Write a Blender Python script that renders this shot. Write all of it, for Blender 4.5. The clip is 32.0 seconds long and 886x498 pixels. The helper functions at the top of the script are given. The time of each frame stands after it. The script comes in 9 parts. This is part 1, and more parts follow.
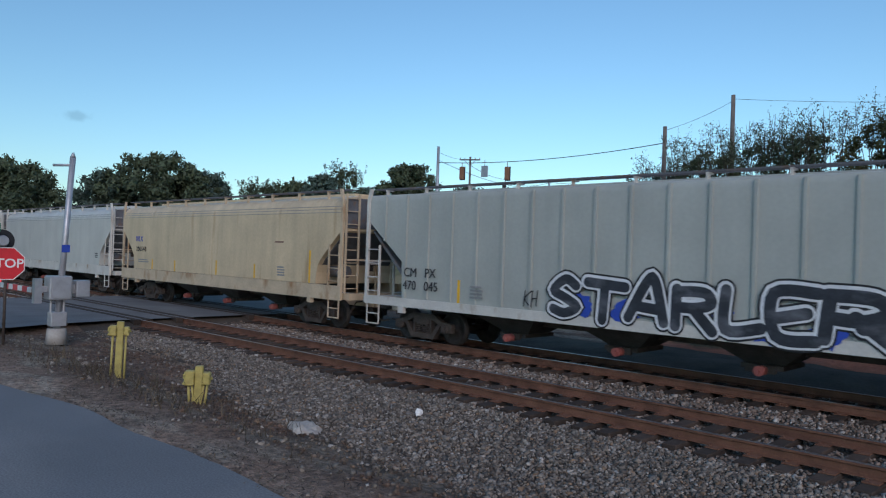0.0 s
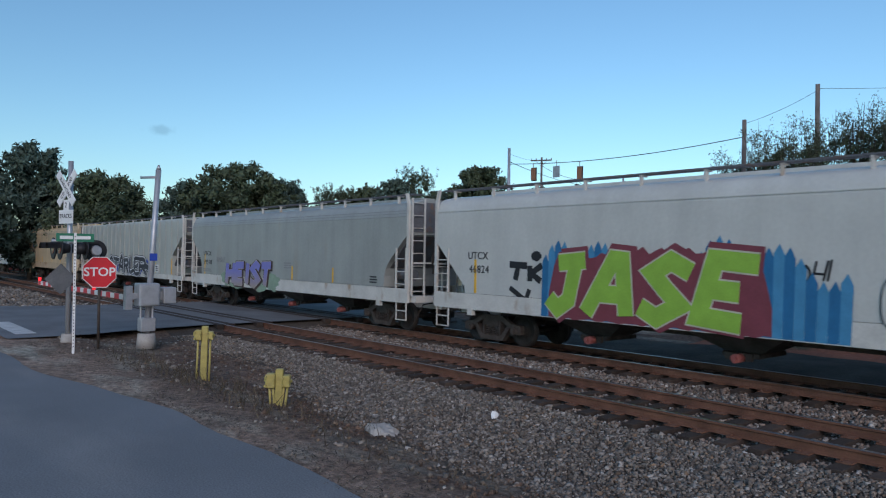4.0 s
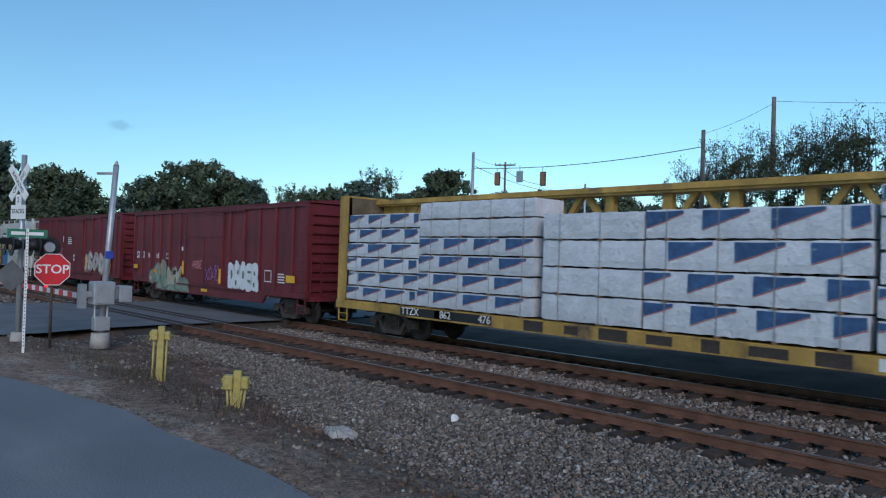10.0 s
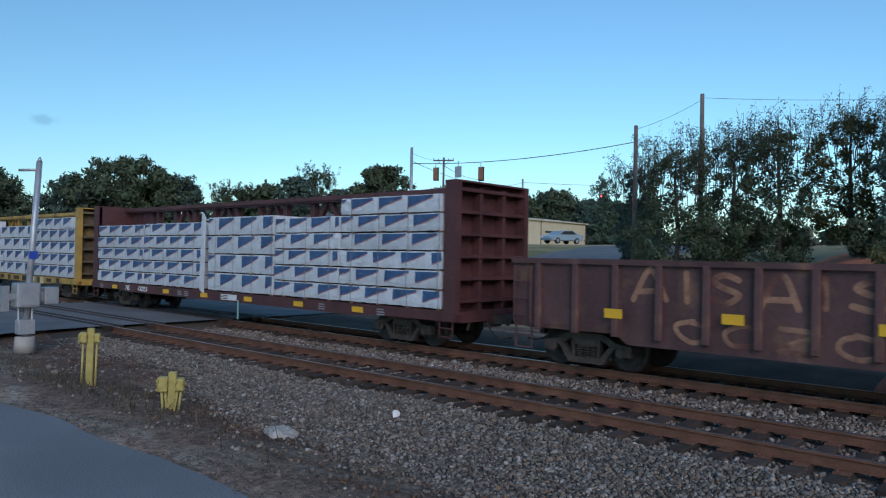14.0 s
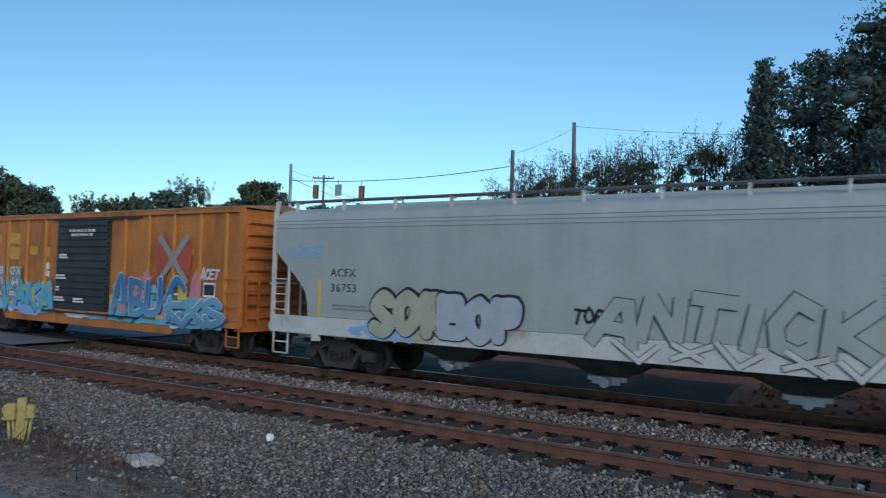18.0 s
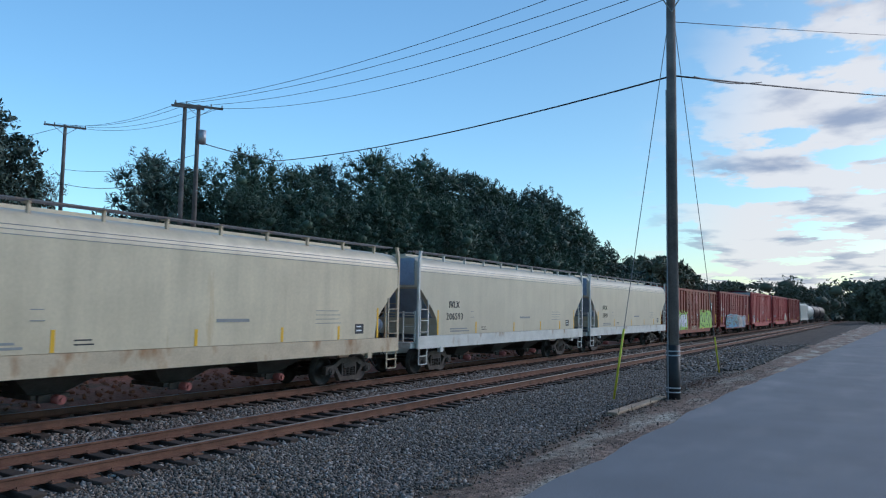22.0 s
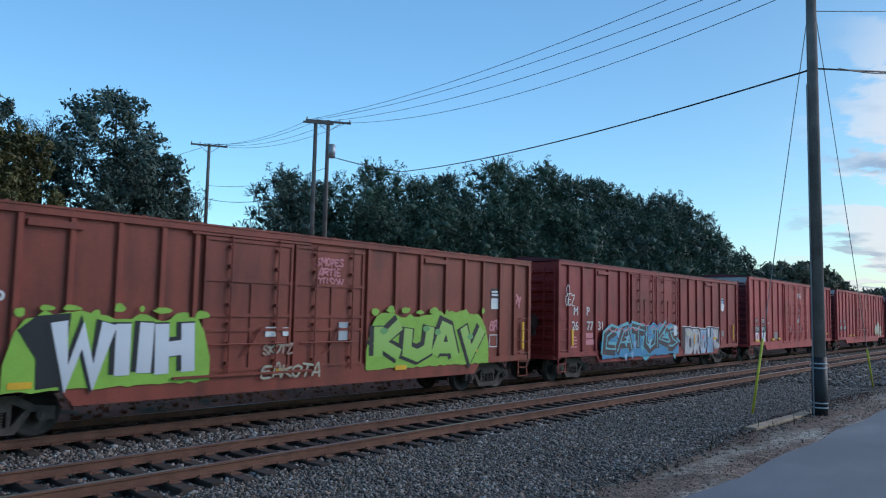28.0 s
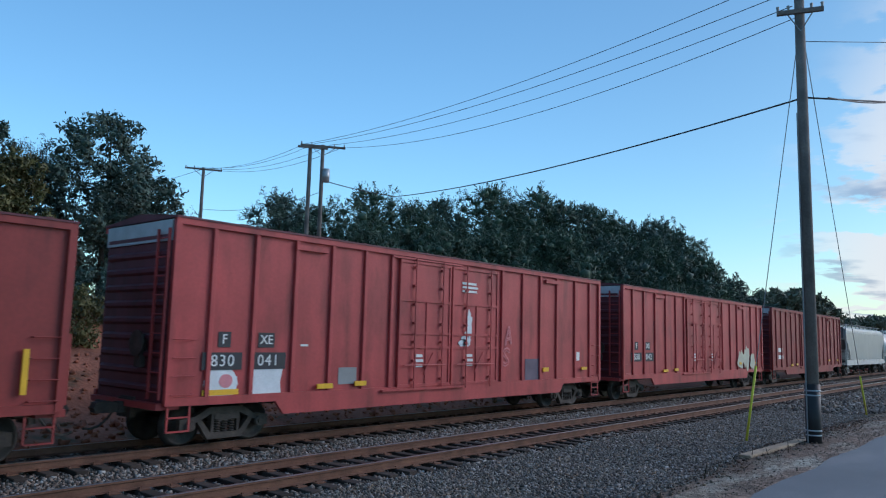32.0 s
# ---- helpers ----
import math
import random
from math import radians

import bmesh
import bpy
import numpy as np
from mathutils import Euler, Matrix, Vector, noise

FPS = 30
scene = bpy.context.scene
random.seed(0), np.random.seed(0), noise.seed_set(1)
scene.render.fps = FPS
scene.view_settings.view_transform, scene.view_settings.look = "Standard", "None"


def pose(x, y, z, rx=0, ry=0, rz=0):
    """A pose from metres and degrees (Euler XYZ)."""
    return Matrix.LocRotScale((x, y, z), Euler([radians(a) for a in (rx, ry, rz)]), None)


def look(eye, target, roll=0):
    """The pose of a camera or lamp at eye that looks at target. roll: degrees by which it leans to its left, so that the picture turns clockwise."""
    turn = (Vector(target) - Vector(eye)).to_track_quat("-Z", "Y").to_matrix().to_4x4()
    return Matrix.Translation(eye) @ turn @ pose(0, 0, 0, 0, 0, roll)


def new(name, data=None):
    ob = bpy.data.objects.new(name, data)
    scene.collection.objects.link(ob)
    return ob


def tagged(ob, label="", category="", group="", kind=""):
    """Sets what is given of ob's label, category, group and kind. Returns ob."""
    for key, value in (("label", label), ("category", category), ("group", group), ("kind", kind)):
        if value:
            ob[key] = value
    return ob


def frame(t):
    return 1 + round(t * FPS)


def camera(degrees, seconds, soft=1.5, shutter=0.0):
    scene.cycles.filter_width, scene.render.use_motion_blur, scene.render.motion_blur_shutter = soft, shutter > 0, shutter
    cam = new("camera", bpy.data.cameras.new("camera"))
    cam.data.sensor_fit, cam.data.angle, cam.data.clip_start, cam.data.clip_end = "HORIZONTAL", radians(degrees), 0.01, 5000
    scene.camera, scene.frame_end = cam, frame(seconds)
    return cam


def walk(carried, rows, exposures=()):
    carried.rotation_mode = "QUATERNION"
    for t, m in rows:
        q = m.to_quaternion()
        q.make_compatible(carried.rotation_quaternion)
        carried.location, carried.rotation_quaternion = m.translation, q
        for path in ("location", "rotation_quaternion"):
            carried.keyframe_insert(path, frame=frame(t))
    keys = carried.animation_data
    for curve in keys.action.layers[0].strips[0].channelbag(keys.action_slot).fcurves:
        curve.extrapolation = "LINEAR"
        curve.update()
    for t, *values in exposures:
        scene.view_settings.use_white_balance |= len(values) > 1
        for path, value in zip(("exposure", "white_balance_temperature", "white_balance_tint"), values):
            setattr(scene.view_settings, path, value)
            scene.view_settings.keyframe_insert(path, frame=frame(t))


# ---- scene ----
# ---- camera: seconds, heading, tilt, lean; the eye stays put ----
EYE = (0.0, 0.0, 2.5)
PATH = """0 44.00 0.45 -1.90; 0.5 45.25 0.15 -1.40; 1 45.51 0.07 -1.06; 1.5 45.15 0.09 -1.17;
2 45.36 0.22 -0.80; 2.5 45.90 -0.20 -1.03; 4.5 50.21 0.74 -0.80; 5 49.37 0.42 -0.78;
5.5 48.62 0.75 -1.19; 6 48.51 0.57 -0.81; 6.5 47.31 0.52 -1.04; 7 43.56 1.07 -1.38;
7.5 41.06 1.11 -1.52; 8 38.94 1.10 -1.73; 8.5 40.44 1.00 -2.04; 9 43.66 0.93 -2.50;
9.5 46.46 0.91 -2.42; 10 46.76 0.80 -1.82; 10.5 47.09 1.24 -0.76; 11 45.65 1.48 -0.48;
11.5 43.98 1.11 -1.08; 12 43.70 0.98 -1.14; 12.5 43.66 1.17 -1.09; 13 43.26 1.27 -1.40;
13.5 42.75 0.69 -1.27; 15.5 37.17 0.90 -0.90; 16 34.86 0.65 -0.86; 16.5 34.47 1.03 -0.75;
17 35.54 1.14 -1.22; 17.5 35.92 1.77 -1.40; 18 32.58 2.30 -1.56; 18.5 27.55 2.69 -1.82;
19 9.47 4.12 -2.62; 19.5 -5.69 4.19 -1.89; 20 -17.21 4.73 -1.27; 20.5 -39.69 5.62 -1.74;
21 -50.66 5.66 -1.09; 21.5 -56.31 4.69 -0.99; 22 -58.91 4.47 -1.00; 22.5 -58.24 4.25 -0.82;
23 -59.83 4.26 -1.27; 23.5 -58.75 4.65 -1.55; 24 -56.89 4.75 -1.31; 24.5 -55.48 4.70 -1.32;
26.5 -45.60 4.67 -1.05; 27 -46.37 4.43 -1.04; 27.5 -48.29 4.51 -0.62; 28 -49.24 4.89 -1.20;
28.5 -49.51 5.30 -1.38; 29 -49.16 5.50 -1.54; 29.5 -49.08 5.81 -1.37; 30 -49.70 6.38 -1.18;
30.5 -50.37 6.65 -1.20; 31 -50.25 6.70 -1.39; 31.5 -50.11 6.84 -1.33; 32 -49.78 6.86 -1.46"""
cam = camera(62.53, 32.0, soft=1.15, shutter=0.15)
turns = [[float(v) for v in s.split()] for s in PATH.replace("\n", " ").split(";")]
walk(cam, [(t, pose(*EYE, 90 + tilt, lean, head)) for t, head, tilt, lean in turns], [(0.0, 0.05, 5840, 26), (6.5, 0.05, 5840, 26), (8.5, 0.2, 5620, 22), (10.0, 0.12, 5590, 22), (18.0, 0.1, 5570, 22), (19.6, 0.12, 5380, 22), (20.4, 0.2, 5380, 22), (21.5, 0.33, 5500, 22), (32.0, 0.36, 5450, 21)])

# ---- sky and sun ----
SUN_AZ = 112.0     # degrees from +Y towards +X
SUN_EL = 14.0
world = bpy.data.worlds.new("evening_sky")
scene.world = world
world.use_nodes = True
wn, wl = world.node_tree.nodes, world.node_tree.links
wn.clear()
w_out = wn.new("ShaderNodeOutputWorld")
w_bg = wn.new("ShaderNodeBackground")
w_sky = wn.new("ShaderNodeTexSky")
w_sky.sky_type = "NISHITA"
w_sky.sun_disc = False
w_sky.sun_elevation = radians(SUN_EL)
w_sky.sun_rotation = radians(SUN_AZ)
w_sky.air_density, w_sky.dust_density, w_sky.ozone_density = 1.0, 0.5, 2.2
w_bg.inputs["Strength"].default_value = 0.135
# evening clouds towards the sun: noise over a flat layer high above
w_co = wn.new("ShaderNodeTexCoord")
w_sep = wn.new("ShaderNodeSeparateXYZ")
wl.new(w_co.outputs["Generated"], w_sep.inputs[0])


def w_math(op, a, b):
    m = wn.new("ShaderNodeMath")
    m.operation = op
    for k, v in enumerate((a, b)):
        if isinstance(v, (int, float)):
            m.inputs[k].default_value = v
        else:
            wl.new(v, m.inputs[k])
    return m.outputs[0]


def w_ramp(v, lo, hi):
    r = wn.new("ShaderNodeMapRange")
    r.interpolation_type = "SMOOTHSTEP"
    r.inputs["From Min"].default_value, r.inputs["From Max"].default_value = lo, hi
    wl.new(v, r.inputs["Value"])
    return r.outputs[0]


w_up = w_math("ADD", w_math("MAXIMUM", w_sep.outputs["Z"], 0.0), 0.10)
w_flat = wn.new("ShaderNodeCombineXYZ")
wl.new(w_math("DIVIDE", w_sep.outputs["X"], w_up), w_flat.inputs["X"])
wl.new(w_math("DIVIDE", w_sep.outputs["Y"], w_up), w_flat.inputs["Y"])
w_n = wn.new("ShaderNodeTexNoise")
w_n.inputs["Scale"].default_value, w_n.inputs["Detail"].default_value, w_n.inputs["Roughness"].default_value = 1.9, 10.0, 0.56
wl.new(w_flat.outputs[0], w_n.inputs["Vector"])
w_n2 = wn.new("ShaderNodeTexNoise")
w_n2.inputs["Scale"].default_value, w_n2.inputs["Detail"].default_value = 2.2, 6.0
wl.new(w_flat.outputs[0], w_n2.inputs["Vector"])
w_side = w_math("SUBTRACT", w_math("MULTIPLY", w_sep.outputs["X"], 0.94), w_math("MULTIPLY", w_sep.outputs["Y"], 0.34))
w_thick = w_math("ADD", w_n.outputs["Fac"], w_math("MULTIPLY", w_ramp(w_side, 0.7, 0.98), 0.13))
w_mask = w_math("MULTIPLY", w_ramp(w_thick, 0.535, 0.59), w_ramp(w_side, 0.78, 0.88))
w_lit = wn.new("ShaderNodeMix")
w_lit.data_type = "RGBA"
w_lit.inputs["A"].default_value = (1.9, 2.15, 2.4, 1)
w_lit.inputs["B"].default_value = (4.9, 4.75, 3.9, 1)
wl.new(w_ramp(w_n2.outputs["Fac"], 0.32, 0.52), w_lit.inputs["Factor"])
w_glow = wn.new("ShaderNodeMix")
w_glow.data_type = "RGBA"
w_glow.inputs["B"].default_value = (3.9, 3.75, 2.5, 1)
w_low = w_math("SUBTRACT", 1.0, w_ramp(w_sep.outputs["Z"], -0.05, 0.17))
wl.new(w_math("MULTIPLY", w_math("MULTIPLY", w_low, w_ramp(w_side, 0.6, 1.0)), 0.55), w_glow.inputs["Factor"])
w_mix = wn.new("ShaderNodeMix")
w_mix.data_type = "RGBA"
wl.new(w_math("MULTIPLY", w_mask, 0.9), w_mix.inputs["Factor"])
w_clear = wn.new("ShaderNodeVectorMath")
w_clear.operation = "MULTIPLY"
w_clear.inputs[1].default_value = (0.8, 1.03, 0.93)
wl.new(w_sky.outputs[0], w_clear.inputs[0])
w_even = wn.new("ShaderNodeVectorMath")
w_even.operation = "SCALE"
wl.new(w_clear.outputs[0], w_even.inputs[0])
w_east = w_math("MAXIMUM", w_sep.outputs["X"], 0.0)
w_level = w_math("SUBTRACT", w_math("ADD", 1.0, w_math("MULTIPLY", w_math("MULTIPLY", w_sep.outputs["Y"], w_sep.outputs["Y"]), 0.5)), w_math("MULTIPLY", w_math("MULTIPLY", w_sep.outputs["X"], w_sep.outputs["X"]), 0.2))
w_level = w_math("ADD", w_level, w_math("MULTIPLY", w_east, w_math("SUBTRACT", 0.88, w_east)))
# one small ragged puff of cloud over the crossing
w_off = wn.new("ShaderNodeVectorMath")
w_off.operation = "SUBTRACT"
w_off.inputs[1].default_value = (-0.934, 0.323, 0.152)
wl.new(w_co.outputs["Generated"], w_off.inputs[0])
w_wide = wn.new("ShaderNodeVectorMath")
w_wide.operation = "MULTIPLY"
w_wide.inputs[1].default_value = (1.0, 1.0, 2.6)
wl.new(w_off.outputs[0], w_wide.inputs[0])
w_len = wn.new("ShaderNodeVectorMath")
w_len.operation = "LENGTH"
wl.new(w_wide.outputs[0], w_len.inputs[0])
w_n3 = wn.new("ShaderNodeTexNoise")
w_n3.inputs["Scale"].default_value, w_n3.inputs["Detail"].default_value = 70.0, 4.0
wl.new(w_co.outputs["Generated"], w_n3.inputs["Vector"])
w_puff = w_ramp(w_math("ADD", w_len.outputs["Value"], w_math("MULTIPLY", w_n3.outputs["Fac"], 0.035)), 0.022, 0.04)
w_level = w_math("MULTIPLY", w_level, w_math("ADD", 0.8, w_math("MULTIPLY", w_puff, 0.2)))
wl.new(w_level, w_even.inputs["Scale"])
wl.new(w_even.outputs[0], w_glow.inputs["A"])
wl.new(w_glow.outputs["Result"], w_mix.inputs["A"])
wl.new(w_lit.outputs["Result"], w_mix.inputs["B"])
wl.new(w_mix.outputs["Result"], w_bg.inputs["Color"])
wl.new(w_bg.outputs[0], w_out.inputs["Surface"])

sun = new("sun", bpy.data.lights.new("sun", "SUN"))
sun.data.energy, sun.data.angle, sun.data.color = 1.3, radians(30), (1.0, 0.9, 0.77)
sun.matrix_world = look((70, -50, 45), (0, 0, 0))

# ---- materials ----
def shade(name, base, rough=0.6, metal=0.0, var=0.2, scale=2.0, fine=30.0, bump=0.15, depth=0.01, streak=0.0, stain=None, per_piece=0.0, island=0.0, spec=0.4, grit=None, mixed=None):
    """A node material: two scales of mottling, fine relief, and if wanted vertical streaks, stains of a second colour, a tone for each piece, coarse grit, and two more colours shared out among the pieces."""
    m = bpy.data.materials.new(name)
    m.use_nodes = True
    n, l = m.node_tree.nodes, m.node_tree.links
    b = n["Principled BSDF"]
    b.inputs["Roughness"].default_value, b.inputs["Metallic"].default_value = rough, metal
    b.inputs["Specular IOR Level"].default_value = spec
    co = n.new("ShaderNodeTexCoord")

    def noise_at(s, stretch=None, detail=4.0):
        t = n.new("ShaderNodeTexNoise")
        t.inputs["Scale"].default_value, t.inputs["Detail"].default_value = s, detail
        if stretch:
            mp = n.new("ShaderNodeMapping")
            mp.inputs["Scale"].default_value = stretch
            l.new(co.outputs["Object"], mp.inputs["Vector"])
            l.new(mp.outputs[0], t.inputs["Vector"])
        else:
            l.new(co.outputs["Object"], t.inputs["Vector"])
        return t.outputs["Fac"]

    def mul(a, v0, v1, fac):
        r = n.new("ShaderNodeMapRange")
        r.inputs["From Min"].default_value, r.inputs["From Max"].default_value = 0.3, 0.7
        r.inputs["To Min"].default_value, r.inputs["To Max"].default_value = v0, v1
        l.new(fac, r.inputs["Value"])
        x = n.new("ShaderNodeVectorMath")
        x.operation = "SCALE"
        l.new(a, x.inputs[0])
        l.new(r.outputs[0], x.inputs["Scale"])
        return x.outputs[0]

    rgb = n.new("ShaderNodeRGB")
    rgb.outputs[0].default_value = (*base, 1)
    c = rgb.outputs[0]
    if stain:
        colour, lo, hi, s, stretch = stain
        r = n.new("ShaderNodeMapRange")
        r.inputs["From Min"].default_value, r.inputs["From Max"].default_value = lo, hi
        l.new(noise_at(s, stretch, 6.0), r.inputs["Value"])
        mx = n.new("ShaderNodeMix")
        mx.data_type = "RGBA"
        mx.inputs["B"].default_value = (*colour, 1)
        l.new(r.outputs[0], mx.inputs["Factor"])
        l.new(c, mx.inputs["A"])
        c = mx.outputs["Result"]
    if mixed:
        rnd = n.new("ShaderNodeNewGeometry").outputs["Random Per Island"]
        ramp = n.new("ShaderNodeValToRGB")
        ramp.color_ramp.interpolation = "CONSTANT"
        ramp.color_ramp.elements[0].color = (*base, 1)
        ramp.color_ramp.elements[1].position, ramp.color_ramp.elements[1].color = mixed[0][0], (*mixed[0][1], 1)
        for at, colour in mixed[1:]:
            e = ramp.color_ramp.elements.new(at)
            e.color = (*colour, 1)
        spread = n.new("ShaderNodeMath")
        spread.operation = "FRACT"
        scaled = n.new("ShaderNodeMath")
        scaled.operation = "MULTIPLY"
        scaled.inputs[1].default_value = 17.0
        l.new(rnd, scaled.inputs[0])
        l.new(scaled.outputs[0], spread.inputs[0])
        l.new(spread.outputs[0], ramp.inputs["Fac"])
        c = ramp.outputs["Color"]
    if grit:
        c = mul(c, 1 - grit[0], 1 + grit[0], noise_at(grit[1], None, 2.0))
    c = mul(c, 1 - var, 1 + var, noise_at(scale))
    c = mul(c, 1 - var * 0.6, 1 + var * 0.6, noise_at(fine))
    if streak:
        c = mul(c, 1 - streak, 1 + streak * 0.5, noise_at(1.0, (1.9, 1.9, 0.22)))
    if per_piece or island:
        if per_piece:
            fac = n.new("ShaderNodeObjectInfo").outputs["Random"]
        else:
            fac = n.new("ShaderNodeNewGeometry").outputs["Random Per Island"]
        k = per_piece or island
        r = n.new("ShaderNodeMapRange")
        r.inputs["To Min"].default_value, r.inputs["To Max"].default_value = 1 - k, 1 + k
        l.new(fac, r.inputs["Value"])
        x = n.new("ShaderNodeVectorMath")
        x.operation = "SCALE"
        l.new(c, x.inputs[0])
        l.new(r.outputs[0], x.inputs["Scale"])
        c = x.outputs[0]
    l.new(c, b.inputs["Base Color"])
    if bump:
        bp = n.new("ShaderNodeBump")
        bp.inputs["Strength"].default_value, bp.inputs["Distance"].default_value = bump, depth
        l.new(noise_at(fine), bp.inputs["Height"])
        l.new(bp.outputs[0], b.inputs["Normal"])
    return m


def glow(name, colour, strength):
    m = bpy.data.materials.new(name)
    m.use_nodes = True
    b = m.node_tree.nodes["Principled BSDF"]
    b.inputs["Base Color"].default_value = (*colour, 1)
    b.inputs["Emission Color"].default_value = (*colour, 1)
    b.inputs["Emission Strength"].default_value = strength
    return m


# ---- shapes ----
def box(bm, x0, x1, y0, y1, z0, z1, mat=0):
    v = [bm.verts.new(p) for p in ((x0, y0, z0), (x1, y0, z0), (x1, y1, z0), (x0, y1, z0), (x0, y0, z1), (x1, y0, z1), (x1, y1, z1), (x0, y1, z1))]
    for q in ((0, 3, 2, 1), (4, 5, 6, 7), (0, 1, 5, 4), (1, 2, 6, 5), (2, 3, 7, 6), (3, 0, 4, 7)):
        bm.faces.new([v[i] for i in q]).material_index = mat


def bar(bm, a, b, r, seg=6, r2=None, mat=0):
    """A round bar from a to b."""
    a, b = Vector(a), Vector(b)
    q = (b - a).to_track_quat("Z", "Y")
    rings = []
    for p, rr in ((a, r), (b, r if r2 is None else r2)):
        rings.append([bm.verts.new(p + q @ Vector((rr * math.cos(2 * math.pi * i / seg), rr * math.sin(2 * math.pi * i / seg), 0))) for i in range(seg)])
    for i in range(seg):
        f = bm.faces.new((rings[0][i], rings[0][(i + 1) % seg], rings[1][(i + 1) % seg], rings[1][i]))
        f.smooth, f.material_index = seg > 6, mat
    bm.faces.new(rings[0][::-1]).material_index = mat
    bm.faces.new(rings[1]).material_index = mat


def plate(bm, pts, y0, y1, mat=0):
    """A polygon of (x, z) points, thickened from y0 to y1."""
    a = [bm.verts.new((x, y0, z)) for x, z in pts]
    b = [bm.verts.new((x, y1, z)) for x, z in pts]
    bm.faces.new(a).material_index = mat
    bm.faces.new(b[::-1]).material_index = mat
    for i in range(len(pts)):
        j = (i + 1) % len(pts)
        bm.faces.new((a[j], a[i], b[i], b[j])).material_index = mat


def along(bm, pts, x0, x1, mat=0):
    """A polygon of (y, z) points, drawn out from x0 to x1."""
    a = [bm.verts.new((x0, y, z)) for y, z in pts]
    b = [bm.verts.new((x1, y, z)) for y, z in pts]
    bm.faces.new(a).material_index = mat
    bm.faces.new(b[::-1]).material_index = mat
    for i in range(len(pts)):
        j = (i + 1) % len(pts)
        bm.faces.new((a[j], a[i], b[i], b[j])).material_index = mat


def mesh_of(bm, name, mats, bevel=0.0):
    if bevel:
        bmesh.ops.bevel(bm, geom=bm.edges[:], offset=bevel, segments=1, affect="EDGES", clamp_overlap=True)
    bmesh.ops.recalc_face_normals(bm, faces=bm.faces)
    me = bpy.data.meshes.new(name)
    bm.to_mesh(me)
    bm.free()
    for m in mats if isinstance(mats, (list, tuple)) else [mats]:
        me.materials.append(m)
    return me


def part(name, bm, material, parent, label="", bevel=0.0):
    """One mesh object under a thing or under a part."""
    ob = new(name, mesh_of(bm, name, material, bevel) if isinstance(bm, bmesh.types.BMesh) else bm)
    ob.parent = parent
    if label:
        ob["label"] = label
    return ob


def thing(name, label, category, at=(0, 0, 0), group="", kind=""):
    ob = new(name)
    ob.location = at
    return tagged(ob, label, category, group, kind)


def made(fn, *a, **k):
    bm = bmesh.new()
    fn(bm, *a, **k)
    return bm


def boxes(*bs):
    bm = bmesh.new()
    for b in bs:
        box(bm, *b)
    return bm


def raw(name, verts, faces, mats, smooth=False):
    me = bpy.data.meshes.new(name)
    me.from_pydata(verts, [], faces)
    for m in mats if isinstance(mats, (list, tuple)) else [mats]:
        me.materials.append(m)
    if smooth:
        me.polygons.foreach_set("use_smooth", [True] * len(me.polygons))
    return me


FONT_CACHE = {}


def letters(word, size, material, fat=0.0, thick=0.006, shear=0.0, gap=1.0, wide=1.0):
    """Text as a mesh that stands in the XZ plane and faces -Y, its middle at the origin."""
    key = (word, size, material.name, fat, shear, gap, wide)
    if key not in FONT_CACHE:
        cu = bpy.data.curves.new("letters", "FONT")
        cu.body, cu.size, cu.extrude, cu.offset, cu.align_x, cu.align_y = word, size, thick, fat, "CENTER", "CENTER"
        cu.shear, cu.space_character, cu.resolution_u = shear, gap, 3
        ob = bpy.data.objects.new("letters", cu)
        me = bpy.data.meshes.new_from_object(ob)
        me.transform(Matrix.Rotation(math.pi / 2, 4, "X") @ Matrix.Diagonal((wide, 1, 1, 1)))
        me.materials.clear()
        me.materials.append(material)
        bpy.data.objects.remove(ob)
        FONT_CACHE[key] = me
    return FONT_CACHE[key]


def write(word, x, z, size, material, parent, y, name="lettering", **k):
    ob = new(name, letters(word, size, material, **k))
    ob.parent, ob.location = parent, (x, y, z)
    return ob

# ---- the place's materials ----
M_ASPHALT = shade("asphalt", (0.165, 0.172, 0.18), 0.85, var=0.1, scale=0.45, fine=130, bump=0.35, depth=0.006, stain=((0.215, 0.215, 0.215), 0.5, 0.72, 0.5, (0.5, 1.4, 1)), grit=(0.22, 45.0))
M_CROSSING = shade("crossing_asphalt", (0.15, 0.152, 0.156), 0.8, var=0.2, scale=0.7, fine=50, bump=0.3)
M_DIRT = shade("dirt", (0.135, 0.088, 0.062), 0.95, var=0.4, scale=0.9, fine=26, bump=1.0, depth=0.06, stain=((0.22, 0.185, 0.14), 0.5, 0.66, 0.7, (0.45, 1.6, 1)), grit=(0.45, 9.0))


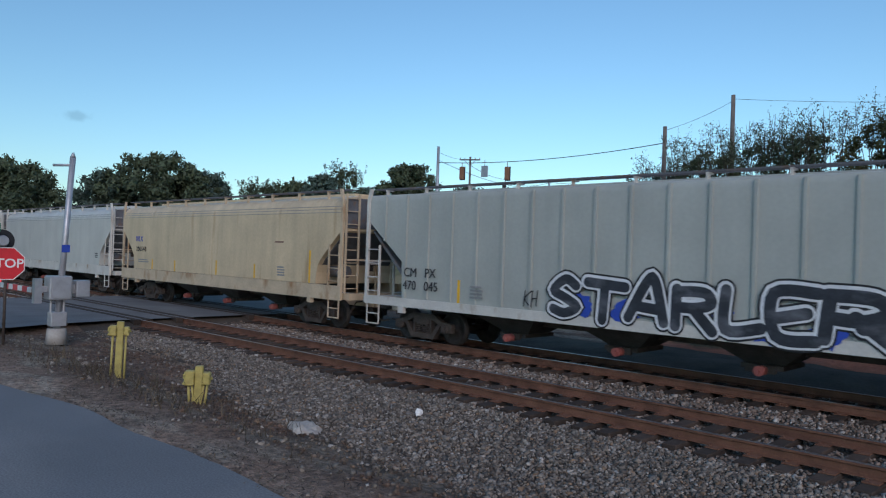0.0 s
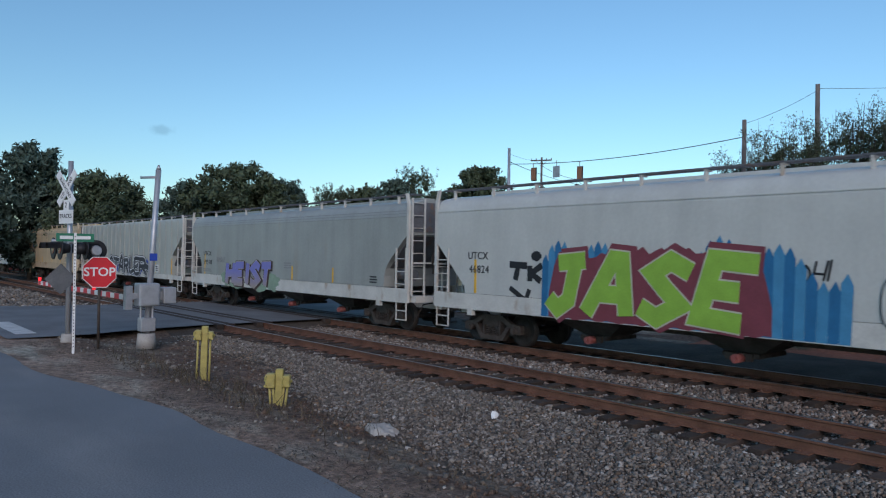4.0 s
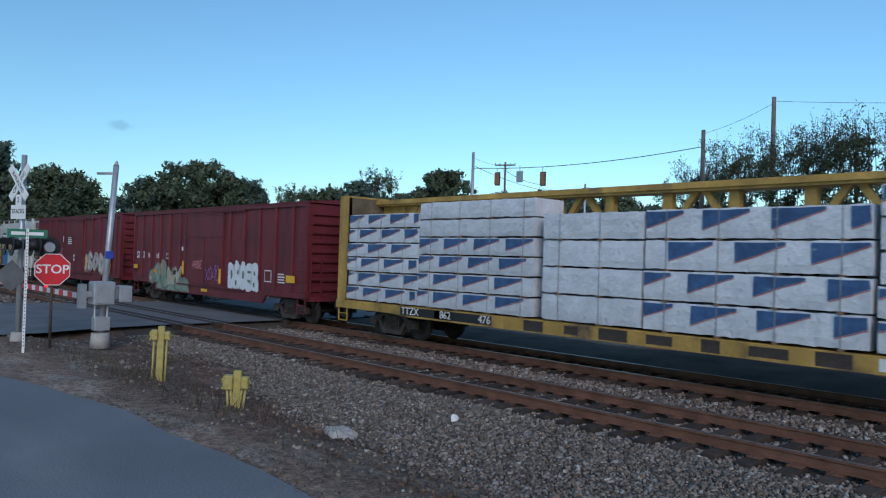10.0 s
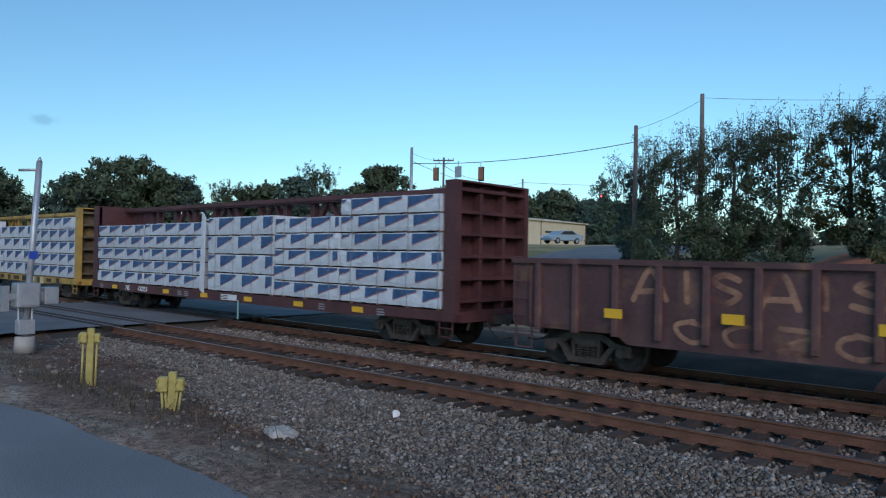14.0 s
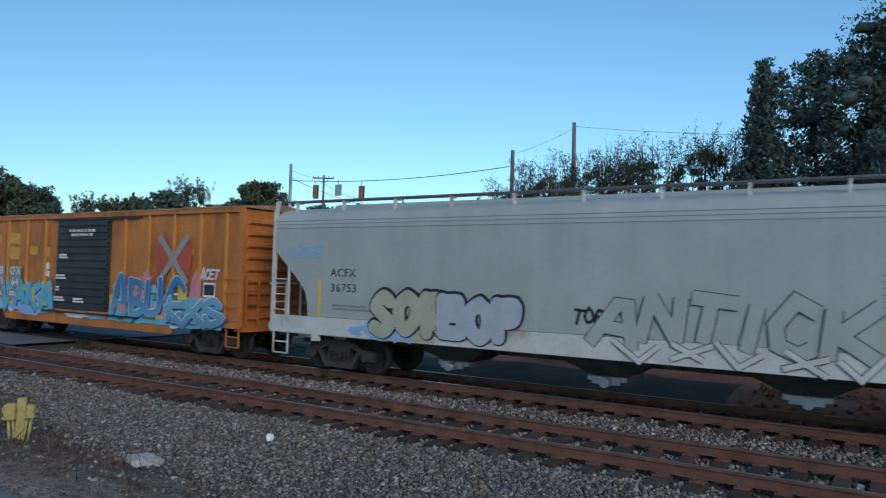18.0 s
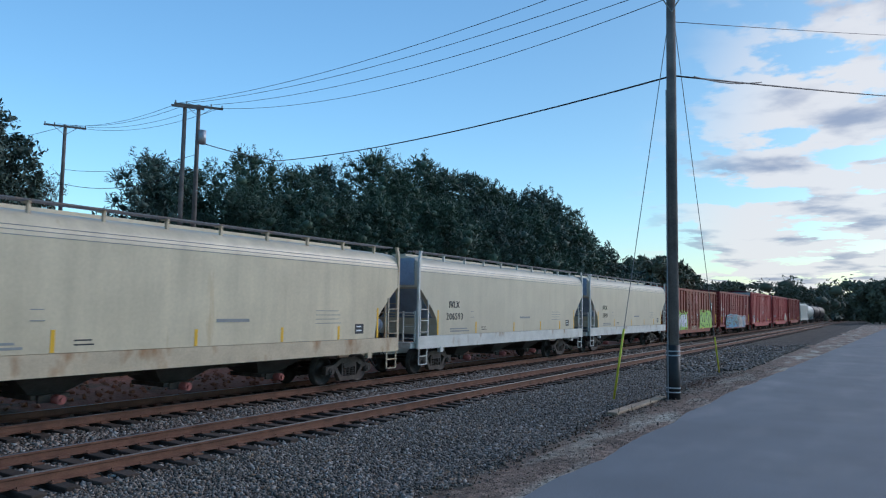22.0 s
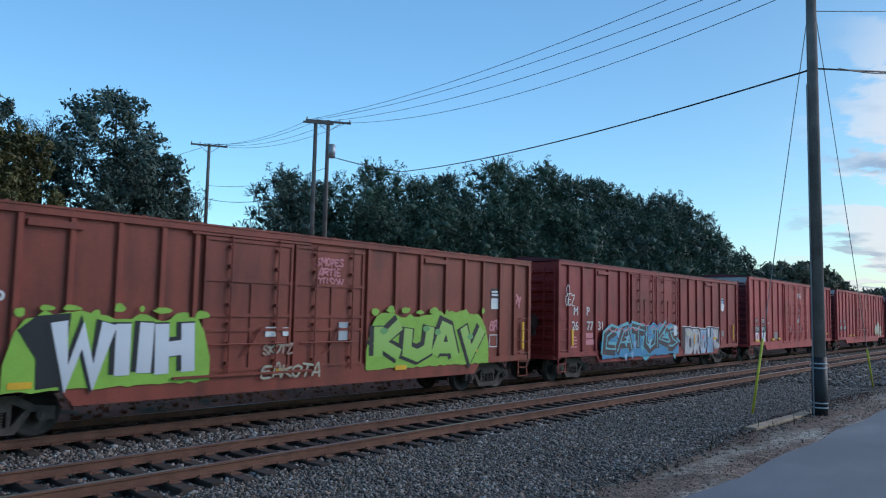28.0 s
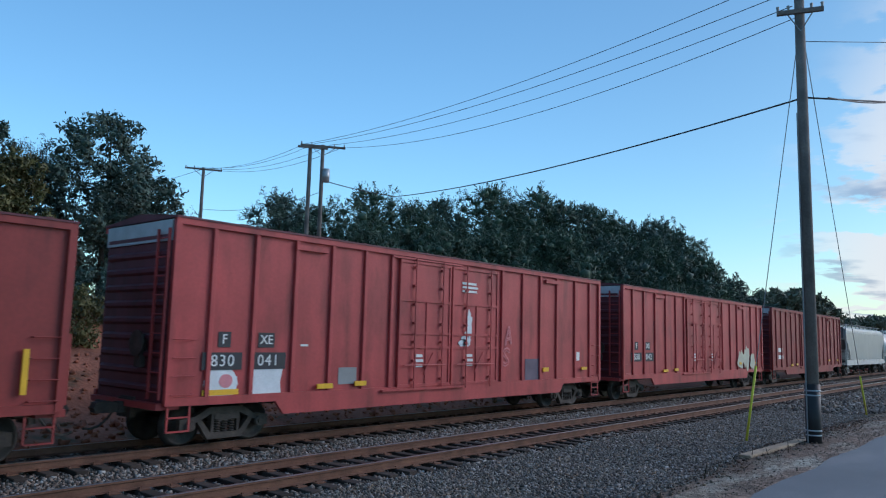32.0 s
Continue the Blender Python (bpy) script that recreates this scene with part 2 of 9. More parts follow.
def sandy(m):
    """The dirt turns to pale sand and crumbled asphalt towards the street."""
    n, l = m.node_tree.nodes, m.node_tree.links
    b = n["Principled BSDF"]
    old = b.inputs["Base Color"].links[0].from_socket
    co, sep, nz, ma, r, mx = n.new("ShaderNodeTexCoord"), n.new("ShaderNodeSeparateXYZ"), n.new("ShaderNodeTexNoise"), n.new("ShaderNodeMath"), n.new("ShaderNodeMapRange"), n.new("ShaderNodeMix")
    nz.inputs["Scale"].default_value, nz.inputs["Detail"].default_value = 0.9, 8.0
    l.new(co.outputs["Object"], sep.inputs[0])
    l.new(co.outputs["Object"], nz.inputs["Vector"])
    ma.operation = "MULTIPLY_ADD"
    l.new(nz.outputs["Fac"], ma.inputs[0])
    ma.inputs[1].default_value = 3.2
    l.new(sep.outputs["Y"], ma.inputs[2])
    r.inputs["From Min"].default_value, r.inputs["From Max"].default_value = 6.15, 7.1
    l.new(ma.outputs[0], r.inputs["Value"])
    mx.data_type = "RGBA"
    l.new(r.outputs[0], mx.inputs["Factor"])
    sc = n.new("ShaderNodeVectorMath")
    sc.operation = "MULTIPLY"
    sc.inputs[1].default_value = (1.9, 2.05, 2.15)
    l.new(old, sc.inputs[0])
    l.new(sc.outputs[0], mx.inputs["A"])
    l.new(old, mx.inputs["B"])
    l.new(mx.outputs["Result"], b.inputs["Base Color"])


sandy(M_DIRT)
M_CLAY = shade("red_clay", (0.37, 0.135, 0.075), 0.95, var=0.3, scale=0.5, fine=9, bump=0.9, depth=0.08, stain=((0.1, 0.08, 0.04), 0.55, 0.7, 0.7, None))
M_GRASS = shade("dry_grass", (0.27, 0.225, 0.11), 0.95, var=0.3, scale=0.15, fine=8, bump=0.8, depth=0.05, stain=((0.16, 0.16, 0.06), 0.5, 0.65, 0.2, None))
M_BED = shade("ballast_bed", (0.075, 0.06, 0.046), 0.95, var=0.35, scale=1.0, fine=18, bump=1.0, depth=0.05)
M_STONE = shade("ballast_stone", (0.18, 0.15, 0.12), 0.9, var=0.15, scale=8, fine=60, bump=0.3, island=0.5, mixed=((0.35, (0.225, 0.2, 0.17)), (0.6, (0.115, 0.098, 0.082)), (0.86, (0.29, 0.265, 0.235)), (0.93, (0.205, 0.14, 0.09))))
M_CRUMB = shade("crumbled_asphalt", (0.18, 0.15, 0.12), 0.95, var=0.2, scale=8, fine=60, bump=0.3, island=0.45)
M_RUSTSTONE = shade("ballast_stone_rusty", (0.2, 0.15, 0.115), 0.9, var=0.15, scale=8, fine=60, bump=0.3, island=0.5, mixed=((0.4, (0.24, 0.21, 0.18)), (0.7, (0.13, 0.1, 0.08)), (0.88, (0.33, 0.31, 0.28))))
M_RAIL = shade("rail_rust", (0.15, 0.07, 0.042), 0.8, var=0.3, scale=3, fine=40, bump=0.3, metal=0.1)
M_RAILTOP = shade("rail_head_worn", (0.34, 0.3, 0.28), 0.28, metal=0.85, var=0.15, scale=4, fine=40, bump=0.05)
M_TIE = shade("creosoted_tie", (0.05, 0.036, 0.028), 0.92, var=0.35, scale=3, fine=25, bump=0.6, per_piece=0.4)
M_STEEL_DARK = shade("truck_steel", (0.075, 0.059, 0.049), 0.75, metal=0.2, var=0.35, scale=4, fine=30)
M_WHEEL = shade("wheel_steel", (0.05, 0.042, 0.037), 0.6, metal=0.4, var=0.35, scale=5, fine=40)
M_GALV = shade("galvanised", (0.42, 0.43, 0.45), 0.45, metal=0.5, var=0.12, scale=5, fine=50, bump=0.05)
M_YELLOW = shade("yellow_paint", (0.4, 0.33, 0.1), 0.55, var=0.15, scale=6, fine=40, stain=((0.3, 0.24, 0.1), 0.58, 0.75, 5.0, None))
M_WHITE = shade("white_paint", (0.74, 0.74, 0.72), 0.6, var=0.08, scale=4, fine=40, bump=0.05)
M_RED = shade("sign_red", (0.6, 0.02, 0.03), 0.4, var=0.06, scale=6, bump=0.02)
M_GREEN = shade("sign_green", (0.01, 0.16, 0.09), 0.4, var=0.06, scale=6, bump=0.02)
M_BLACK = shade("black_paint", (0.02, 0.02, 0.022), 0.55, var=0.2, scale=5)
M_WOOD = shade("pole_wood", (0.17, 0.145, 0.13), 0.9, var=0.3, scale=1.5, fine=25, bump=0.5, streak=0.35)
M_CONCRETE = shade("concrete", (0.36, 0.34, 0.31), 0.9, var=0.15, scale=3, fine=30, bump=0.4)
M_BARK = shade("bark", (0.06, 0.05, 0.04), 0.95, var=0.3, scale=2, fine=15, bump=0.8, depth=0.03)


def leafy(name, base, spread=0.4):
    m = shade(name, base, 0.7, var=0.25, scale=0.25, fine=6, bump=0, island=spread)
    b = m.node_tree.nodes["Principled BSDF"]
    b.inputs["Subsurface Weight"].default_value = 0.0
    return m


M_LEAF = leafy("leaf_dark", (0.062, 0.098, 0.076), 0.26)
M_LEAF2 = leafy("leaf_olive", (0.062, 0.085, 0.045), 0.3)
M_LEAF3 = leafy("leaf_yellowing", (0.105, 0.1, 0.032), 0.3)
# paler leaf for far trees: the haze of distance is put into the colour
M_LEAF_FAR = leafy("leaf_hazed", (0.105, 0.115, 0.075), 0.25)
M_PINE = leafy("pine_needles", (0.06, 0.1, 0.066), 0.25)
M_WEED = shade("dry_weed", (0.09, 0.07, 0.045), 0.9, var=0.3, bump=0, island=0.5)

# ---- ground, roads and tracks ----
T1, T2, GAUGE = 11.34, 15.6, 1.506      # track centres and rail spacing
ROAD_N, ROAD_S = 4.15, -4.6             # edges of the street along the railway
CROSS_W, CROSS_E = -35.5, -24.2         # edges of the street over the crossing


def smooth(a, b, v):
    u = min(1, max(0, (v - a) / (b - a)))
    return u * u * (3 - 2 * u)


def ballast_edge(x):
    """Where the stones of the track bed give way to dirt."""
    pts = ((-22.7, 8.7), (-16.2, 8.5), (-10.6, 6.65), (-6.8, 6.2), (0, 5.85), (8, 5.5), (14, 5.6), (18.7, 6.3), (26, 6.4), (60, 5.0), (200, 4.0))
    for (x0, a), (x1, b) in zip(pts, pts[1:]):
        if x <= x1:
            break
    f = min(1, max(0, (x - x0) / (x1 - x0)))
    return a + (b - a) * f + 0.22 * noise.noise(Vector((x * 0.6, 3.0, 0))) + 0.15 * noise.noise(Vector((x * 1.9, 5.0, 0)))


def land(x, y):
    """Height of the ground."""
    n = noise.noise(Vector((x * 0.35, y * 0.35, 0))) * 0.05 + noise.noise(Vector((x * 1.3, y * 1.3, 4))) * 0.025
    z = -0.04
    bed = smooth(5.2, 7.0, y) * (1 - smooth(17.0, 18.0, y))
    on_cross = smooth(CROSS_W - 2, CROSS_W, x) * (1 - smooth(CROSS_E - 0.3, CROSS_E + 0.7, x))
    z -= 0.22 * bed
    if y > 17:
        bank = smooth(-16, -4, x)
        z += bank * (0.06 * smooth(17.2, 19, y) + 1.6 * smooth(19.6, 24, y) + 1.9 * smooth(24, 32, y) + 1.5 * smooth(32, 70, y))
        z += (1 - bank) * 4.05 * smooth(24, 68, y)
        n *= 1 + (1.2 + 1.8 * smooth(19, 21, y)) * bank
    if y < 4:
        n *= smooth(3.2, 4.6, y)
    z = z * (1 - on_cross) + on_cross * (-0.05 + 4.05 * smooth(24, 68, y))
    return z + n * (1 - on_cross)


def spaced(a, b, step):
    k = max(1, round((b - a) / step))
    return [a + (b - a) * i / k for i in range(k)]


gx = spaced(-900, -120, 60) + spaced(-120, -40, 4) + spaced(-40, 40, 0.5) + spaced(40, 130, 3) + spaced(130, 900, 60) + [900]
gy = spaced(-600, -20, 50) + spaced(-20, 3, 2) + spaced(3, 10, 0.35) + spaced(10, 17, 1.0) + spaced(17, 40, 0.7) + spaced(40, 130, 5) + spaced(130, 1200, 60) + [1200]
gv = [(x, y, land(x, y)) for y in gy for x in gx]
gf, gm = [], []
nx = len(gx)
for j in range(len(gy) - 1):
    for i in range(nx - 1):
        gf.append((j * nx + i, j * nx + i + 1, (j + 1) * nx + i + 1, (j + 1) * nx + i))
        x, y = (gx[i] + gx[i + 1]) / 2, (gy[j] + gy[j + 1]) / 2
        wob = 0.5 * noise.noise(Vector((x * 0.4, 3.0, 0)))
        if ballast_edge(x) - 0.2 < y < 17.05 + wob * 0.2:
            gm.append(1)
        elif 16 < y < 19.5 and -24 < x < -4 + 3 * wob:
            gm.append(1)
        elif y < 17 or (y < 22 and x < -12):
            gm.append(0)
        elif x > -12 + 2 * wob and y < 60:
            gm.append(2)
        else:
            gm.append(3)
g_me = raw("ground", gv, gf, [M_DIRT, M_BED, M_CLAY, M_GRASS], smooth=True)
g_me.polygons.foreach_set("material_index", gm)
ground = tagged(new("ground", g_me), "bare brown dirt, gravel and dry grass ground", "ground", kind="structure")


def strip(name, xs, near, far, lift, mat, label, category):
    """A street that lies on the land: far and near edges over x, or y."""
    bm = bmesh.new()
    ys = 7
    grid = []
    for x in xs:
        a, b = near(x), far(x)
        row = []
        for k in range(ys):
            y = a + (b - a) * k / (ys - 1)
            row.append(bm.verts.new((x, y, lift)))
        grid.append(row)
    for i in range(len(xs) - 1):
        for k in range(ys - 1):
            bm.faces.new((grid[i][k], grid[i + 1][k], grid[i + 1][k + 1], grid[i][k + 1]))
    rim = [e for e in bm.edges if e.is_boundary]
    down = bmesh.ops.extrude_edge_only(bm, edges=rim)
    for v in [v for v in down["geom"] if isinstance(v, bmesh.types.BMVert)]:
        v.co.z -= 0.12
    return tagged(new(name, mesh_of(bm, name, mat)), label, category, kind="structure")


def ragged(x):
    return ROAD_N + 0.1 * noise.noise(Vector((x * 0.45, 7, 0))) + 0.05 * noise.noise(Vector((x * 1.7, 2, 0))) + (0 if x < 24 else -0.035 * (x - 24)) + 0.12 * smooth(2, 7, -x) - 0.95 * smooth(10.5, 18, -x)


street = strip("road", [-300, -150, -80, -50] + spaced(-40, 40, 0.4) + [40, 50, 80, 120, 160, 300], lambda x: ROAD_S, ragged, 0.0, M_ASPHALT, "worn grey asphalt street with a crumbling edge beside the railway", "road")
# the street over the crossing climbs beyond the tracks
bm = bmesh.new()
prev = None
for y in [3.9, 6, 8, 10, 12, 14, 17, 20, 22, 26, 30, 36, 44, 52, 60, 70, 90, 130]:
    z = 0.006 + 4.05 * smooth(24, 68, y)
    row = [bm.verts.new((CROSS_W + (CROSS_E - CROSS_W) * k / 6 - (4 * smooth(3, 12, 12 - y) * (k == 0)) + (1.0 * smooth(1, 4, 10 - y) * (k == 6)), y, z)) for k in range(7)]
    if prev:
        for k in range(6):
            bm.faces.new((prev[k], prev[k + 1], row[k + 1], row[k]))
    prev = row
tagged(new("road_crossing", mesh_of(bm, "road_crossing", M_CROSSING)), "dark asphalt street crossing the railway tracks on the level", "road", kind="structure")


def rail_profile(bm, y, x0, x1):
    pts = [(-0.07, -0.17), (0.07, -0.17), (0.07, -0.158), (0.012, -0.14), (0.01, -0.05), (0.036, -0.04), (0.036, -0.006), (0.028, 0.0), (-0.028, 0.0), (-0.036, -0.006), (-0.036, -0.04), (-0.01, -0.05), (-0.012, -0.14), (-0.07, -0.158)]
    n0 = len(bm.faces)
    along(bm, [(y + a, b) for a, b in pts], x0, x1)
    bm.faces.ensure_lookup_table()
    for f in bm.faces[n0:]:
        if min(v.co.z for v in f.verts) > -0.008:
            f.material_index = 1


RNG = random.Random(5)
for ty, tag in ((T1, "nearer"), (T2, "farther")):
    track = thing("railway_track", "rusty steel rails on dark timber ties in stone ballast" if ty == T1 else "rusty steel rails on timber ties under the passing train", "railway track", (0, 0, 0), kind="structure")
    for s in (-0.5, 0.5):
        part("rail", made(rail_profile, ty + s * GAUGE, -400, 500), [M_RAIL, M_RAILTOP], track)
    tie_me = mesh_of(boxes((-0.115, 0.115, -1.3, 1.3, -0.2, 0.0)), "tie", M_TIE, 0.012)
    plate_me = mesh_of(boxes((-0.1, 0.1, -0.19, 0.19, 0.0, 0.018), (-0.07, -0.04, -0.12, -0.09, 0.018, 0.045), (0.04, 0.07, 0.09, 0.12, 0.018, 0.045)), "tie_plate", M_RAIL)
    x = -70.0
    far_ties = bmesh.new()
    while x < 160:
        if not CROSS_W - 0.2 < x < CROSS_E + 0.2:
            dx, a, dz = RNG.uniform(-0.04, 0.04), RNG.uniform(-1.5, 1.5), RNG.uniform(-0.012, 0.006)
            if -24.2 < x < 36:
                t_ob = new("tie", tie_me)
                t_ob.parent = track
                t_ob.matrix_basis = pose(x + dx, ty + RNG.uniform(-0.08, 0.08), -0.182 + dz, 0, 0, a)
                for s in (-0.5, 0.5):
                    p_ob = new("tie_plate", plate_me)
                    p_ob.parent = t_ob
                    p_ob.matrix_basis = pose(0, s * GAUGE, 0.004)
            else:
                box(far_ties, x - 0.115, x + 0.115, ty - 1.3, ty + 1.3, -0.38, -0.18)
        x += 0.52
    tagged(part("far_ties", far_ties, M_TIE, track), kind="stuff")
# timber and rubber panels at the crossing, flangeways between
panel = thing("crossing_surface", "weathered asphalt and timber level-crossing surface between the rails", "level crossing", (0, 0, 0), kind="structure")
for ty in (T1, T2):
    for s in (-1, 1):
        part("header_plank", boxes((CROSS_W - 0.3, CROSS_E + 0.2, ty + s * 0.93 - 0.12, ty + s * 0.93 + 0.12, -0.15, 0.012)), M_TIE, panel)
        part("header_plank", boxes((CROSS_W - 0.3, CROSS_E + 0.2, ty + s * 0.53 - 0.12, ty + s * 0.53 + 0.12, -0.15, 0.012)), M_TIE, panel)

# ---- the train: shared running gear ----
def run(t):
    """How far the train has gone by t seconds."""
    return 9.989 * t - 0.02015 * t * t


TRAIN = []       # (car, its place at the start, its wheelsets with their poses)
WHEEL_R = 0.457


def wheelset_mesh():
    bm = bmesh.new()
    bar(bm, (0, -0.95, 0), (0, 0.95, 0), 0.08, 10)
    for s in (-1, 1):
        prof = [(0.60, 0.10), (0.63, 0.13), (0.655, 0.37), (0.645, 0.40), (0.645, 0.482), (0.685, 0.482), (0.70, 0.457), (0.79, 0.450), (0.79, 0.39), (0.745, 0.36), (0.735, 0.15), (0.80, 0.12), (0.80, 0.02)]
        seg = 24
        rings = [[bm.verts.new((r * math.cos(2 * math.pi * i / seg), s * y, r * math.sin(2 * math.pi * i / seg))) for i in range(seg)] for y, r in prof]
        for a, b in zip(rings, rings[1:]):
            for i in range(seg):
                bm.faces.new((a[i], a[(i + 1) % seg], b[(i + 1) % seg], b[i])).smooth = True
        bm.faces.new(rings[-1])
        for k in range(3):
            an = k * 2.1
            bar(bm, (0.09 * math.cos(an), s * 0.80, 0.09 * math.sin(an)), (0.09 * math.cos(an), s * 0.83, 0.09 * math.sin(an)), 0.018, 6)
    return mesh_of(bm, "wheelset", M_WHEEL)


def side_frame_mesh():
    bm = bmesh.new()
    for pts in ([(-1.12, 0.36), (-1.12, 0.6), (-0.76, 0.64), (-0.42, 0.83), (0.42, 0.83), (0.76, 0.64), (1.12, 0.6), (1.12, 0.36), (0.98, 0.36), (0.9, 0.5), (0.7, 0.52), (0.38, 0.68), (-0.38, 0.68), (-0.7, 0.52), (-0.9, 0.5), (-0.98, 0.36)],
                [(-0.72, 0.54), (-0.60, 0.56), (-0.36, 0.27), (0.36, 0.27), (0.60, 0.56), (0.72, 0.54), (0.44, 0.14), (-0.44, 0.14)],
                [(-0.36, 0.27), (-0.29, 0.27), (-0.29, 0.69), (-0.36, 0.69)], [(0.29, 0.27), (0.36, 0.27), (0.36, 0.69), (0.29, 0.69)]):
        plate(bm, pts, -0.08, 0.08)
    for x in (-0.18, 0.0, 0.18):
        for k in range(5):
            bar(bm, (x, -0.02, 0.28 + k * 0.055), (x, -0.02, 0.31 + k * 0.055), 0.075, 8)
    box(bm, -0.29, 0.29, -0.1, 0.1, 0.55, 0.68)
    for x in (-0.889, 0.889):
        bar(bm, (x, -0.14, WHEEL_R), (x, 0.06, WHEEL_R), 0.115, 12)
        bar(bm, (x, -0.17, WHEEL_R), (x, -0.14, WHEEL_R), 0.06, 8)
    return mesh_of(bm, "side_frame", M_STEEL_DARK)


WHEELSET, SIDE_FRAME = wheelset_mesh(), side_frame_mesh()
BOLSTER = mesh_of(boxes((-0.2, 0.2, -1.1, 1.1, 0.5, 0.78), (-0.55, 0.55, -0.35, 0.35, 0.45, 0.6), (-0.07, 0.07, -0.9, 0.9, 0.3, 0.42)), "truck", M_STEEL_DARK)


def coupler_mesh():
    bm = bmesh.new()
    box(bm, -0.9, 0.15, -0.12, 0.12, 0.72, 0.95)
    plate(bm, [(0.15, 0.74), (0.42, 0.72), (0.62, 0.74), (0.66, 0.84), (0.62, 0.95), (0.4, 0.98), (0.15, 0.93)], -0.14, 0.1)
    bar(bm, (0.5, -0.1, 0.7), (0.5, -0.1, 1.0), 0.05, 8)
    box(bm, -0.15, -0.02, -0.3, 0.3, 0.62, 1.02)
    bar(bm, (-0.05, -0.02, 1.0), (-0.05, -0.95, 0.92), 0.018, 6)
    bar(bm, (-0.05, -0.95, 0.92), (0.05, -1.25, 0.6), 0.018, 6)
    pts = [(0.0, -0.35, 0.75), (0.15, -0.37, 0.55), (0.3, -0.36, 0.42), (0.5, -0.3, 0.37), (0.72, -0.2, 0.4)]
    for a, b in zip(pts, pts[1:]):
        bar(bm, a, b, 0.028, 6)
    return mesh_of(bm, "coupler", M_STEEL_DARK)


COUPLER = coupler_mesh()


def running_gear(car, half, centre, wheels, sill=True):
    for s in (-1, 1):
        tr = part("truck", BOLSTER, None, car)
        tr.location = (s * centre, 0, 0)
        for y in (-1.05, 1.05):
            f = part("side_frame", SIDE_FRAME, None, tr)
            f.matrix_basis = pose(0, y, 0, 0, 0, 0 if y < 0 else 180)
        for x in (-0.889, 0.889):
            w = part("wheelset", WHEELSET, None, tr)
            w.location = (x, 0, WHEEL_R)
            wheels.append((w, x))
        c = part("coupler", COUPLER, None, car)
        c.matrix_basis = pose(s * (half + 0.08), 0, 0, 0, 0, 0 if s > 0 else 180)
    if sill:
        part("centre_sill", boxes((-half, half, -0.3, 0.3, 0.74, 1.05)), M_STEEL_DARK, car)


def ladder(car, x0, x1, y, z0, z1, mat, step=0.4, axis="x", low=0.0):
    """Two stiles and their rungs, in one mesh."""
    bm = bmesh.new()
    if axis == "x":
        for x in (x0, x1):
            box(bm, x - 0.025, x + 0.025, y - 0.03, y + 0.02, z0, z1)
        z = z0 + 0.15
        while z < z1:
            bar(bm, (x0, y - 0.04, z), (x1, y - 0.04, z), 0.016, 6)
            z += step
    else:
        for v in (x0, x1):
            box(bm, y - 0.02, y + 0.03, v - 0.025, v + 0.025, z0, z1)
        z = z0 + 0.15
        while z < z1:
            bar(bm, (y, x0, z), (y, x1, z), 0.016, 6)
            z += step
    return part("ladder", bm, mat, car)


def stirrup(car, x0, x1, y, z0, z1, mat):
    bm = bmesh.new()
    for x in (x0, x1):
        box(bm, x - 0.02, x + 0.02, y - 0.015, y + 0.015, z0, z1)
    for z in (z0, (z0 + z1) / 2):
        box(bm, x0, x1, y - 0.03, y + 0.03, z, z + 0.03)
    return part("step", bm, mat, car)


def blob(bm, x, z, rx, rz, seed, y0, y1, n=22, rough=0.25):
    g = random.Random(seed)
    k = [1 + g.uniform(-rough, rough) for _ in range(n)]
    plate(bm, [(x + rx * k[i] * math.cos(2 * math.pi * i / n), z + rz * k[i] * math.sin(2 * math.pi * i / n)) for i in range(n)], y0, y1)


def paint(name, rgb, rough=0.55):
    return shade(name, rgb, rough, var=0.1, scale=2.5, fine=25, bump=0.03)


M_SPRAY_BLACK, M_SPRAY_WHITE = paint("spray_black", (0.018, 0.018, 0.02)), paint("spray_white", (0.66, 0.67, 0.68))
M_SPRAY_SILVER, M_SPRAY_LIME = paint("spray_silver", (0.42, 0.44, 0.46)), paint("spray_lime", (0.26, 0.46, 0.05))
M_SPRAY_RED, M_SPRAY_BLUE = paint("spray_red", (0.45, 0.03, 0.05)), paint("spray_blue", (0.02, 0.14, 0.3))
M_SPRAY_LILAC, M_SPRAY_CYAN = paint("spray_lilac", (0.3, 0.24, 0.52)), paint("spray_cyan", (0.13, 0.42, 0.5))
M_SPRAY_SKY, M_SPRAY_PINK = paint("spray_sky", (0.25, 0.42, 0.6)), paint("spray_pink", (0.6, 0.22, 0.24))
M_SPRAY_COBALT, M_SPRAY_YELLOW = paint("spray_cobalt", (0.03, 0.07, 0.4)), paint("spray_yellow", (0.6, 0.45, 0.06))
M_SPRAY_GREEN, M_SPRAY_CREAM = paint("spray_green", (0.13, 0.16, 0.1)), paint("spray_cream", (0.5, 0.47, 0.36))
M_SPRAY_BROWN, M_SPRAY_ORANGE = paint("spray_brown", (0.2, 0.1, 0.07)), paint("spray_orange", (0.6, 0.12, 0.03))
M_SPRAY_NAVY, M_SPRAY_STRAW = paint("spray_navy", (0.03, 0.1, 0.24)), paint("spray_faded_straw", (0.42, 0.38, 0.2))
M_SPRAY_FERN = paint("spray_fern", (0.16, 0.36, 0.12))
M_SPRAY_TURQUOISE = paint("spray_turquoise", (0.14, 0.42, 0.48))
M_SPRAY_STEEL = paint("spray_steel", (0.16, 0.16, 0.19))
M_SPRAY_OLIVE = paint("spray_olive", (0.12, 0.17, 0.08))
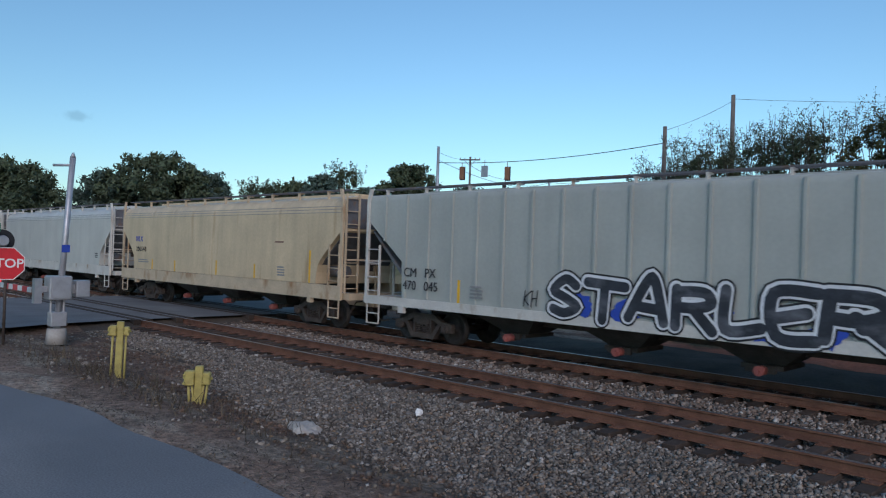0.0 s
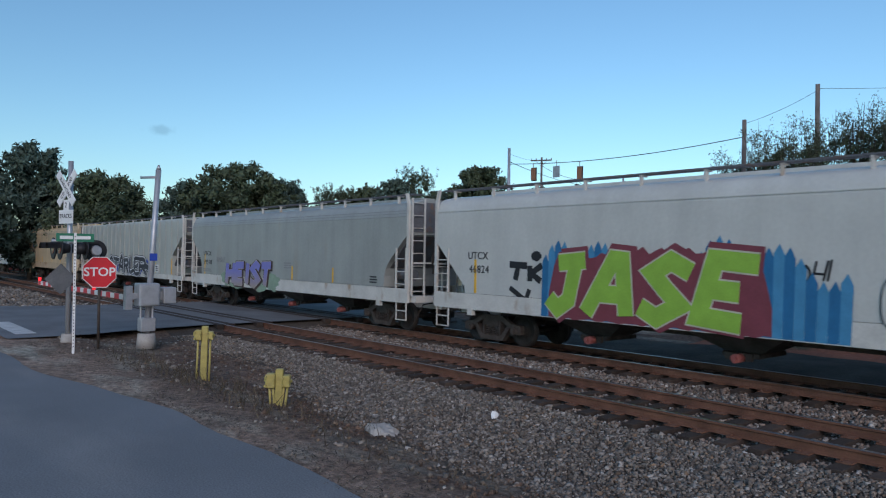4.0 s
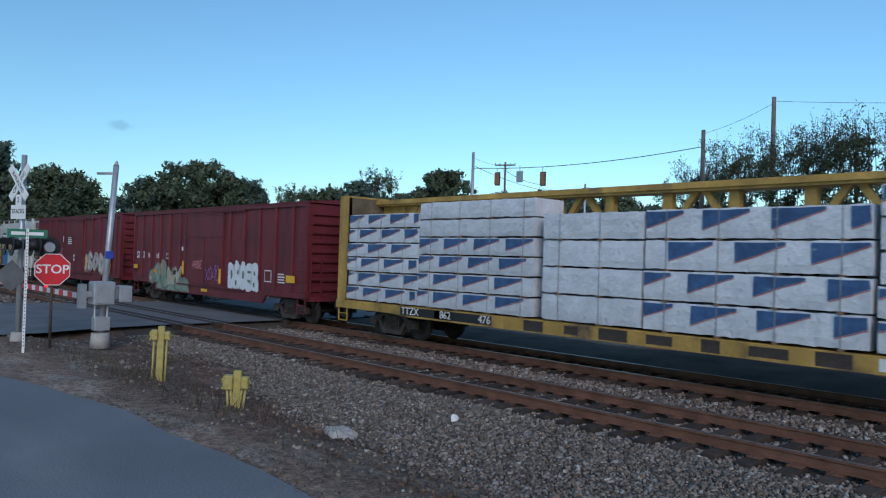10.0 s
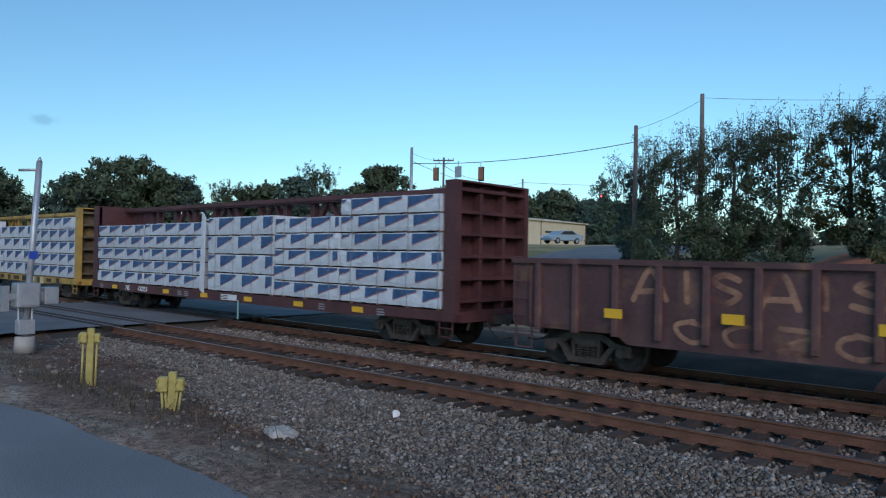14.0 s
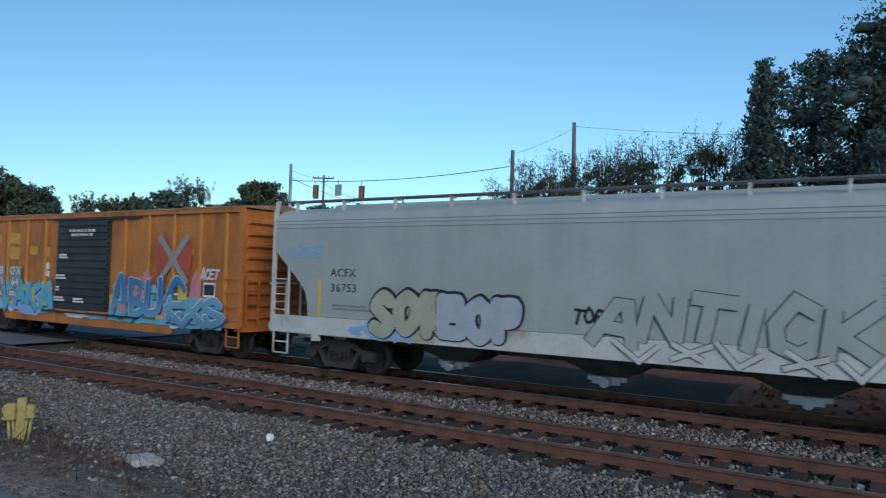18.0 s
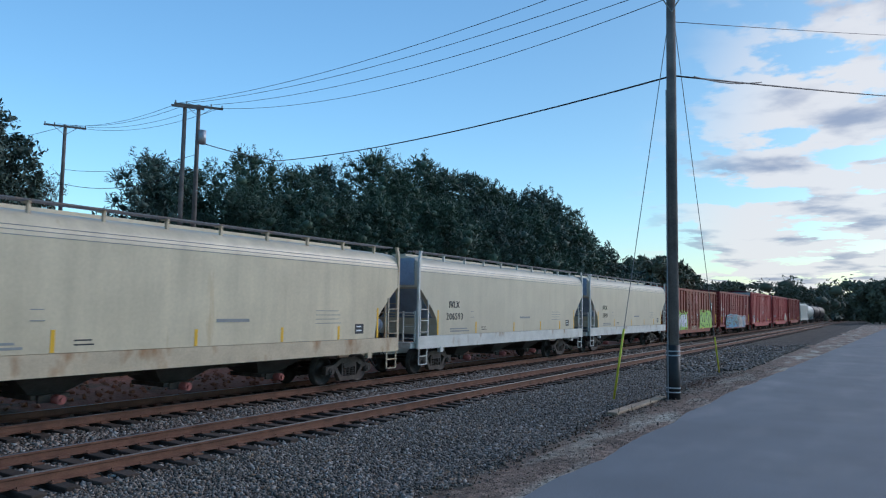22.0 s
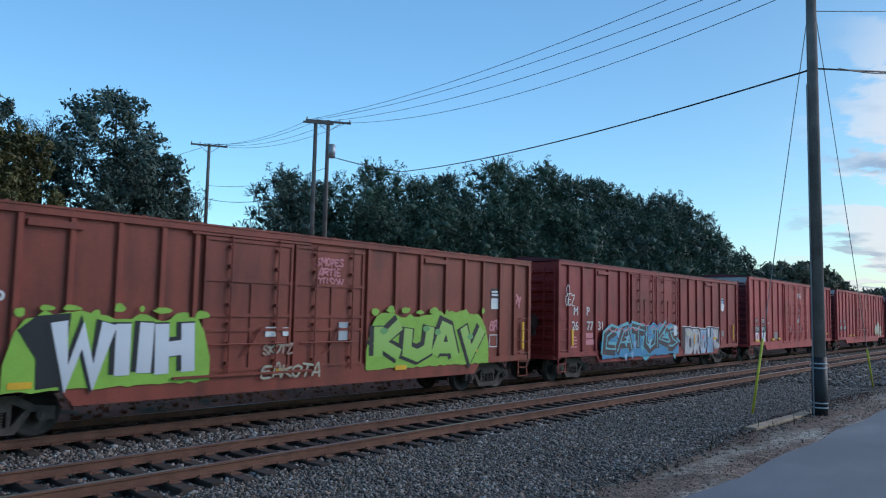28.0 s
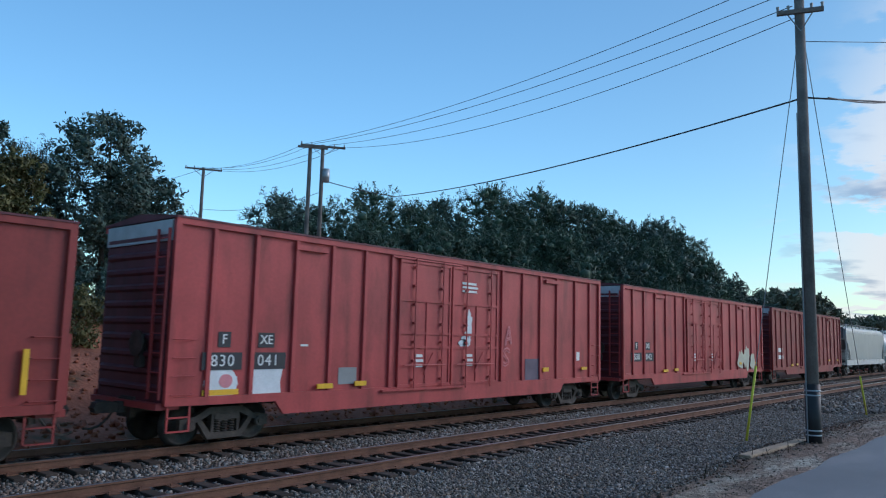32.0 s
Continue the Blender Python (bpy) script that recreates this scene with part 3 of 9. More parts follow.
M_WORN_BLACK = shade("mark_worn_black", (0.06, 0.06, 0.06), 0.6, var=0.2, scale=3, fine=20, bump=0, stain=((0.22, 0.22, 0.21), 0.55, 0.7, 6.0, None))
M_SPRAY_AZURE = paint("spray_azure", (0.06, 0.24, 0.42))
M_SPRAY_MAROON = paint("spray_maroon", (0.2, 0.045, 0.06))
M_MARK, M_STENCIL = paint("mark_black", (0.03, 0.03, 0.035)), paint("stencil_grey", (0.25, 0.25, 0.25))
M_TAPE = paint("reflector_yellow", (0.75, 0.42, 0.02), 0.4)
M_MARK_WHITE, M_MARK_PALE = paint("mark_white", (0.7, 0.7, 0.68)), paint("mark_worn_yellow", (0.55, 0.36, 0.14))


# strokes of a sprayed alphabet: x and z in a unit cell, one stroke after another
HAND = {"S": ".92 .84 .5 1 .12 .76 .5 .52 .9 .27 .5 0 .06 .14", "T": "0 .94 1 .97; .5 .94 .47 0", "A": ".04 0 .4 .98 .62 1 .97 0; .2 .33 .82 .33", "R": ".12 0 .1 1; .1 .96 .74 .97 .86 .7 .58 .5 .14 .5; .48 .5 .98 0",
        "L": ".16 1 .14 .06 .92 .08", "E": ".92 .96 .14 .94 .13 .05 .92 .04; .14 .5 .76 .52", "H": ".1 1 .12 0; .88 1 .9 0; .12 .48 .88 .52", "I": ".5 1 .5 0", "J": ".1 .95 .95 .97; .66 .95 .64 .2 .36 .02 .02 .24",
        "O": ".5 1 .12 .76 .1 .28 .5 0 .9 .28 .9 .76 .5 1", "D": ".12 0 .12 1; .12 .96 .7 .9 .92 .5 .7 .1 .12 .04", "C": ".92 .84 .5 1 .1 .6 .2 .12 .6 0 .94 .2", "K": ".12 1 .12 0; .92 1 .2 .48 .96 0",
        "N": ".1 0 .1 1; .1 1 .9 0; .9 0 .9 1", "G": ".92 .84 .5 1 .1 .6 .2 .12 .6 0 .92 .14 .92 .44 .58 .44", "W": "0 1 .24 0 .5 .8 .76 0 1 1", "U": ".1 1 .12 .2 .5 0 .88 .2 .9 1", "V": ".04 1 .5 0 .96 1",
        "B": ".12 0 .12 1; .12 .96 .76 .92 .76 .6 .2 .53; .3 .52 .92 .46 .86 .1 .12 .04", "Y": ".05 1 .5 .5 .95 1; .5 .5 .46 0", "P": ".12 0 .12 1; .12 .96 .8 .92 .84 .62 .6 .48 .14 .46", "X": ".05 0 .95 1; .05 1 .95 0",
        "Z": ".08 .96 .92 .96 .08 .04 .94 .04", "M": ".06 0 .14 1 .5 .4 .86 1 .94 0", "F": ".92 .96 .14 .94 .13 0; .14 .5 .76 .52"}


def ribbon(vs, fs, pts, w, y, sharp):
    """A sprayed stroke along pts, w to either side, bowed a little towards the viewer; round unless sharp."""
    if not sharp and len(pts) > 2:
        q = []
        ends = [pts[0]] + pts + [pts[-1]]
        for i in range(1, len(ends) - 2):
            for k in range(5):
                q.append(np.array(catmull(ends[i - 1], ends[i], ends[i + 1], ends[i + 2], k / 5)))
        q.append(np.array(pts[-1]))
    else:
        q = [np.array(p) for p in pts]
    n = len(q)
    first = len(vs)
    for i in range(n):
        a = q[i] - q[i - 1] if i else q[1] - q[0]
        b = q[i + 1] - q[i] if i < n - 1 else a
        a, b = a / (np.linalg.norm(a) + 1e-9), b / (np.linalg.norm(b) + 1e-9)
        m = np.array((-(a + b)[1], (a + b)[0]))
        k = np.linalg.norm(m)
        m = m / (k + 1e-9) * w * min(1.7, 2 / max(k, 0.3))
        for p, dy in ((q[i] + m, 0), (q[i], -0.003), (q[i] - m, 0)):
            vs.append((p[0], y + dy, p[1]))
        if i:
            for c in (0, 1):
                o = first + 3 * i + c
                fs.append((o - 3, o - 2, o + 1, o))
    if not sharp:
        for end, back in ((q[0], q[1]), (q[-1], q[-2])):
            d = end - back
            an = math.atan2(d[1], d[0])
            o = len(vs)
            vs.append((end[0], y - 0.003, end[1]))
            for k in range(7):
                f = an - math.pi / 2 + math.pi * k / 6
                vs.append((end[0] + w * math.cos(f), y, end[1] + w * math.sin(f)))
            fs.extend((o, o + k, o + k + 1) for k in range(1, 7))


def catmull(p0, p1, p2, p3, f):
    return [0.5 * (2 * b + (c - a) * f + (2 * a - 5 * b + 4 * c - d) * f * f + (3 * b - a - 3 * c + d) * f ** 3) for a, b, c, d in zip(p0, p1, p2, p3)]


def burner(car, word, u0, u1, z0, z1, coats, y, w=0.12, sharp=False, slant=0.0, wobble=0.06, seed=1, over=0.86, label=""):
    """A sprayed word that fills u0..u1 and z0..z1. coats, the lowest first: (paint, what it adds to the strokes' width, shift in x, shift in z)."""
    g = random.Random(seed)
    share = [{"I": 0.55, "L": 0.85, "J": 0.9, "W": 1.3, "M": 1.25}.get(c, 1.0) for c in word.upper()]
    for i, ch in enumerate(word.upper()):
        if ch not in HAND:
            continue
        step = (u1 - u0) * share[i] / sum(share)
        left = u0 + (u1 - u0) * sum(share[:i]) / sum(share)
        cw, chh = (step * over * g.uniform(0.94, 1.08) - 2 * w * 0.6), (z1 - z0) * g.uniform(0.95, 1.05) - 2 * w
        cx, cz = left + step * 0.5, (z0 + z1) / 2 + g.uniform(-1, 1) * wobble * (z1 - z0) * 0.5
        tilt = g.uniform(-1, 1) * wobble
        strokes = []
        for st in HAND[ch].split(";"):
            v = [float(k) for k in st.split()]
            pts = []
            for px, pz in zip(v[::2], v[1::2]):
                px, pz = px - 0.5 + g.uniform(-1, 1) * wobble * 0.6, pz - 0.5 + g.uniform(-1, 1) * wobble * 0.6
                x, z = px * cw, pz * chh
                pts.append((cx + x + slant * z + tilt * z, cz + z - tilt * x))
            strokes.append(pts)
        for k, (mat, grow, dx, dz) in enumerate(coats):
            vs, fs = [], []
            for j, pts in enumerate(strokes):
                ribbon(vs, fs, [(a + dx, b + dz) for a, b in pts], max(0.008, w + grow), y - 0.005 * k - 0.0006 * j - 0.0011 * (i % 2), sharp)
            ob = part("sprayed_letter" if k == len(coats) - 1 else "sprayed_outline", raw("sprayed_letter", vs, fs, mat), None, car)
            if label:
                ob["label"] = label


def tag(car, word, x, z, size, fill, line, y, fat=0.05, rim=0.07, shear=0.0, gap=0.9, wobble=0.0, seed=1, label=""):
    """A quick signature: thin strokes, or with a line colour two coats."""
    half = size * 0.31 * gap * len(word)
    thin = min(0.016 + max(0.0, fat) * 0.7, size * 0.075)
    coats = [(fill, 0.0, 0, 0)] if line is None else [(line, rim, 0, 0), (fill, 0.0, 0, 0)]
    burner(car, word, x - half, x + half, z - size * 0.42, z + size * 0.42, coats, y, w=thin, slant=0.15 + shear, wobble=0.08 + wobble * 0.35, seed=seed, over=1.0, label=label)


def fade(name, top, low, half, middle=0.0):
    """Paint that passes from one colour above to another below a middle height."""
    m = paint(name, top)
    n, l = m.node_tree.nodes, m.node_tree.links
    co, sep, r, mx = n.new("ShaderNodeTexCoord"), n.new("ShaderNodeSeparateXYZ"), n.new("ShaderNodeMapRange"), n.new("ShaderNodeMix")
    r.inputs["From Min"].default_value, r.inputs["From Max"].default_value = middle - half, middle + half * 0.4
    mx.data_type = "RGBA"
    mx.inputs["A"].default_value, mx.inputs["B"].default_value = (*low, 1), (*top, 1)
    l.new(co.outputs["Object"], sep.inputs[0])
    l.new(sep.outputs["Z"], r.inputs["Value"])
    l.new(r.outputs[0], mx.inputs["Factor"])
    l.new(mx.outputs["Result"], n["Principled BSDF"].inputs["Base Color"])
    return m


def backing(car, u0, u1, z0, z1, mat, y, seed, bump=0.18, low=0.03):
    """A sprayed ground under a piece: level below, lumpy above."""
    g = random.Random(seed)
    n = max(8, int((u1 - u0) / 0.16))
    top, v = [], 0.0
    for i in range(n + 1):
        v = 0.55 * v + g.uniform(-bump, bump)
        edge = min(1.0, min(i, n - i) / 2.5)
        top.append((u0 + (u1 - u0) * i / n, z0 + (z1 - z0) * (0.35 + 0.65 * edge ** 0.5) + v * edge))
    base = [(u1 - (u1 - u0) * i / n, z0 + g.uniform(-low, low)) for i in range(n + 1)]
    bm = bmesh.new()
    plate(bm, base[::-1] + top[::-1], y, y + 0.002)
    return part("sprayed_ground", bm, mat, car)


def bars(car, x, z, w, lines, mat, y, lh=0.05, gap=0.09, seed=3, name="stencil"):
    """Unreadable small writing, as plain bars."""
    g = random.Random(seed)
    bm = bmesh.new()
    for k in range(lines):
        ww = w * g.uniform(0.7, 1.0)
        box(bm, x - w / 2, x - w / 2 + ww, y - 0.002, y + 0.002, z - k * gap - lh / 2, z - k * gap + lh / 2)
    return part(name, bm, mat, car)


def patch(car, x, z, w, h, mat, y, name="panel", tilt=0.0):
    bm = boxes((-w / 2, w / 2, -0.002, 0.002, -h / 2, h / 2))
    ob = part(name, bm, mat, car)
    ob.matrix_basis = pose(x, y, z, 0, tilt, 0)
    return ob


# ---- covered hoppers ----
CUTS = {"round": [(0.0, 3.15), (0.06, 3.1), (0.55, 2.68), (1.0, 2.26), (1.16, 2.05), (1.24, 1.8), (1.27, 1.44)],
        "angle": [(0.0, 2.9), (0.06, 2.86), (1.3, 1.62), (1.34, 1.44)],
        "steep": [(0.0, 3.55), (0.06, 3.5), (0.5, 3.2), (1.02, 2.45), (1.07, 2.0), (1.09, 1.44)],
        "ribbed": [(0.0, 3.42), (0.06, 3.38), (1.48, 2.27), (1.52, 1.24)]}


def covered_hopper(left, right, look_of, body, frame_paint, label, top=4.4, outlets=3, ribs=0, tapes=(), tank_end=False, end_tone=None):
    L = right - left
    h = L / 2
    car = thing("covered_hopper", label, "freight car", group="cars of the passing freight train")
    low = CUTS[look_of][-1][1]
    prof = [(1.6, None), (1.6, 3.72), (1.565, 3.9), (1.46, top - 0.32), (1.3, top - 0.22), (0.9, top - 0.13), (0.0, top - 0.09)]
    if look_of == "ribbed":
        prof = [(1.56, None), (1.56, 3.6), (1.56, 4.0), (1.55, top - 0.2), (1.5, top - 0.15), (0.9, top - 0.11), (0.0, top - 0.08)]
    stations = [(-h + d, z) for d, z in CUTS[look_of]] + [(h - d, z) for d, z in CUTS[look_of][::-1]]
    bm = bmesh.new()
    rings = []
    for x, zb in stations:
        ring = [bm.verts.new((x, -y, zb if z is None else z)) for y, z in prof] + [bm.verts.new((x, y, zb if z is None else z)) for y, z in prof[-2::-1]]
        rings.append(ring)
    n = len(rings[0])
    for a, b in zip(rings, rings[1:]):
        for i in range(n):
            f = bm.faces.new((a[i], b[i], b[(i + 1) % n], a[(i + 1) % n]))
            f.smooth = 1 <= i <= 4 or n - 7 <= i <= n - 3
    bm.faces.new(rings[0])
    bm.faces.new(rings[-1][::-1])
    part("body", bm, body, car)
    yf = -1.6 if look_of != "ribbed" else -1.56
    if look_of == "round":
        for z, yc in ((3.7, 1.602), (3.8, 1.586), (3.89, 1.568)):
            part("crease", boxes((-h + 0.05, h - 0.05, -yc - 0.004, -yc + 0.006, z, z + 0.016)), M_STENCIL, car)
    if look_of == "angle":
        part("crease", boxes((-h + 0.05, h - 0.05, -1.607, -1.597, 3.78, 3.8)), body, car)
    if look_of == "steep":
        part("crease", boxes((-h + 0.5, h - 0.5, -1.608, -1.596, 3.18, 3.205)), M_STENCIL, car)
    if ribs:
        rib_low = low + 0.02
        for k in range(ribs):
            x = -h + 1.65 + (L - 3.3) * k / (ribs - 1)
            part("rib", boxes((x - 0.035, x + 0.035, -1.605, -1.55, rib_low, top - 0.2)), body, car)
        for s in (-1, 1):
            part("rib", boxes((s * (h - 0.75) - 0.035, s * (h - 0.75) + 0.035, -1.6, -1.55, 2.85, top - 0.2)), body, car)
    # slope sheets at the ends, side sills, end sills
    # ends differ from the sides' paint: the recess's shade is put into their colour
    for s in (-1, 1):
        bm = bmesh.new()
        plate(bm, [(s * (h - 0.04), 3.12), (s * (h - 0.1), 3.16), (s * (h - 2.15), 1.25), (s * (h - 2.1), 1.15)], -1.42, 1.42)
        part("slope_sheet", bm, end_tone or frame_paint, car)
        part("end_panel", boxes((s * h, s * (h + 0.03), -1.38, 1.38, CUTS[look_of][0][1] + 0.08, top - 0.22)), end_tone or frame_paint, car)
        part("end_sill", boxes((s * (h - 0.25), s * (h + 0.28), -1.45, 1.45, 1.0, 1.2), (s * (h - 1.5), s * (h + 0.2), -0.35, 0.35, 0.75, 1.05)), frame_paint, car)
        for y in (-1.57, 1.57):
            bm = bmesh.new()
            box(bm, s * (h + 0.0) - 0.05, s * h + 0.05, y - 0.04, y + 0.04, 1.0, top - 0.32)
            plate(bm, [(s * h - 0.05, top - 0.32), (s * h + 0.05, top - 0.32), (s * (h - 0.1) + 0.05, top + 0.04), (s * (h - 0.1) - 0.05, top + 0.04)], y - 0.04 * (1 if y < 0 else 1), y + 0.04)
            part("corner_post", bm, frame_paint, car)
        x0, x1 = (-h + 0.06, -h + 0.58) if s < 0 else (h - 0.58, h - 0.06)
        ladder(car, x0, x1, -1.6, low if look_of == "ribbed" else 1.42, 2.72, frame_paint)
        ladder(car, -1.5, -1.0, s * (h + 0.1), 1.2, top - 0.1 if s > 0 else 2.3, frame_paint, axis="y")
        stirrup(car, x0, x1, -1.58, 0.42, 1.0, frame_paint)
        part("end_rail", boxes((s * (h + 0.2) - 0.02, s * (h + 0.2) + 0.02, -1.5, 1.5, 2.22, 2.27), (s * (h + 0.2) - 0.025, s * (h + 0.2) + 0.025, -0.35, -0.3, 1.2, 2.25), (s * (h + 0.2) - 0.025, s * (h + 0.2) + 0.025, 0.3, 0.35, 1.2, 2.25)), frame_paint, car)
        part("jacking_pad", boxes((s * (h - 1.55) - 0.1, s * (h - 1.55) + 0.1, -1.63, -1.5, 0.82, 1.02)), frame_paint, car)
    if low > 1.3:
        for s in (-1, 1):
            part("side_sill", boxes((-h - 0.04, h + 0.04, s * 1.585 - 0.03, s * 1.585 + 0.03, 0.98, 1.43)), frame_paint, car)
    else:
        for s in (-1, 1):
            part("side_sill", boxes((-h - 0.04, h + 0.04, s * 1.57 - 0.035, s * 1.57 + 0.035, 1.0, 1.24)), frame_paint, car)
    bm = bmesh.new()
    bar(bm, (h - 1.15, -1.05, 1.85), (h - 0.35, -1.05, 1.85), 0.19, 14)
    bar(bm, (h - 1.25, -1.05, 1.85), (h - 1.15, -1.05, 1.85), 0.07, 8)
    part("brake_reservoir", bm, frame_paint if tank_end else end_tone or frame_paint, car)
    bm = bmesh.new()
    bar(bm, (h + 0.24, -0.55, 2.35), (h + 0.3, -0.55, 2.35), 0.28, 16)
    box(bm, h + 0.05, h + 0.24, -0.62, -0.48, 1.9, 2.45)
    part("brake_wheel", bm, M_STEEL_DARK, car)
    # hoppers below the floor
    for k in range(outlets):
        x = (k - (outlets - 1) / 2) * (L - 6.4) / outlets
        bm = bmesh.new()
        w = (L - 6.4) / outlets * 0.40
        ring0 = [bm.verts.new((x + a * w, b * 1.25, 1.15)) for a, b in ((-1, -1), (1, -1), (1, 1), (-1, 1))]
        ring1 = [bm.verts.new((x + a * 0.36, b * 0.45, 0.5)) for a, b in ((-1, -1), (1, -1), (1, 1), (-1, 1))]
        for i in range(4):
            bm.faces.new((ring0[i], ring0[(i + 1) % 4], ring1[(i + 1) % 4], ring1[i]))
        bm.faces.new(ring0)
        bm.faces.new(ring1)
        hop = part("hopper_outlet", bm, M_OUTLET, car)
        part("gate", boxes((x - 0.42, x + 0.42, -0.62, 0.62, 0.42, 0.52), (x - 0.3, x + 0.3, -0.7, -0.62, 0.36, 0.52)), M_GALV if tank_end else M_STEEL_DARK, hop)
        bm = bmesh.new()
        bar(bm, (x + 0.05, -0.95, 0.42), (x + 0.05, -0.6, 0.42), 0.1, 12)
        bar(bm, (x + 0.05, -1.0, 0.42), (x + 0.05, -0.95, 0.42), 0.05, 8)
        part("gate_capstan", bm, M_GALV if tank_end else M_GATE, hop)
    # running boards and hatches
    for s in (-1, 1):
        bm = bmesh.new()
        for y in (s * 1.18 - 0.16, s * 1.18 - 0.055, s * 1.18 + 0.055, s * 1.18 + 0.16):
            box(bm, -h + 0.05, h - 0.05, y - 0.02, y + 0.02, top + 0.02, top + 0.055)
        part("running_board", bm, END_GREY, car)
        k = 0
        while -h + 0.5 + k * 1.62 < h - 0.3:
            x = -h + 0.5 + k * 1.62
            part("board_bracket", boxes((x - 0.03, x + 0.03, s * 1.3 - 0.03, s * 1.3 + 0.05, top - 0.26, top + 0.06), (x - 0.025, x + 0.025, s * 1.18 - 0.17, s * 1.18 + 0.1, top - 0.02, top + 0.018)), frame_paint, car)
            k += 1
    part("hatch_cover", boxes((-h + 1.0, h - 1.0, -0.3, 0.3, top - 0.1, top + 0.03)), body, car)
    for u, z0, z1 in tapes:
        part("reflector", boxes((u - h - 0.045, u - h + 0.045, yf - 0.006, yf + 0.002, z0, z1)), M_TAPE, car)
    wheels = []
    running_gear(car, h, h - 1.95, wheels)
    TRAIN.append((car, (left + right) / 2, wheels))
    return car, h, yf - 0.008


M_GATE = paint("gate_faded_red", (0.42, 0.12, 0.1))
# brownish outlets, taken near black: the shade below the floor is in the colour
M_OUTLET = shade("outlet_shaded_brown", (0.075, 0.066, 0.06), 0.8, var=0.3, scale=2, fine=15)
HOP_WHITE = shade("hopper_white", (0.53, 0.53, 0.49), 0.36, var=0.06, scale=0.8, fine=12, bump=0.04, streak=0.08)
HOP_GREY = shade("hopper_grey", (0.31, 0.325, 0.305), 0.36, var=0.07, scale=0.8, fine=12, bump=0.04, streak=0.12, stain=((0.3, 0.24, 0.16), 0.62, 0.8, 0.5, (1.5, 1.5, 0.4)))
HOP_PALE = shade("hopper_pale_grey", (0.39, 0.405, 0.37), 0.36, var=0.06, scale=0.8, fine=12, bump=0.04, streak=0.08)
HOP_TAN = shade("hopper_tan", (0.6, 0.47, 0.3), 0.36, var=0.1, scale=0.8, fine=12, bump=0.04, streak=0.16, stain=((0.36, 0.2, 0.08), 0.6, 0.8, 0.9, (2.5, 2.5, 0.3)))
HOP_CREAM = shade("hopper_cream", (0.63, 0.52, 0.36), 0.36, var=0.08, scale=0.8, fine=12, bump=0.04, streak=0.14, stain=((0.42, 0.27, 0.12), 0.64, 0.8, 0.8, (2.5, 2.5, 0.3)))
SILL_WHITE = shade("sill_white", (0.57, 0.55, 0.5), 0.55, var=0.1, scale=2, fine=20, bump=0.05, stain=((0.33, 0.22, 0.13), 0.6, 0.75, 2.0, (1, 1, 0.5)))
SILL_CREAM = shade("sill_cream", (0.52, 0.41, 0.28), 0.55, var=0.12, scale=2, fine=20, bump=0.05, stain=((0.34, 0.19, 0.09), 0.55, 0.72, 2.0, (1, 1, 0.5)))
# running boards' grey, and on the ends the recess's shade put into colour
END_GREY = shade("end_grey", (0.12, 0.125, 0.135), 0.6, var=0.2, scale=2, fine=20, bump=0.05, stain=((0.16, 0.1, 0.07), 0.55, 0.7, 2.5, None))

covered_hopper(-71.5, -53.4, "round", HOP_WHITE, SILL_WHITE, "white covered hopper car rolling past", end_tone=END_GREY)
car, h, y = covered_hopper(-52.0, -35.6, "round", HOP_WHITE, SILL_WHITE, "white covered hopper car with a weathered sill", end_tone=END_GREY)
bars(car, 2.0, 1.75, 0.8, 2, M_STENCIL, y)
bars(car, 6.6, 2.0, 0.4, 3, M_MARK, y)

car, h, y = covered_hopper(-34.1, -17.9, "round", HOP_TAN, SILL_CREAM, "tan covered hopper car streaked with rust", end_tone=END_GREY, tapes=((3.1, 1.45, 1.9), (5.2, 1.45, 1.9), (8.6, 1.45, 2.0), (11.3, 1.45, 1.95), (14.6, 1.45, 2.5)))
write("IVLX", 1.75 - h, 2.75, 0.34, M_SPRAY_COBALT, car, y)
write("206540", 1.95 - h, 2.3, 0.3, M_MARK, car, y, gap=1.15)
bars(car, 2.3 - h, 1.85, 1.2, 2, M_STENCIL, y)
bars(car, 13.0 - h, 1.9, 0.5, 4, M_STENCIL, y)
bars(car, 12.9 - h, 2.75, 0.7, 1, M_SPRAY_BROWN, y)

car, h, y = covered_hopper(-16.65, 2.45, "ribbed", HOP_PALE, SILL_WHITE, "pale grey ribbed covered hopper car with silver graffiti along its base", top=4.33, outlets=4, ribs=19, end_tone=END_GREY, tapes=((3.7, 1.25, 1.85), (15.1, 1.28, 1.85), (17.55, 1.28, 2.1)))
y -= 0.05
write("CM", 1.9 - h, 1.97, 0.36, M_MARK, car, y)
write("PX", 2.68 - h, 1.97, 0.36, M_MARK, car, y)
write("470", 1.88 - h, 1.61, 0.36, M_MARK, car, y)
write("045", 2.72 - h, 1.61, 0.36, M_MARK, car, y)
bars(car, 4.4 - h, 1.7, 0.5, 4, M_STENCIL, y)
M_NIGHT = shade("spray_dark_grey", (0.03, 0.033, 0.042), 0.55, var=0.3, scale=3.0, fine=25, bump=0.03, stain=((0.12, 0.125, 0.14), 0.5, 0.75, 1.6, (1, 1, 2.2)))
burner(car, "STARLE", 6.55 - h, 12.55 - h, 1.12, 2.16, [(M_SPRAY_BLACK, 0.095, 0, 0), (M_SPRAY_WHITE, 0.055, 0, 0), (M_NIGHT, 0.0, 0.015, -0.01)], y, w=0.11, wobble=0.1, seed=4, over=0.98)
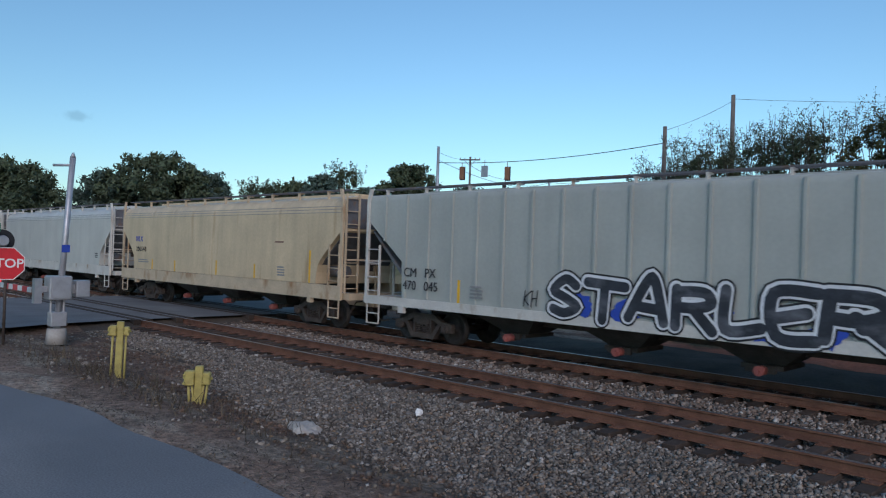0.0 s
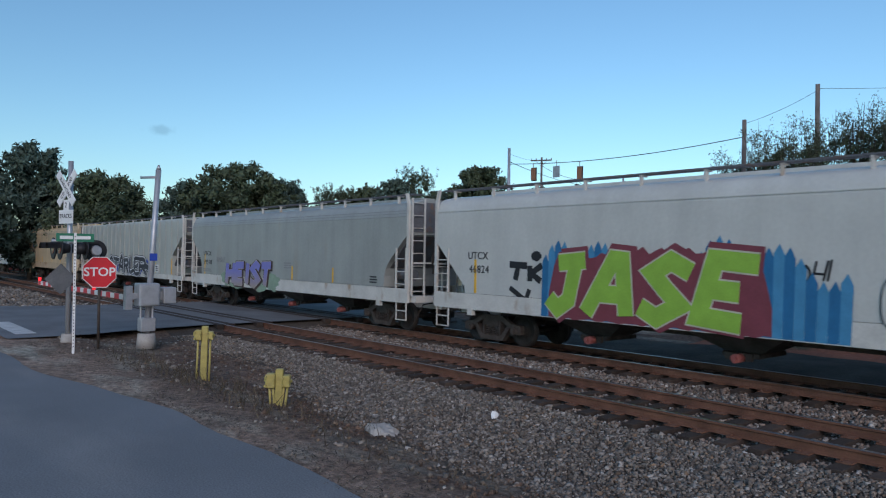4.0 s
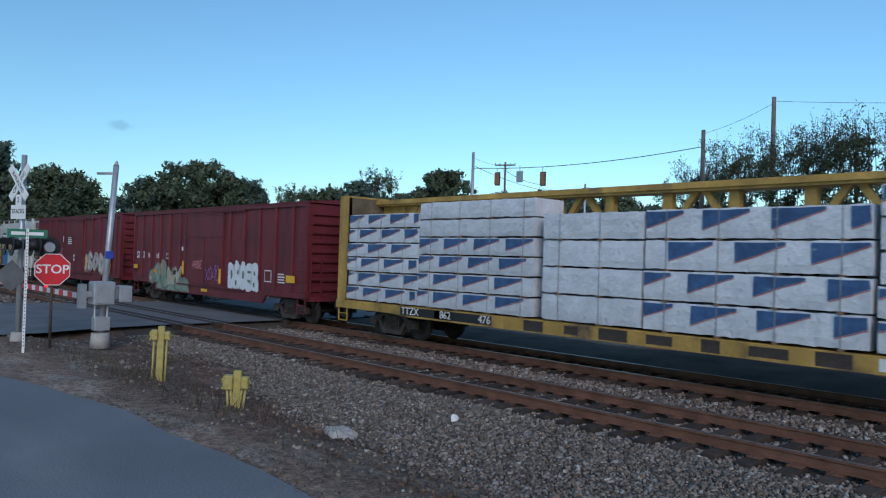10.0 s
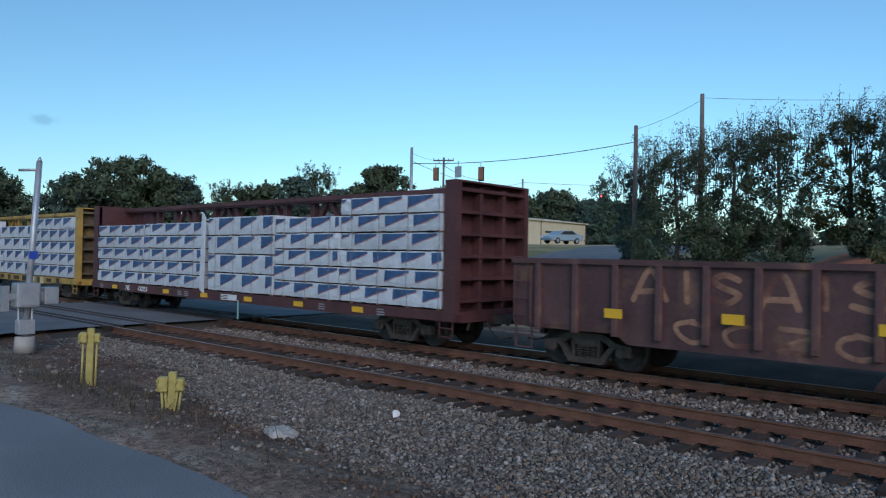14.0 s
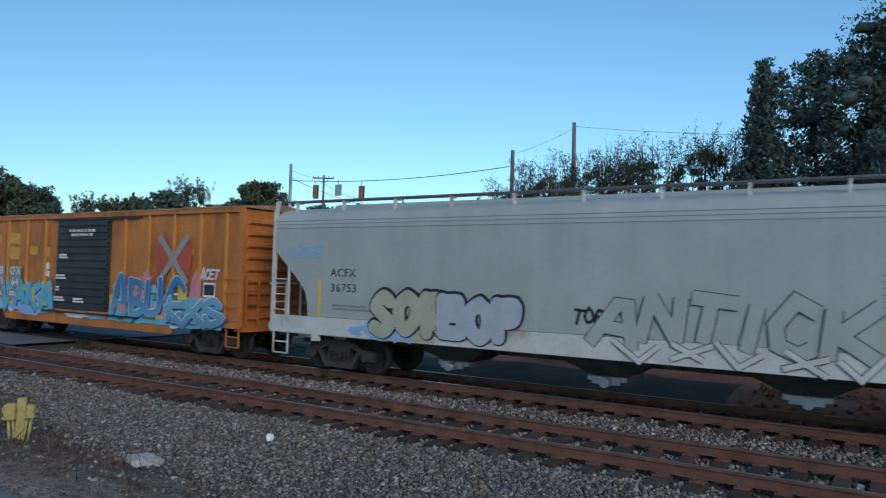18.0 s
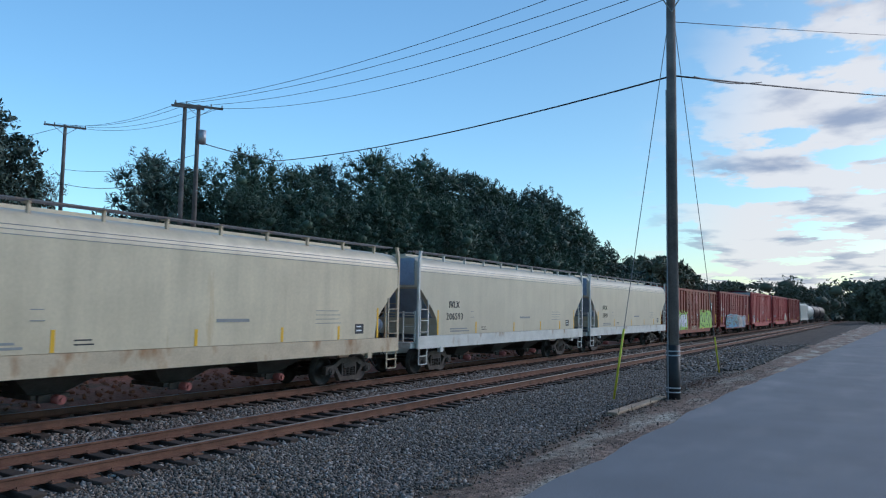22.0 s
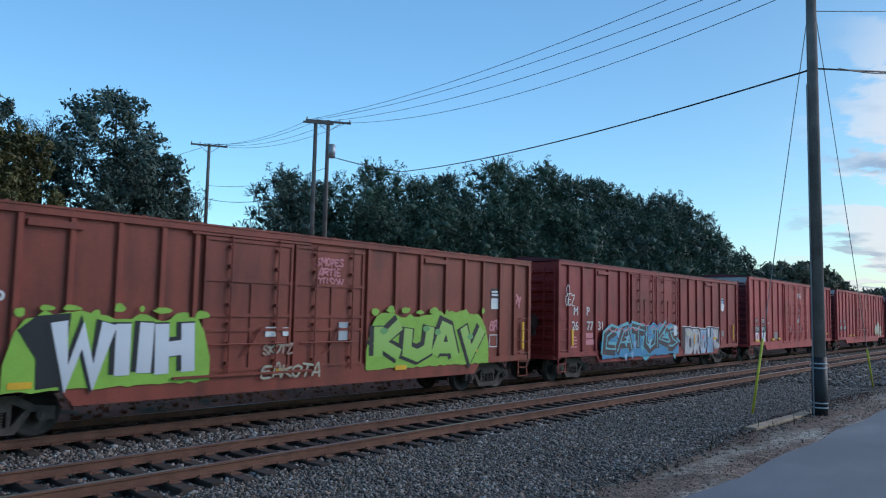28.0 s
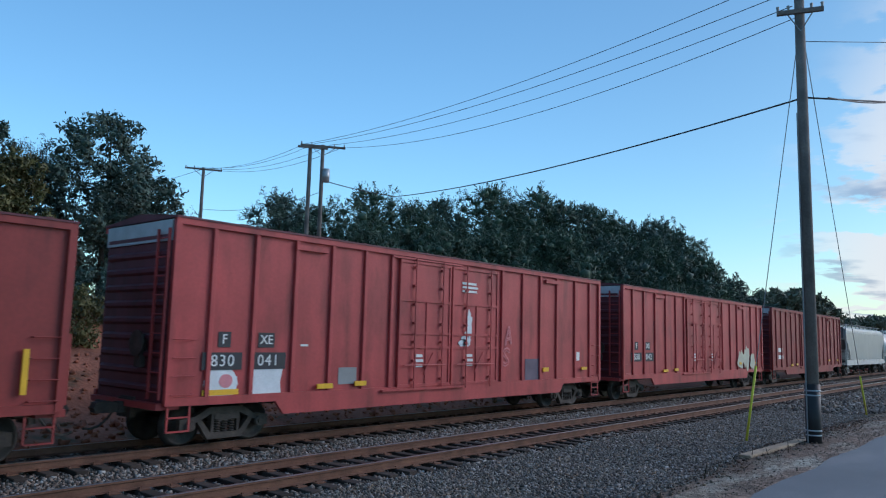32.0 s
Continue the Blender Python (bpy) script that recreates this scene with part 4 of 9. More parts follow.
burner(car, "R", 12.4 - h, 13.75 - h, 1.12, 2.18, [(M_SPRAY_BLACK, 0.095, 0, 0), (M_SPRAY_WHITE, 0.055, 0, 0), (M_NIGHT, 0.0, 0.015, -0.01)], y, w=0.12, wobble=0.06, seed=9, over=1.0)
for i, (x, z) in enumerate(((7.5, 1.45), (8.6, 1.4), (10.65, 1.4), (11.6, 1.3), (12.65, 1.3), (13.75, 1.75))):
    bm = bmesh.new()
    blob(bm, x - h, z, 0.3, 0.26, 60 + i, y + 0.002, y + 0.004, rough=0.3)
    part("sprayed_fleck", bm, M_SPRAY_COBALT, car)
for mat, w, dy in ((M_SPRAY_BLACK, 0.24, 0.0), (M_SPRAY_WHITE, 0.19, -0.005), (M_NIGHT, 0.15, -0.01)):
    vs, fs = [], []
    ribbon(vs, fs, [(13.2 - h, 1.5), (13.7 - h, 1.62), (14.15 - h, 1.5), (14.35 - h, 1.3)], w, y - 0.004 + dy, False)
    part("sprayed_sweep", raw("sprayed_sweep", vs, fs, mat), None, car)
tag(car, "KH", 6.1 - h, 1.55, 0.45, M_SPRAY_BLACK, None, y, fat=0.0, gap=0.8, wobble=0.2, seed=8)
patch(car, 15.46 - h, 1.54, 0.5, 0.42, M_MARK_WHITE, y)
bars(car, 15.46 - h, 1.64, 0.36, 3, M_MARK, y - 0.004, lh=0.08, gap=0.11)

car, h, y = covered_hopper(3.8, 21.4, "round", HOP_GREY, SILL_WHITE, "grey covered hopper car with lilac graffiti", outlets=3, end_tone=END_GREY, tapes=((1.62, 1.45, 2.4), (10.2, 1.45, 2.0), (13.2, 1.45, 2.0)))
write("UTCX", 1.9 - h, 2.42, 0.31, M_WORN_BLACK, car, y, gap=1.1)
write("59598", 1.95 - h, 2.0, 0.32, M_WORN_BLACK, car, y, gap=1.25)
bars(car, 2.0 - h, 1.68, 1.2, 2, M_STENCIL, y)
tag(car, "Romulus", 3.45 - h, 2.15, 0.3, M_STENCIL, None, y, fat=0.0, gap=0.75, wobble=0.15, seed=91)
M_MIST = paint("spray_pale_green", (0.24, 0.33, 0.24))
for i, (x, z, rx, rz) in enumerate(((4.1, 1.35, 0.5, 0.3), (8.6, 1.3, 0.6, 0.34), (7.6, 1.1, 0.7, 0.22), (5.2, 1.08, 0.7, 0.18))):
    bm = bmesh.new()
    blob(bm, x - h, z, rx, rz, i, y - 0.012, y - 0.009)
    part("sprayed_cloud", bm, M_MIST, car)
M_RIM_DARK = paint("spray_umber", (0.07, 0.045, 0.04))
burner(car, "HEIST", 4.1 - h, 8.5 - h, 1.0, 2.14, [(M_RIM_DARK, 0.06, 0.1, -0.03), (M_RIM_DARK, 0.05, 0.0, 0.0), (paint("spray_pale_edge", (0.5, 0.42, 0.4)), 0.016, 0, 0), (fade("spray_lilac_fade", (0.2, 0.2, 0.5), (0.36, 0.29, 0.24), 0.5, 1.5), 0.0, 0, 0)], y - 0.022, w=0.15, sharp=True, slant=0.18, wobble=0.03, seed=2, over=1.02)
bars(car, 9.9 - h, 2.1, 0.7, 3, M_STENCIL, y)
bars(car, 15.8 - h, 1.75, 0.5, 3, M_MARK, y)

car, h, y = covered_hopper(22.8, 40.9, "angle", HOP_WHITE, SILL_WHITE, "white covered hopper car with lime green graffiti on blue", outlets=3, end_tone=END_GREY, tapes=((1.75, 1.45, 2.4), (16.1, 1.45, 2.45), (11.1, 1.45, 2.0)))
write("UTCX", 1.85 - h, 2.5, 0.3, M_MARK, car, y)
write("46824", 1.9 - h, 2.12, 0.3, M_MARK, car, y, gap=1.1)
for k in range(36):
    x = 4.25 + k * 0.205
    top = 2.45 + 0.2 * math.sin(k * 0.9) + 0.3 * math.sin(k * 0.1 * math.pi)
    bm = bmesh.new()
    plate(bm, [(x - h, 1.0), (x + 0.2 - h, 1.0), (x + 0.24 - h, top - 0.1), (x + 0.14 - h, top + 0.12), (x + 0.03 - h, top - 0.06)], y - 0.012 - 0.0006 * (k % 2), y - 0.009)
    part("sprayed_stripe", bm, (M_SPRAY_BLUE, M_SPRAY_AZURE)[k % 2], car)
backing(car, 4.5 - h, 10.2 - h, 1.0, 2.62, M_SPRAY_MAROON, y - 0.014, 17, bump=0.12)
burner(car, "JASE", 4.45 - h, 9.95 - h, 1.02, 2.66, [(M_SPRAY_MAROON, 0.12, 0.09, 0.03), (M_SPRAY_CREAM, 0.035, 0, 0), (M_SPRAY_LIME, 0.0, 0, 0)], y - 0.02, w=0.2, sharp=True, slant=0.26, wobble=0.05, seed=3, over=1.0)
burner(car, "TK", 3.05 - h, 4.35 - h, 1.75, 2.35, [(M_SPRAY_BLACK, 0.0, 0, 0)], y, w=0.09, sharp=True, slant=0.1, wobble=0.1, seed=20, over=1.0)
burner(car, "V", 3.15 - h, 4.0 - h, 1.28, 1.72, [(M_SPRAY_BLACK, 0.0, 0, 0)], y, w=0.07, sharp=True, slant=-0.6, wobble=0.1, seed=21, over=1.0)
bm = bmesh.new()
blob(bm, 4.05 - h, 2.52, 0.17, 0.13, 24, y + 0.001, y + 0.003, rough=0.1)
part("sprayed_dot", bm, M_SPRAY_BLACK, car)
burner(car, "COSE", 12.1 - h, 14.8 - h, 1.32, 2.34, [(M_SPRAY_BLACK, 0.024, 0, 0), (HOP_WHITE, 0.0, 0, 0)], y - 0.022, w=0.13, wobble=0.12, seed=5, over=1.0)
burner(car, "UUVIU", 12.3 - h, 14.7 - h, 0.98, 1.5, [(M_SPRAY_BLACK, 0.018, 0, 0), (SILL_WHITE, 0.0, 0, 0)], y - 0.034, w=0.09, wobble=0.12, seed=7, over=0.95)
tag(car, "LOHI", 10.9 - h, 2.3, 0.42, M_SPRAY_BLACK, None, y, fat=0.01, gap=0.8, wobble=0.5, seed=11)
tag(car, "ECTR", 15.6 - h, 2.2, 0.4, M_SPRAY_PINK, None, y, fat=0.0, gap=0.9, wobble=0.2, seed=12)
patch(car, 15.35 - h, 1.62, 0.42, 0.34, M_MARK, y)
bars(car, 15.35 - h, 1.7, 0.3, 2, M_MARK_WHITE, y - 0.004, lh=0.05, gap=0.14)

car, h, y = covered_hopper(158.95, 176.8, "round", HOP_PALE, SILL_WHITE, "pale grey covered hopper car with gold and black graffiti", outlets=3, tank_end=True, end_tone=END_GREY, tapes=((1.65, 1.45, 2.4), (5.2, 1.45, 1.95), (16.2, 1.45, 2.45), (14.03, 1.45, 2.0)))
write("ACFX", 2.42 - h, 2.56, 0.29, M_WORN_BLACK, car, y, gap=1.15)
write("36753", 2.45 - h, 2.18, 0.29, M_WORN_BLACK, car, y, gap=1.2)
bars(car, 2.8 - h, 1.75, 1.4, 2, M_STENCIL, y)
backing(car, 3.35 - h, 5.2 - h, 0.99, 1.75, fade("spray_straw_fade", (0.4, 0.4, 0.3), (0.46, 0.42, 0.22), 0.5, 1.4), y - 0.018, 18, bump=0.05)
burner(car, "SOR", 3.35 - h, 5.5 - h, 1.05, 2.16, [(M_SPRAY_BLACK, 0.05, 0.02, 0.02), (paint("spray_straw", (0.42, 0.41, 0.29)), 0.0, 0, 0)], y - 0.022, w=0.17, wobble=0.1, seed=21, over=1.05)
burner(car, "BOP", 5.3 - h, 7.4 - h, 1.05, 2.14, [(M_SPRAY_BLACK, 0.045, 0.02, 0.02), (M_SPRAY_SILVER, 0.0, 0, 0)], y - 0.03, w=0.17, wobble=0.1, seed=27, over=1.05)
burner(car, "ANTICK", 9.0 - h, 14.0 - h, 1.2, 2.32, [(M_SPRAY_BLACK, 0.018, 0, 0), (HOP_PALE, 0.0, 0, 0)], y - 0.022, w=0.13, sharp=True, slant=0.15, wobble=0.12, seed=22, over=1.02)
burner(car, "VXVXV", 9.4 - h, 14.2 - h, 1.0, 1.42, [(M_SPRAY_BLACK, 0.014, 0, 0), (SILL_WHITE, 0.0, 0, 0)], y - 0.034, w=0.05, sharp=True, wobble=0.2, seed=26, over=0.9)
tag(car, "CUSHE", 1.1 - h, 3.1, 0.4, M_SPRAY_SKY, None, y, fat=0.02, gap=1.0, wobble=0.25, seed=23)
tag(car, "TOES", 9.0 - h, 1.8, 0.4, M_SPRAY_BLACK, None, y, gap=0.9, wobble=0.2, seed=24)
bm = bmesh.new()
for i, (x, z, rx, rz) in enumerate(((3.6, 1.2, 0.5, 0.2), (4.3, 1.25, 0.45, 0.28), (2.9, 1.15, 0.2, 0.12))):
    blob(bm, x - h, z, rx, rz, 30 + i, y - 0.022, y - 0.02)
part("sprayed_cloud", bm, M_SPRAY_SKY, car)
tag(car, "Z", 15.61 - h, 1.85, 1.1, HOP_PALE, paint("spray_bright_blue", (0.05, 0.2, 0.6)), y, fat=0.12, rim=0.05, seed=25)
bars(car, 14.5 - h, 2.75, 1.1, 6, M_STENCIL, y, lh=0.025, gap=0.11)
patch(car, 15.2 - h, 1.79, 0.34, 0.26, M_MARK, y - 0.01)

car, h, y = covered_hopper(178.05, 195.5, "round", HOP_PALE, SILL_WHITE, "clean pale grey covered hopper car with yellow reflector strips", outlets=3, tank_end=True, end_tone=END_GREY, tapes=((1.2, 1.45, 2.4), (4.06, 1.45, 1.95), (6.83, 1.45, 1.95), (9.49, 1.45, 1.95), (12.09, 1.45, 1.95), (15.75, 1.45, 2.45), (1.2, 3.95, 4.2)))
write("ACFX", 1.74 - h, 2.63, 0.42, M_MARK, car, y, gap=1.1)
write("99724", 1.78 - h, 2.12, 0.4, M_MARK, car, y, gap=1.15)
bars(car, 1.75 - h, 1.68, 0.4, 2, M_STENCIL, y, gap=0.14)
bars(car, 2.75 - h, 1.68, 0.6, 2, M_STENCIL, y, gap=0.14)
bars(car, 2.2 - h, 1.2, 1.6, 1, M_STENCIL, y - 0.02, lh=0.09)
bars(car, 5.9 - h, 1.18, 2.2, 2, M_STENCIL, y - 0.02, lh=0.03)
bars(car, 14.0 - h, 2.85, 2.0, 3, M_STENCIL, y, lh=0.03)
patch(car, 15.1 - h, 1.75, 0.42, 0.28, M_MARK, y)
for u in (3.7, 7.5, 13.4):
    bm = bmesh.new()
    blob(bm, u - h, 1.2, 0.07, 0.07, 1, y - 0.024, y - 0.02, rough=0.05)
    part("dot", bm, M_SPRAY_YELLOW, car)

HOP_IVORY = shade("hopper_ivory", (0.545, 0.475, 0.355), 0.36, var=0.06, scale=0.8, fine=12, bump=0.04, streak=0.08, stain=((0.42, 0.3, 0.17), 0.66, 0.82, 0.8, (2.0, 2.0, 0.3)))
bm_spec = ((196.9, 213.0, HOP_GREY, SILL_WHITE, "grey covered hopper car with rust stains and yellow reflector strips", "IVLX", "6209", True),
           (214.2, 230.3, HOP_CREAM, SILL_CREAM, "cream covered hopper car with rust streaks down its side", "IVLX", "206599", False),
           (231.6, 247.8, HOP_IVORY, SILL_WHITE, "cream white covered hopper car with a stained sill", "IVLX", "206593", False),
           (249.1, 265.3, HOP_IVORY, SILL_WHITE, "off-white covered hopper car, its side nearly clean", "IVLX", "5749", False))
for left, right, body, sill, label, mark, number, boxed in bm_spec:
    # ends in blue-grey: the skylight on them is put into the colour
    car, h, y = covered_hopper(left, right, "steep" if boxed else "round", body, sill, label, outlets=3, end_tone=shade("end_bluegrey", (0.27, 0.33, 0.42), 0.55, var=0.15, scale=2, fine=15),
                               tapes=((1.28, 1.45, 2.35), (4.2, 1.45, 1.9), (7.7, 1.45, 1.85), (10.6, 1.45, 1.85), (13.0, 1.45, 1.85), (14.95, 1.45, 2.4)))
    if boxed:
        patch(car, 2.15 - h, 2.55, 1.25, 0.34, M_MARK_WHITE, y + 0.001)
    write(mark, 2.45 - h if not boxed else 2.15 - h, 2.55, 0.36, M_MARK, car, y - 0.003, gap=1.1)
    write(number, 2.5 - h if not boxed else 2.1 - h, 2.1, 0.36, M_MARK if not boxed else M_WORN_BLACK, car, y, gap=1.2)
    bars(car, 3.9 - h, 2.3, 0.35, 2, M_STENCIL, y, lh=0.02, gap=0.22)
    bars(car, 3.0 - h, 1.65, 1.7, 2, M_STENCIL, y)
    bars(car, 9.0 - h, 2.05, 1.4, 1, M_STENCIL, y, lh=0.08)
    bars(car, 4.9 - h, 1.68, 0.5, 2, M_MARK, y, lh=0.03)
    patch(car, 14.0 - h, 1.75, 0.42, 0.3, M_MARK, y)
    bars(car, 14.0 - h, 1.82, 0.3, 2, M_MARK_WHITE, y - 0.004, lh=0.04, gap=0.12)
    bars(car, 12.6 - h, 2.3, 1.3, 4, M_STENCIL, y, lh=0.02, gap=0.12)

# ---- boxcars ----
def boxcar(left, right, paint_of, label, top=4.4, door=(5.0, 8.5), door_kind="plug", posts=(), sill_drop=0.62, tapes=(), roof=None, end_ribs=9, end_cap=None, door_paint=None, floor=0.97, post_paint=None, hatches=()):
    """Sides, doors, ribbed ends and a roof. door and posts: metres from the car's front end."""
    L = right - left
    h = L / 2
    car = thing("boxcar", label, "freight car", group="cars of the passing freight train")
    roof = roof or paint_of
    yf = -1.52
    part("body", boxes((-h + 0.06, h - 0.06, -1.52, 1.52, floor, top - 0.1)), paint_of, car)
    for s in (-1, 1):
        part("top_chord", boxes((-h, h, s * 1.55 - 0.05, s * 1.55 + 0.05, top - 0.2, top - 0.06)), paint_of, car)
        bm = bmesh.new()
        d0, d1 = 2.75, 3.0
        plate(bm, [(-h, floor - 0.03), (-h + d0, floor - 0.05), (-h + d1, sill_drop), (h - d1, sill_drop), (h - d0, floor - 0.05), (h, floor - 0.03), (h, floor + 0.14), (-h, floor + 0.14)], s * 1.54 - 0.04, s * 1.54 + 0.04)
        part("side_sill", bm, paint_of, car)
    bm = bmesh.new()
    along(bm, [(-1.62, top - 0.07), (-1.62, top - 0.03), (0, top + 0.12), (1.62, top - 0.03), (1.62, top - 0.07)], -h - 0.02, h + 0.02)
    part("roof", bm, roof, car)
    rib = mesh_of(made(along, [(-1.6, 0.0), (-1.6, 0.03), (0, 0.17), (1.6, 0.03), (1.6, 0.0)], -0.05, 0.05), "roof_rib", roof)
    k = 0
    while k * 1.25 + 0.4 < L:
        r = part("roof_rib", rib, None, car)
        r.location = (-h + 0.4 + k * 1.25, 0, top - 0.04)
        k += 1
    post = mesh_of(boxes((-0.055, 0.055, yf - 0.07, yf + 0.01, floor + 0.12, top - 0.2)), "side_post", post_paint or paint_of, 0.012)
    for u in posts:
        for s in (0, 180):
            p = part("side_post", post, None, car)
            p.matrix_basis = pose((u - h) * (1 if s == 0 else 1), 0, 0) if s == 0 else pose(u - h, 0, 0, 0, 0, 180)
    for u in (0.06, L - 0.06):
        part("corner_post", boxes((u - h - 0.07, u - h + 0.07, -1.6, -1.5, floor, top - 0.12)), paint_of, car)
    # doors
    d0, d1 = door[0] - h, door[1] - h
    dp = door_paint or paint_of
    z0, z1 = floor + 0.12, top - 0.28
    n = len(door) - 1
    for i in range(n):
        a, b = door[i] - h, door[i + 1] - h
        leaf = part("door", boxes((a + 0.03, b - 0.03, yf - 0.05, yf + 0.01, z0, z1)), dp, car)
        bm = bmesh.new()
        if door_kind == "corrugated":
            m = 13
            for k in range(m):
                z = z0 + 0.12 + (z1 - z0 - 0.24) * k / (m - 1)
                plate(bm, [(a + 0.1, z - 0.07), (b - 0.1, z - 0.07), (b - 0.16, z), (b - 0.1, z + 0.07), (a + 0.1, z + 0.07), (a + 0.16, z)], yf - 0.095, yf - 0.045)
            part("corrugation", bm, dp, leaf)
        else:
            for z in (z0 + 0.04, z0 + (z1 - z0) * 0.31, z0 + (z1 - z0) * 0.42, z0 + (z1 - z0) * 0.68, z1 - 0.05):
                box(bm, a + 0.03, b - 0.03, yf - 0.085, yf - 0.045, z - 0.035, z + 0.035)
            for x in (a + 0.07, b - 0.07, a + (b - a) * 0.52):
                box(bm, x - 0.03, x + 0.03, yf - 0.08, yf - 0.045, z0, z1 if x != a + (b - a) * 0.52 else z0 + (z1 - z0) * 0.68)
            part("door_frame", bm, dp, leaf)
            if door_kind == "plug":
                bm = bmesh.new()
                for x in (a + (b - a) * 0.28, a + (b - a) * 0.8):
                    bar(bm, (x, yf - 0.13, z0 - 0.1), (x, yf - 0.13, z1 + 0.05), 0.022, 6)
                    for k in range(7):
                        z = z0 + 0.2 + (z1 - z0 - 0.4) * k / 6
                        box(bm, x - 0.05, x + 0.05, yf - 0.14, yf - 0.05, z - 0.03, z + 0.03)
                bar(bm, (a + 0.2, yf - 0.14, z0 + 0.6), (b - 0.25, yf - 0.14, z0 + 0.6), 0.018, 6)
                bar(bm, (a + (b - a) * 0.45, yf - 0.13, z0 + 0.35), (a + (b - a) * 0.62, yf - 0.13, z0 + 0.95), 0.022, 6)
                part("locking_bar", bm, dp, leaf)
    part("door_track", boxes((d0 - 0.6, d1 + (d1 - d0) * (0.55 if n == 1 else 0.25), yf - 0.15, yf - 0.02, floor + 0.03, floor + 0.08)), dp, car)
    part("door_track", boxes((d0 - 0.3, d1 + (d1 - d0) * (0.5 if n == 1 else 0.2), yf - 0.1, yf - 0.02, top - 0.27, top - 0.22)), dp, car)
    for u in hatches:
        part("hatch_head", boxes((u - h - 0.5, u - h + 0.5, yf - 0.1, yf - 0.01, top - 0.42, top - 0.3)), paint_of, car)
    # ribbed ends
    for s in (-1, 1):
        for k in range(end_ribs):
            bm = bmesh.new()
            z = floor + 0.3 + (top - 0.75 - floor) * k / (end_ribs - 1)
            along_pts = [(-1.38, z - 0.1), (1.38, z - 0.1), (1.38, z + 0.1), (-1.38, z + 0.1)]
            x0, x1 = s * (h - 0.06), s * (h + 0.03)
            a = [bm.verts.new((x0, yy, zz)) for yy, zz in along_pts]
            b = [bm.verts.new((x1, yy * 0.97, z + (zz - z) * 0.35)) for yy, zz in along_pts]
            bm.faces.new(b)
            for i in range(4):
                bm.faces.new((a[i], a[(i + 1) % 4], b[(i + 1) % 4], b[i]))
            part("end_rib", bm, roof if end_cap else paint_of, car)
        # dark plate over the end wall; as on the ribs, the shadow side is coloured in
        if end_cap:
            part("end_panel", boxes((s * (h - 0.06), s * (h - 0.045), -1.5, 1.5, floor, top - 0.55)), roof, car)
            part("end_cap", boxes((s * (h - 0.02), s * (h + 0.02), -1.45, 1.45, top - 0.55, top - 0.1)), end_cap, car)
        part("end_sill", boxes((s * (h - 0.4), s * (h + 0.12), -1.45, 1.45, 0.86, floor + 0.02)), paint_of, car)
        x0, x1 = (-h + 0.1, -h + 0.6) if s < 0 else (h - 0.6, h - 0.1)
        for k in range(4):
            zz = floor + 0.2 + 0.38 * k
            bm = bmesh.new()
            bar(bm, (x0, yf - 0.1, zz), (x1, yf - 0.1, zz), 0.013, 6)
            bar(bm, (x0, yf - 0.1, zz), (x0, yf, zz), 0.013, 6)
            bar(bm, (x1, yf - 0.1, zz), (x1, yf, zz), 0.013, 6)
            part("grab_iron", bm, paint_of, car)
        ladder(car, -1.45, -1.0, s * (h + 0.08), floor + 0.1, top - 0.3 if s < 0 else floor + 1.4, paint_of, axis="y")
        stirrup(car, x0, x1, yf, 0.4, floor, paint_of)
    bm = bmesh.new()
    bar(bm, (-h - 0.16, -0.5, 2.2), (-h - 0.1, -0.5, 2.2), 0.28, 16)
    box(bm, -h - 0.1, -h + 0.02, -0.62, -0.38, 1.7, 2.4)
    part("brake_wheel", bm, M_STEEL_DARK, car)
    bm = bmesh.new()
    bar(bm, (-1.5, -0.6, 0.75), (-0.4, -0.6, 0.75), 0.2, 12)
    part("air_reservoir", bm, M_STEEL_DARK, car)
    part("brake_valve", boxes((0.3, 0.8, -0.8, -0.4, 0.6, 0.95)), M_STEEL_DARK, car)
    for u, z, w, hh in tapes:
        part("reflector", boxes((u - h - w / 2, u - h + w / 2, yf - 0.1, yf - 0.06, z - hh / 2, z + hh / 2)), M_TAPE, car)
    wheels = []
    running_gear(car, h, h - 1.75, wheels)
    TRAIN.append((car, (left + right) / 2, wheels))
    return car, h, yf - 0.012


def rusty(name, rgb, k=0.12):
    return shade(name, rgb, 0.55, var=k, scale=0.9, fine=14, bump=0.05, streak=0.16, stain=((rgb[0] * 0.55, rgb[1] * 0.6, rgb[2] * 0.6), 0.52, 0.74, 1.3, (1.4, 1.4, 0.4)))


BOX_MAROON, BOX_OXIDE, BOX_RED = rusty("boxcar_maroon", (0.14, 0.02, 0.027)), rusty("boxcar_oxide", (0.23, 0.046, 0.026)), rusty("boxcar_red", (0.41, 0.058, 0.055))
BOX_RED2, BOX_ORANGE = rusty("boxcar_rust_red", (0.255, 0.034, 0.029)), rusty("boxcar_orange", (0.5, 0.17, 0.032), 0.16)
# BOX_DARK: dark roofs, and ends whose shadow side is put into the colour
BOX_DARK, ROOF_PALE = rusty("boxcar_roof_shaded_end", (0.12, 0.03, 0.04)), shade("roof_zinc", (0.4, 0.42, 0.44), 0.5, metal=0.3, var=0.12)
DOOR_BLACK = shade("door_black", (0.03, 0.032, 0.036), 0.5, var=0.2, scale=1.5, fine=15, bump=0.05, streak=0.2)

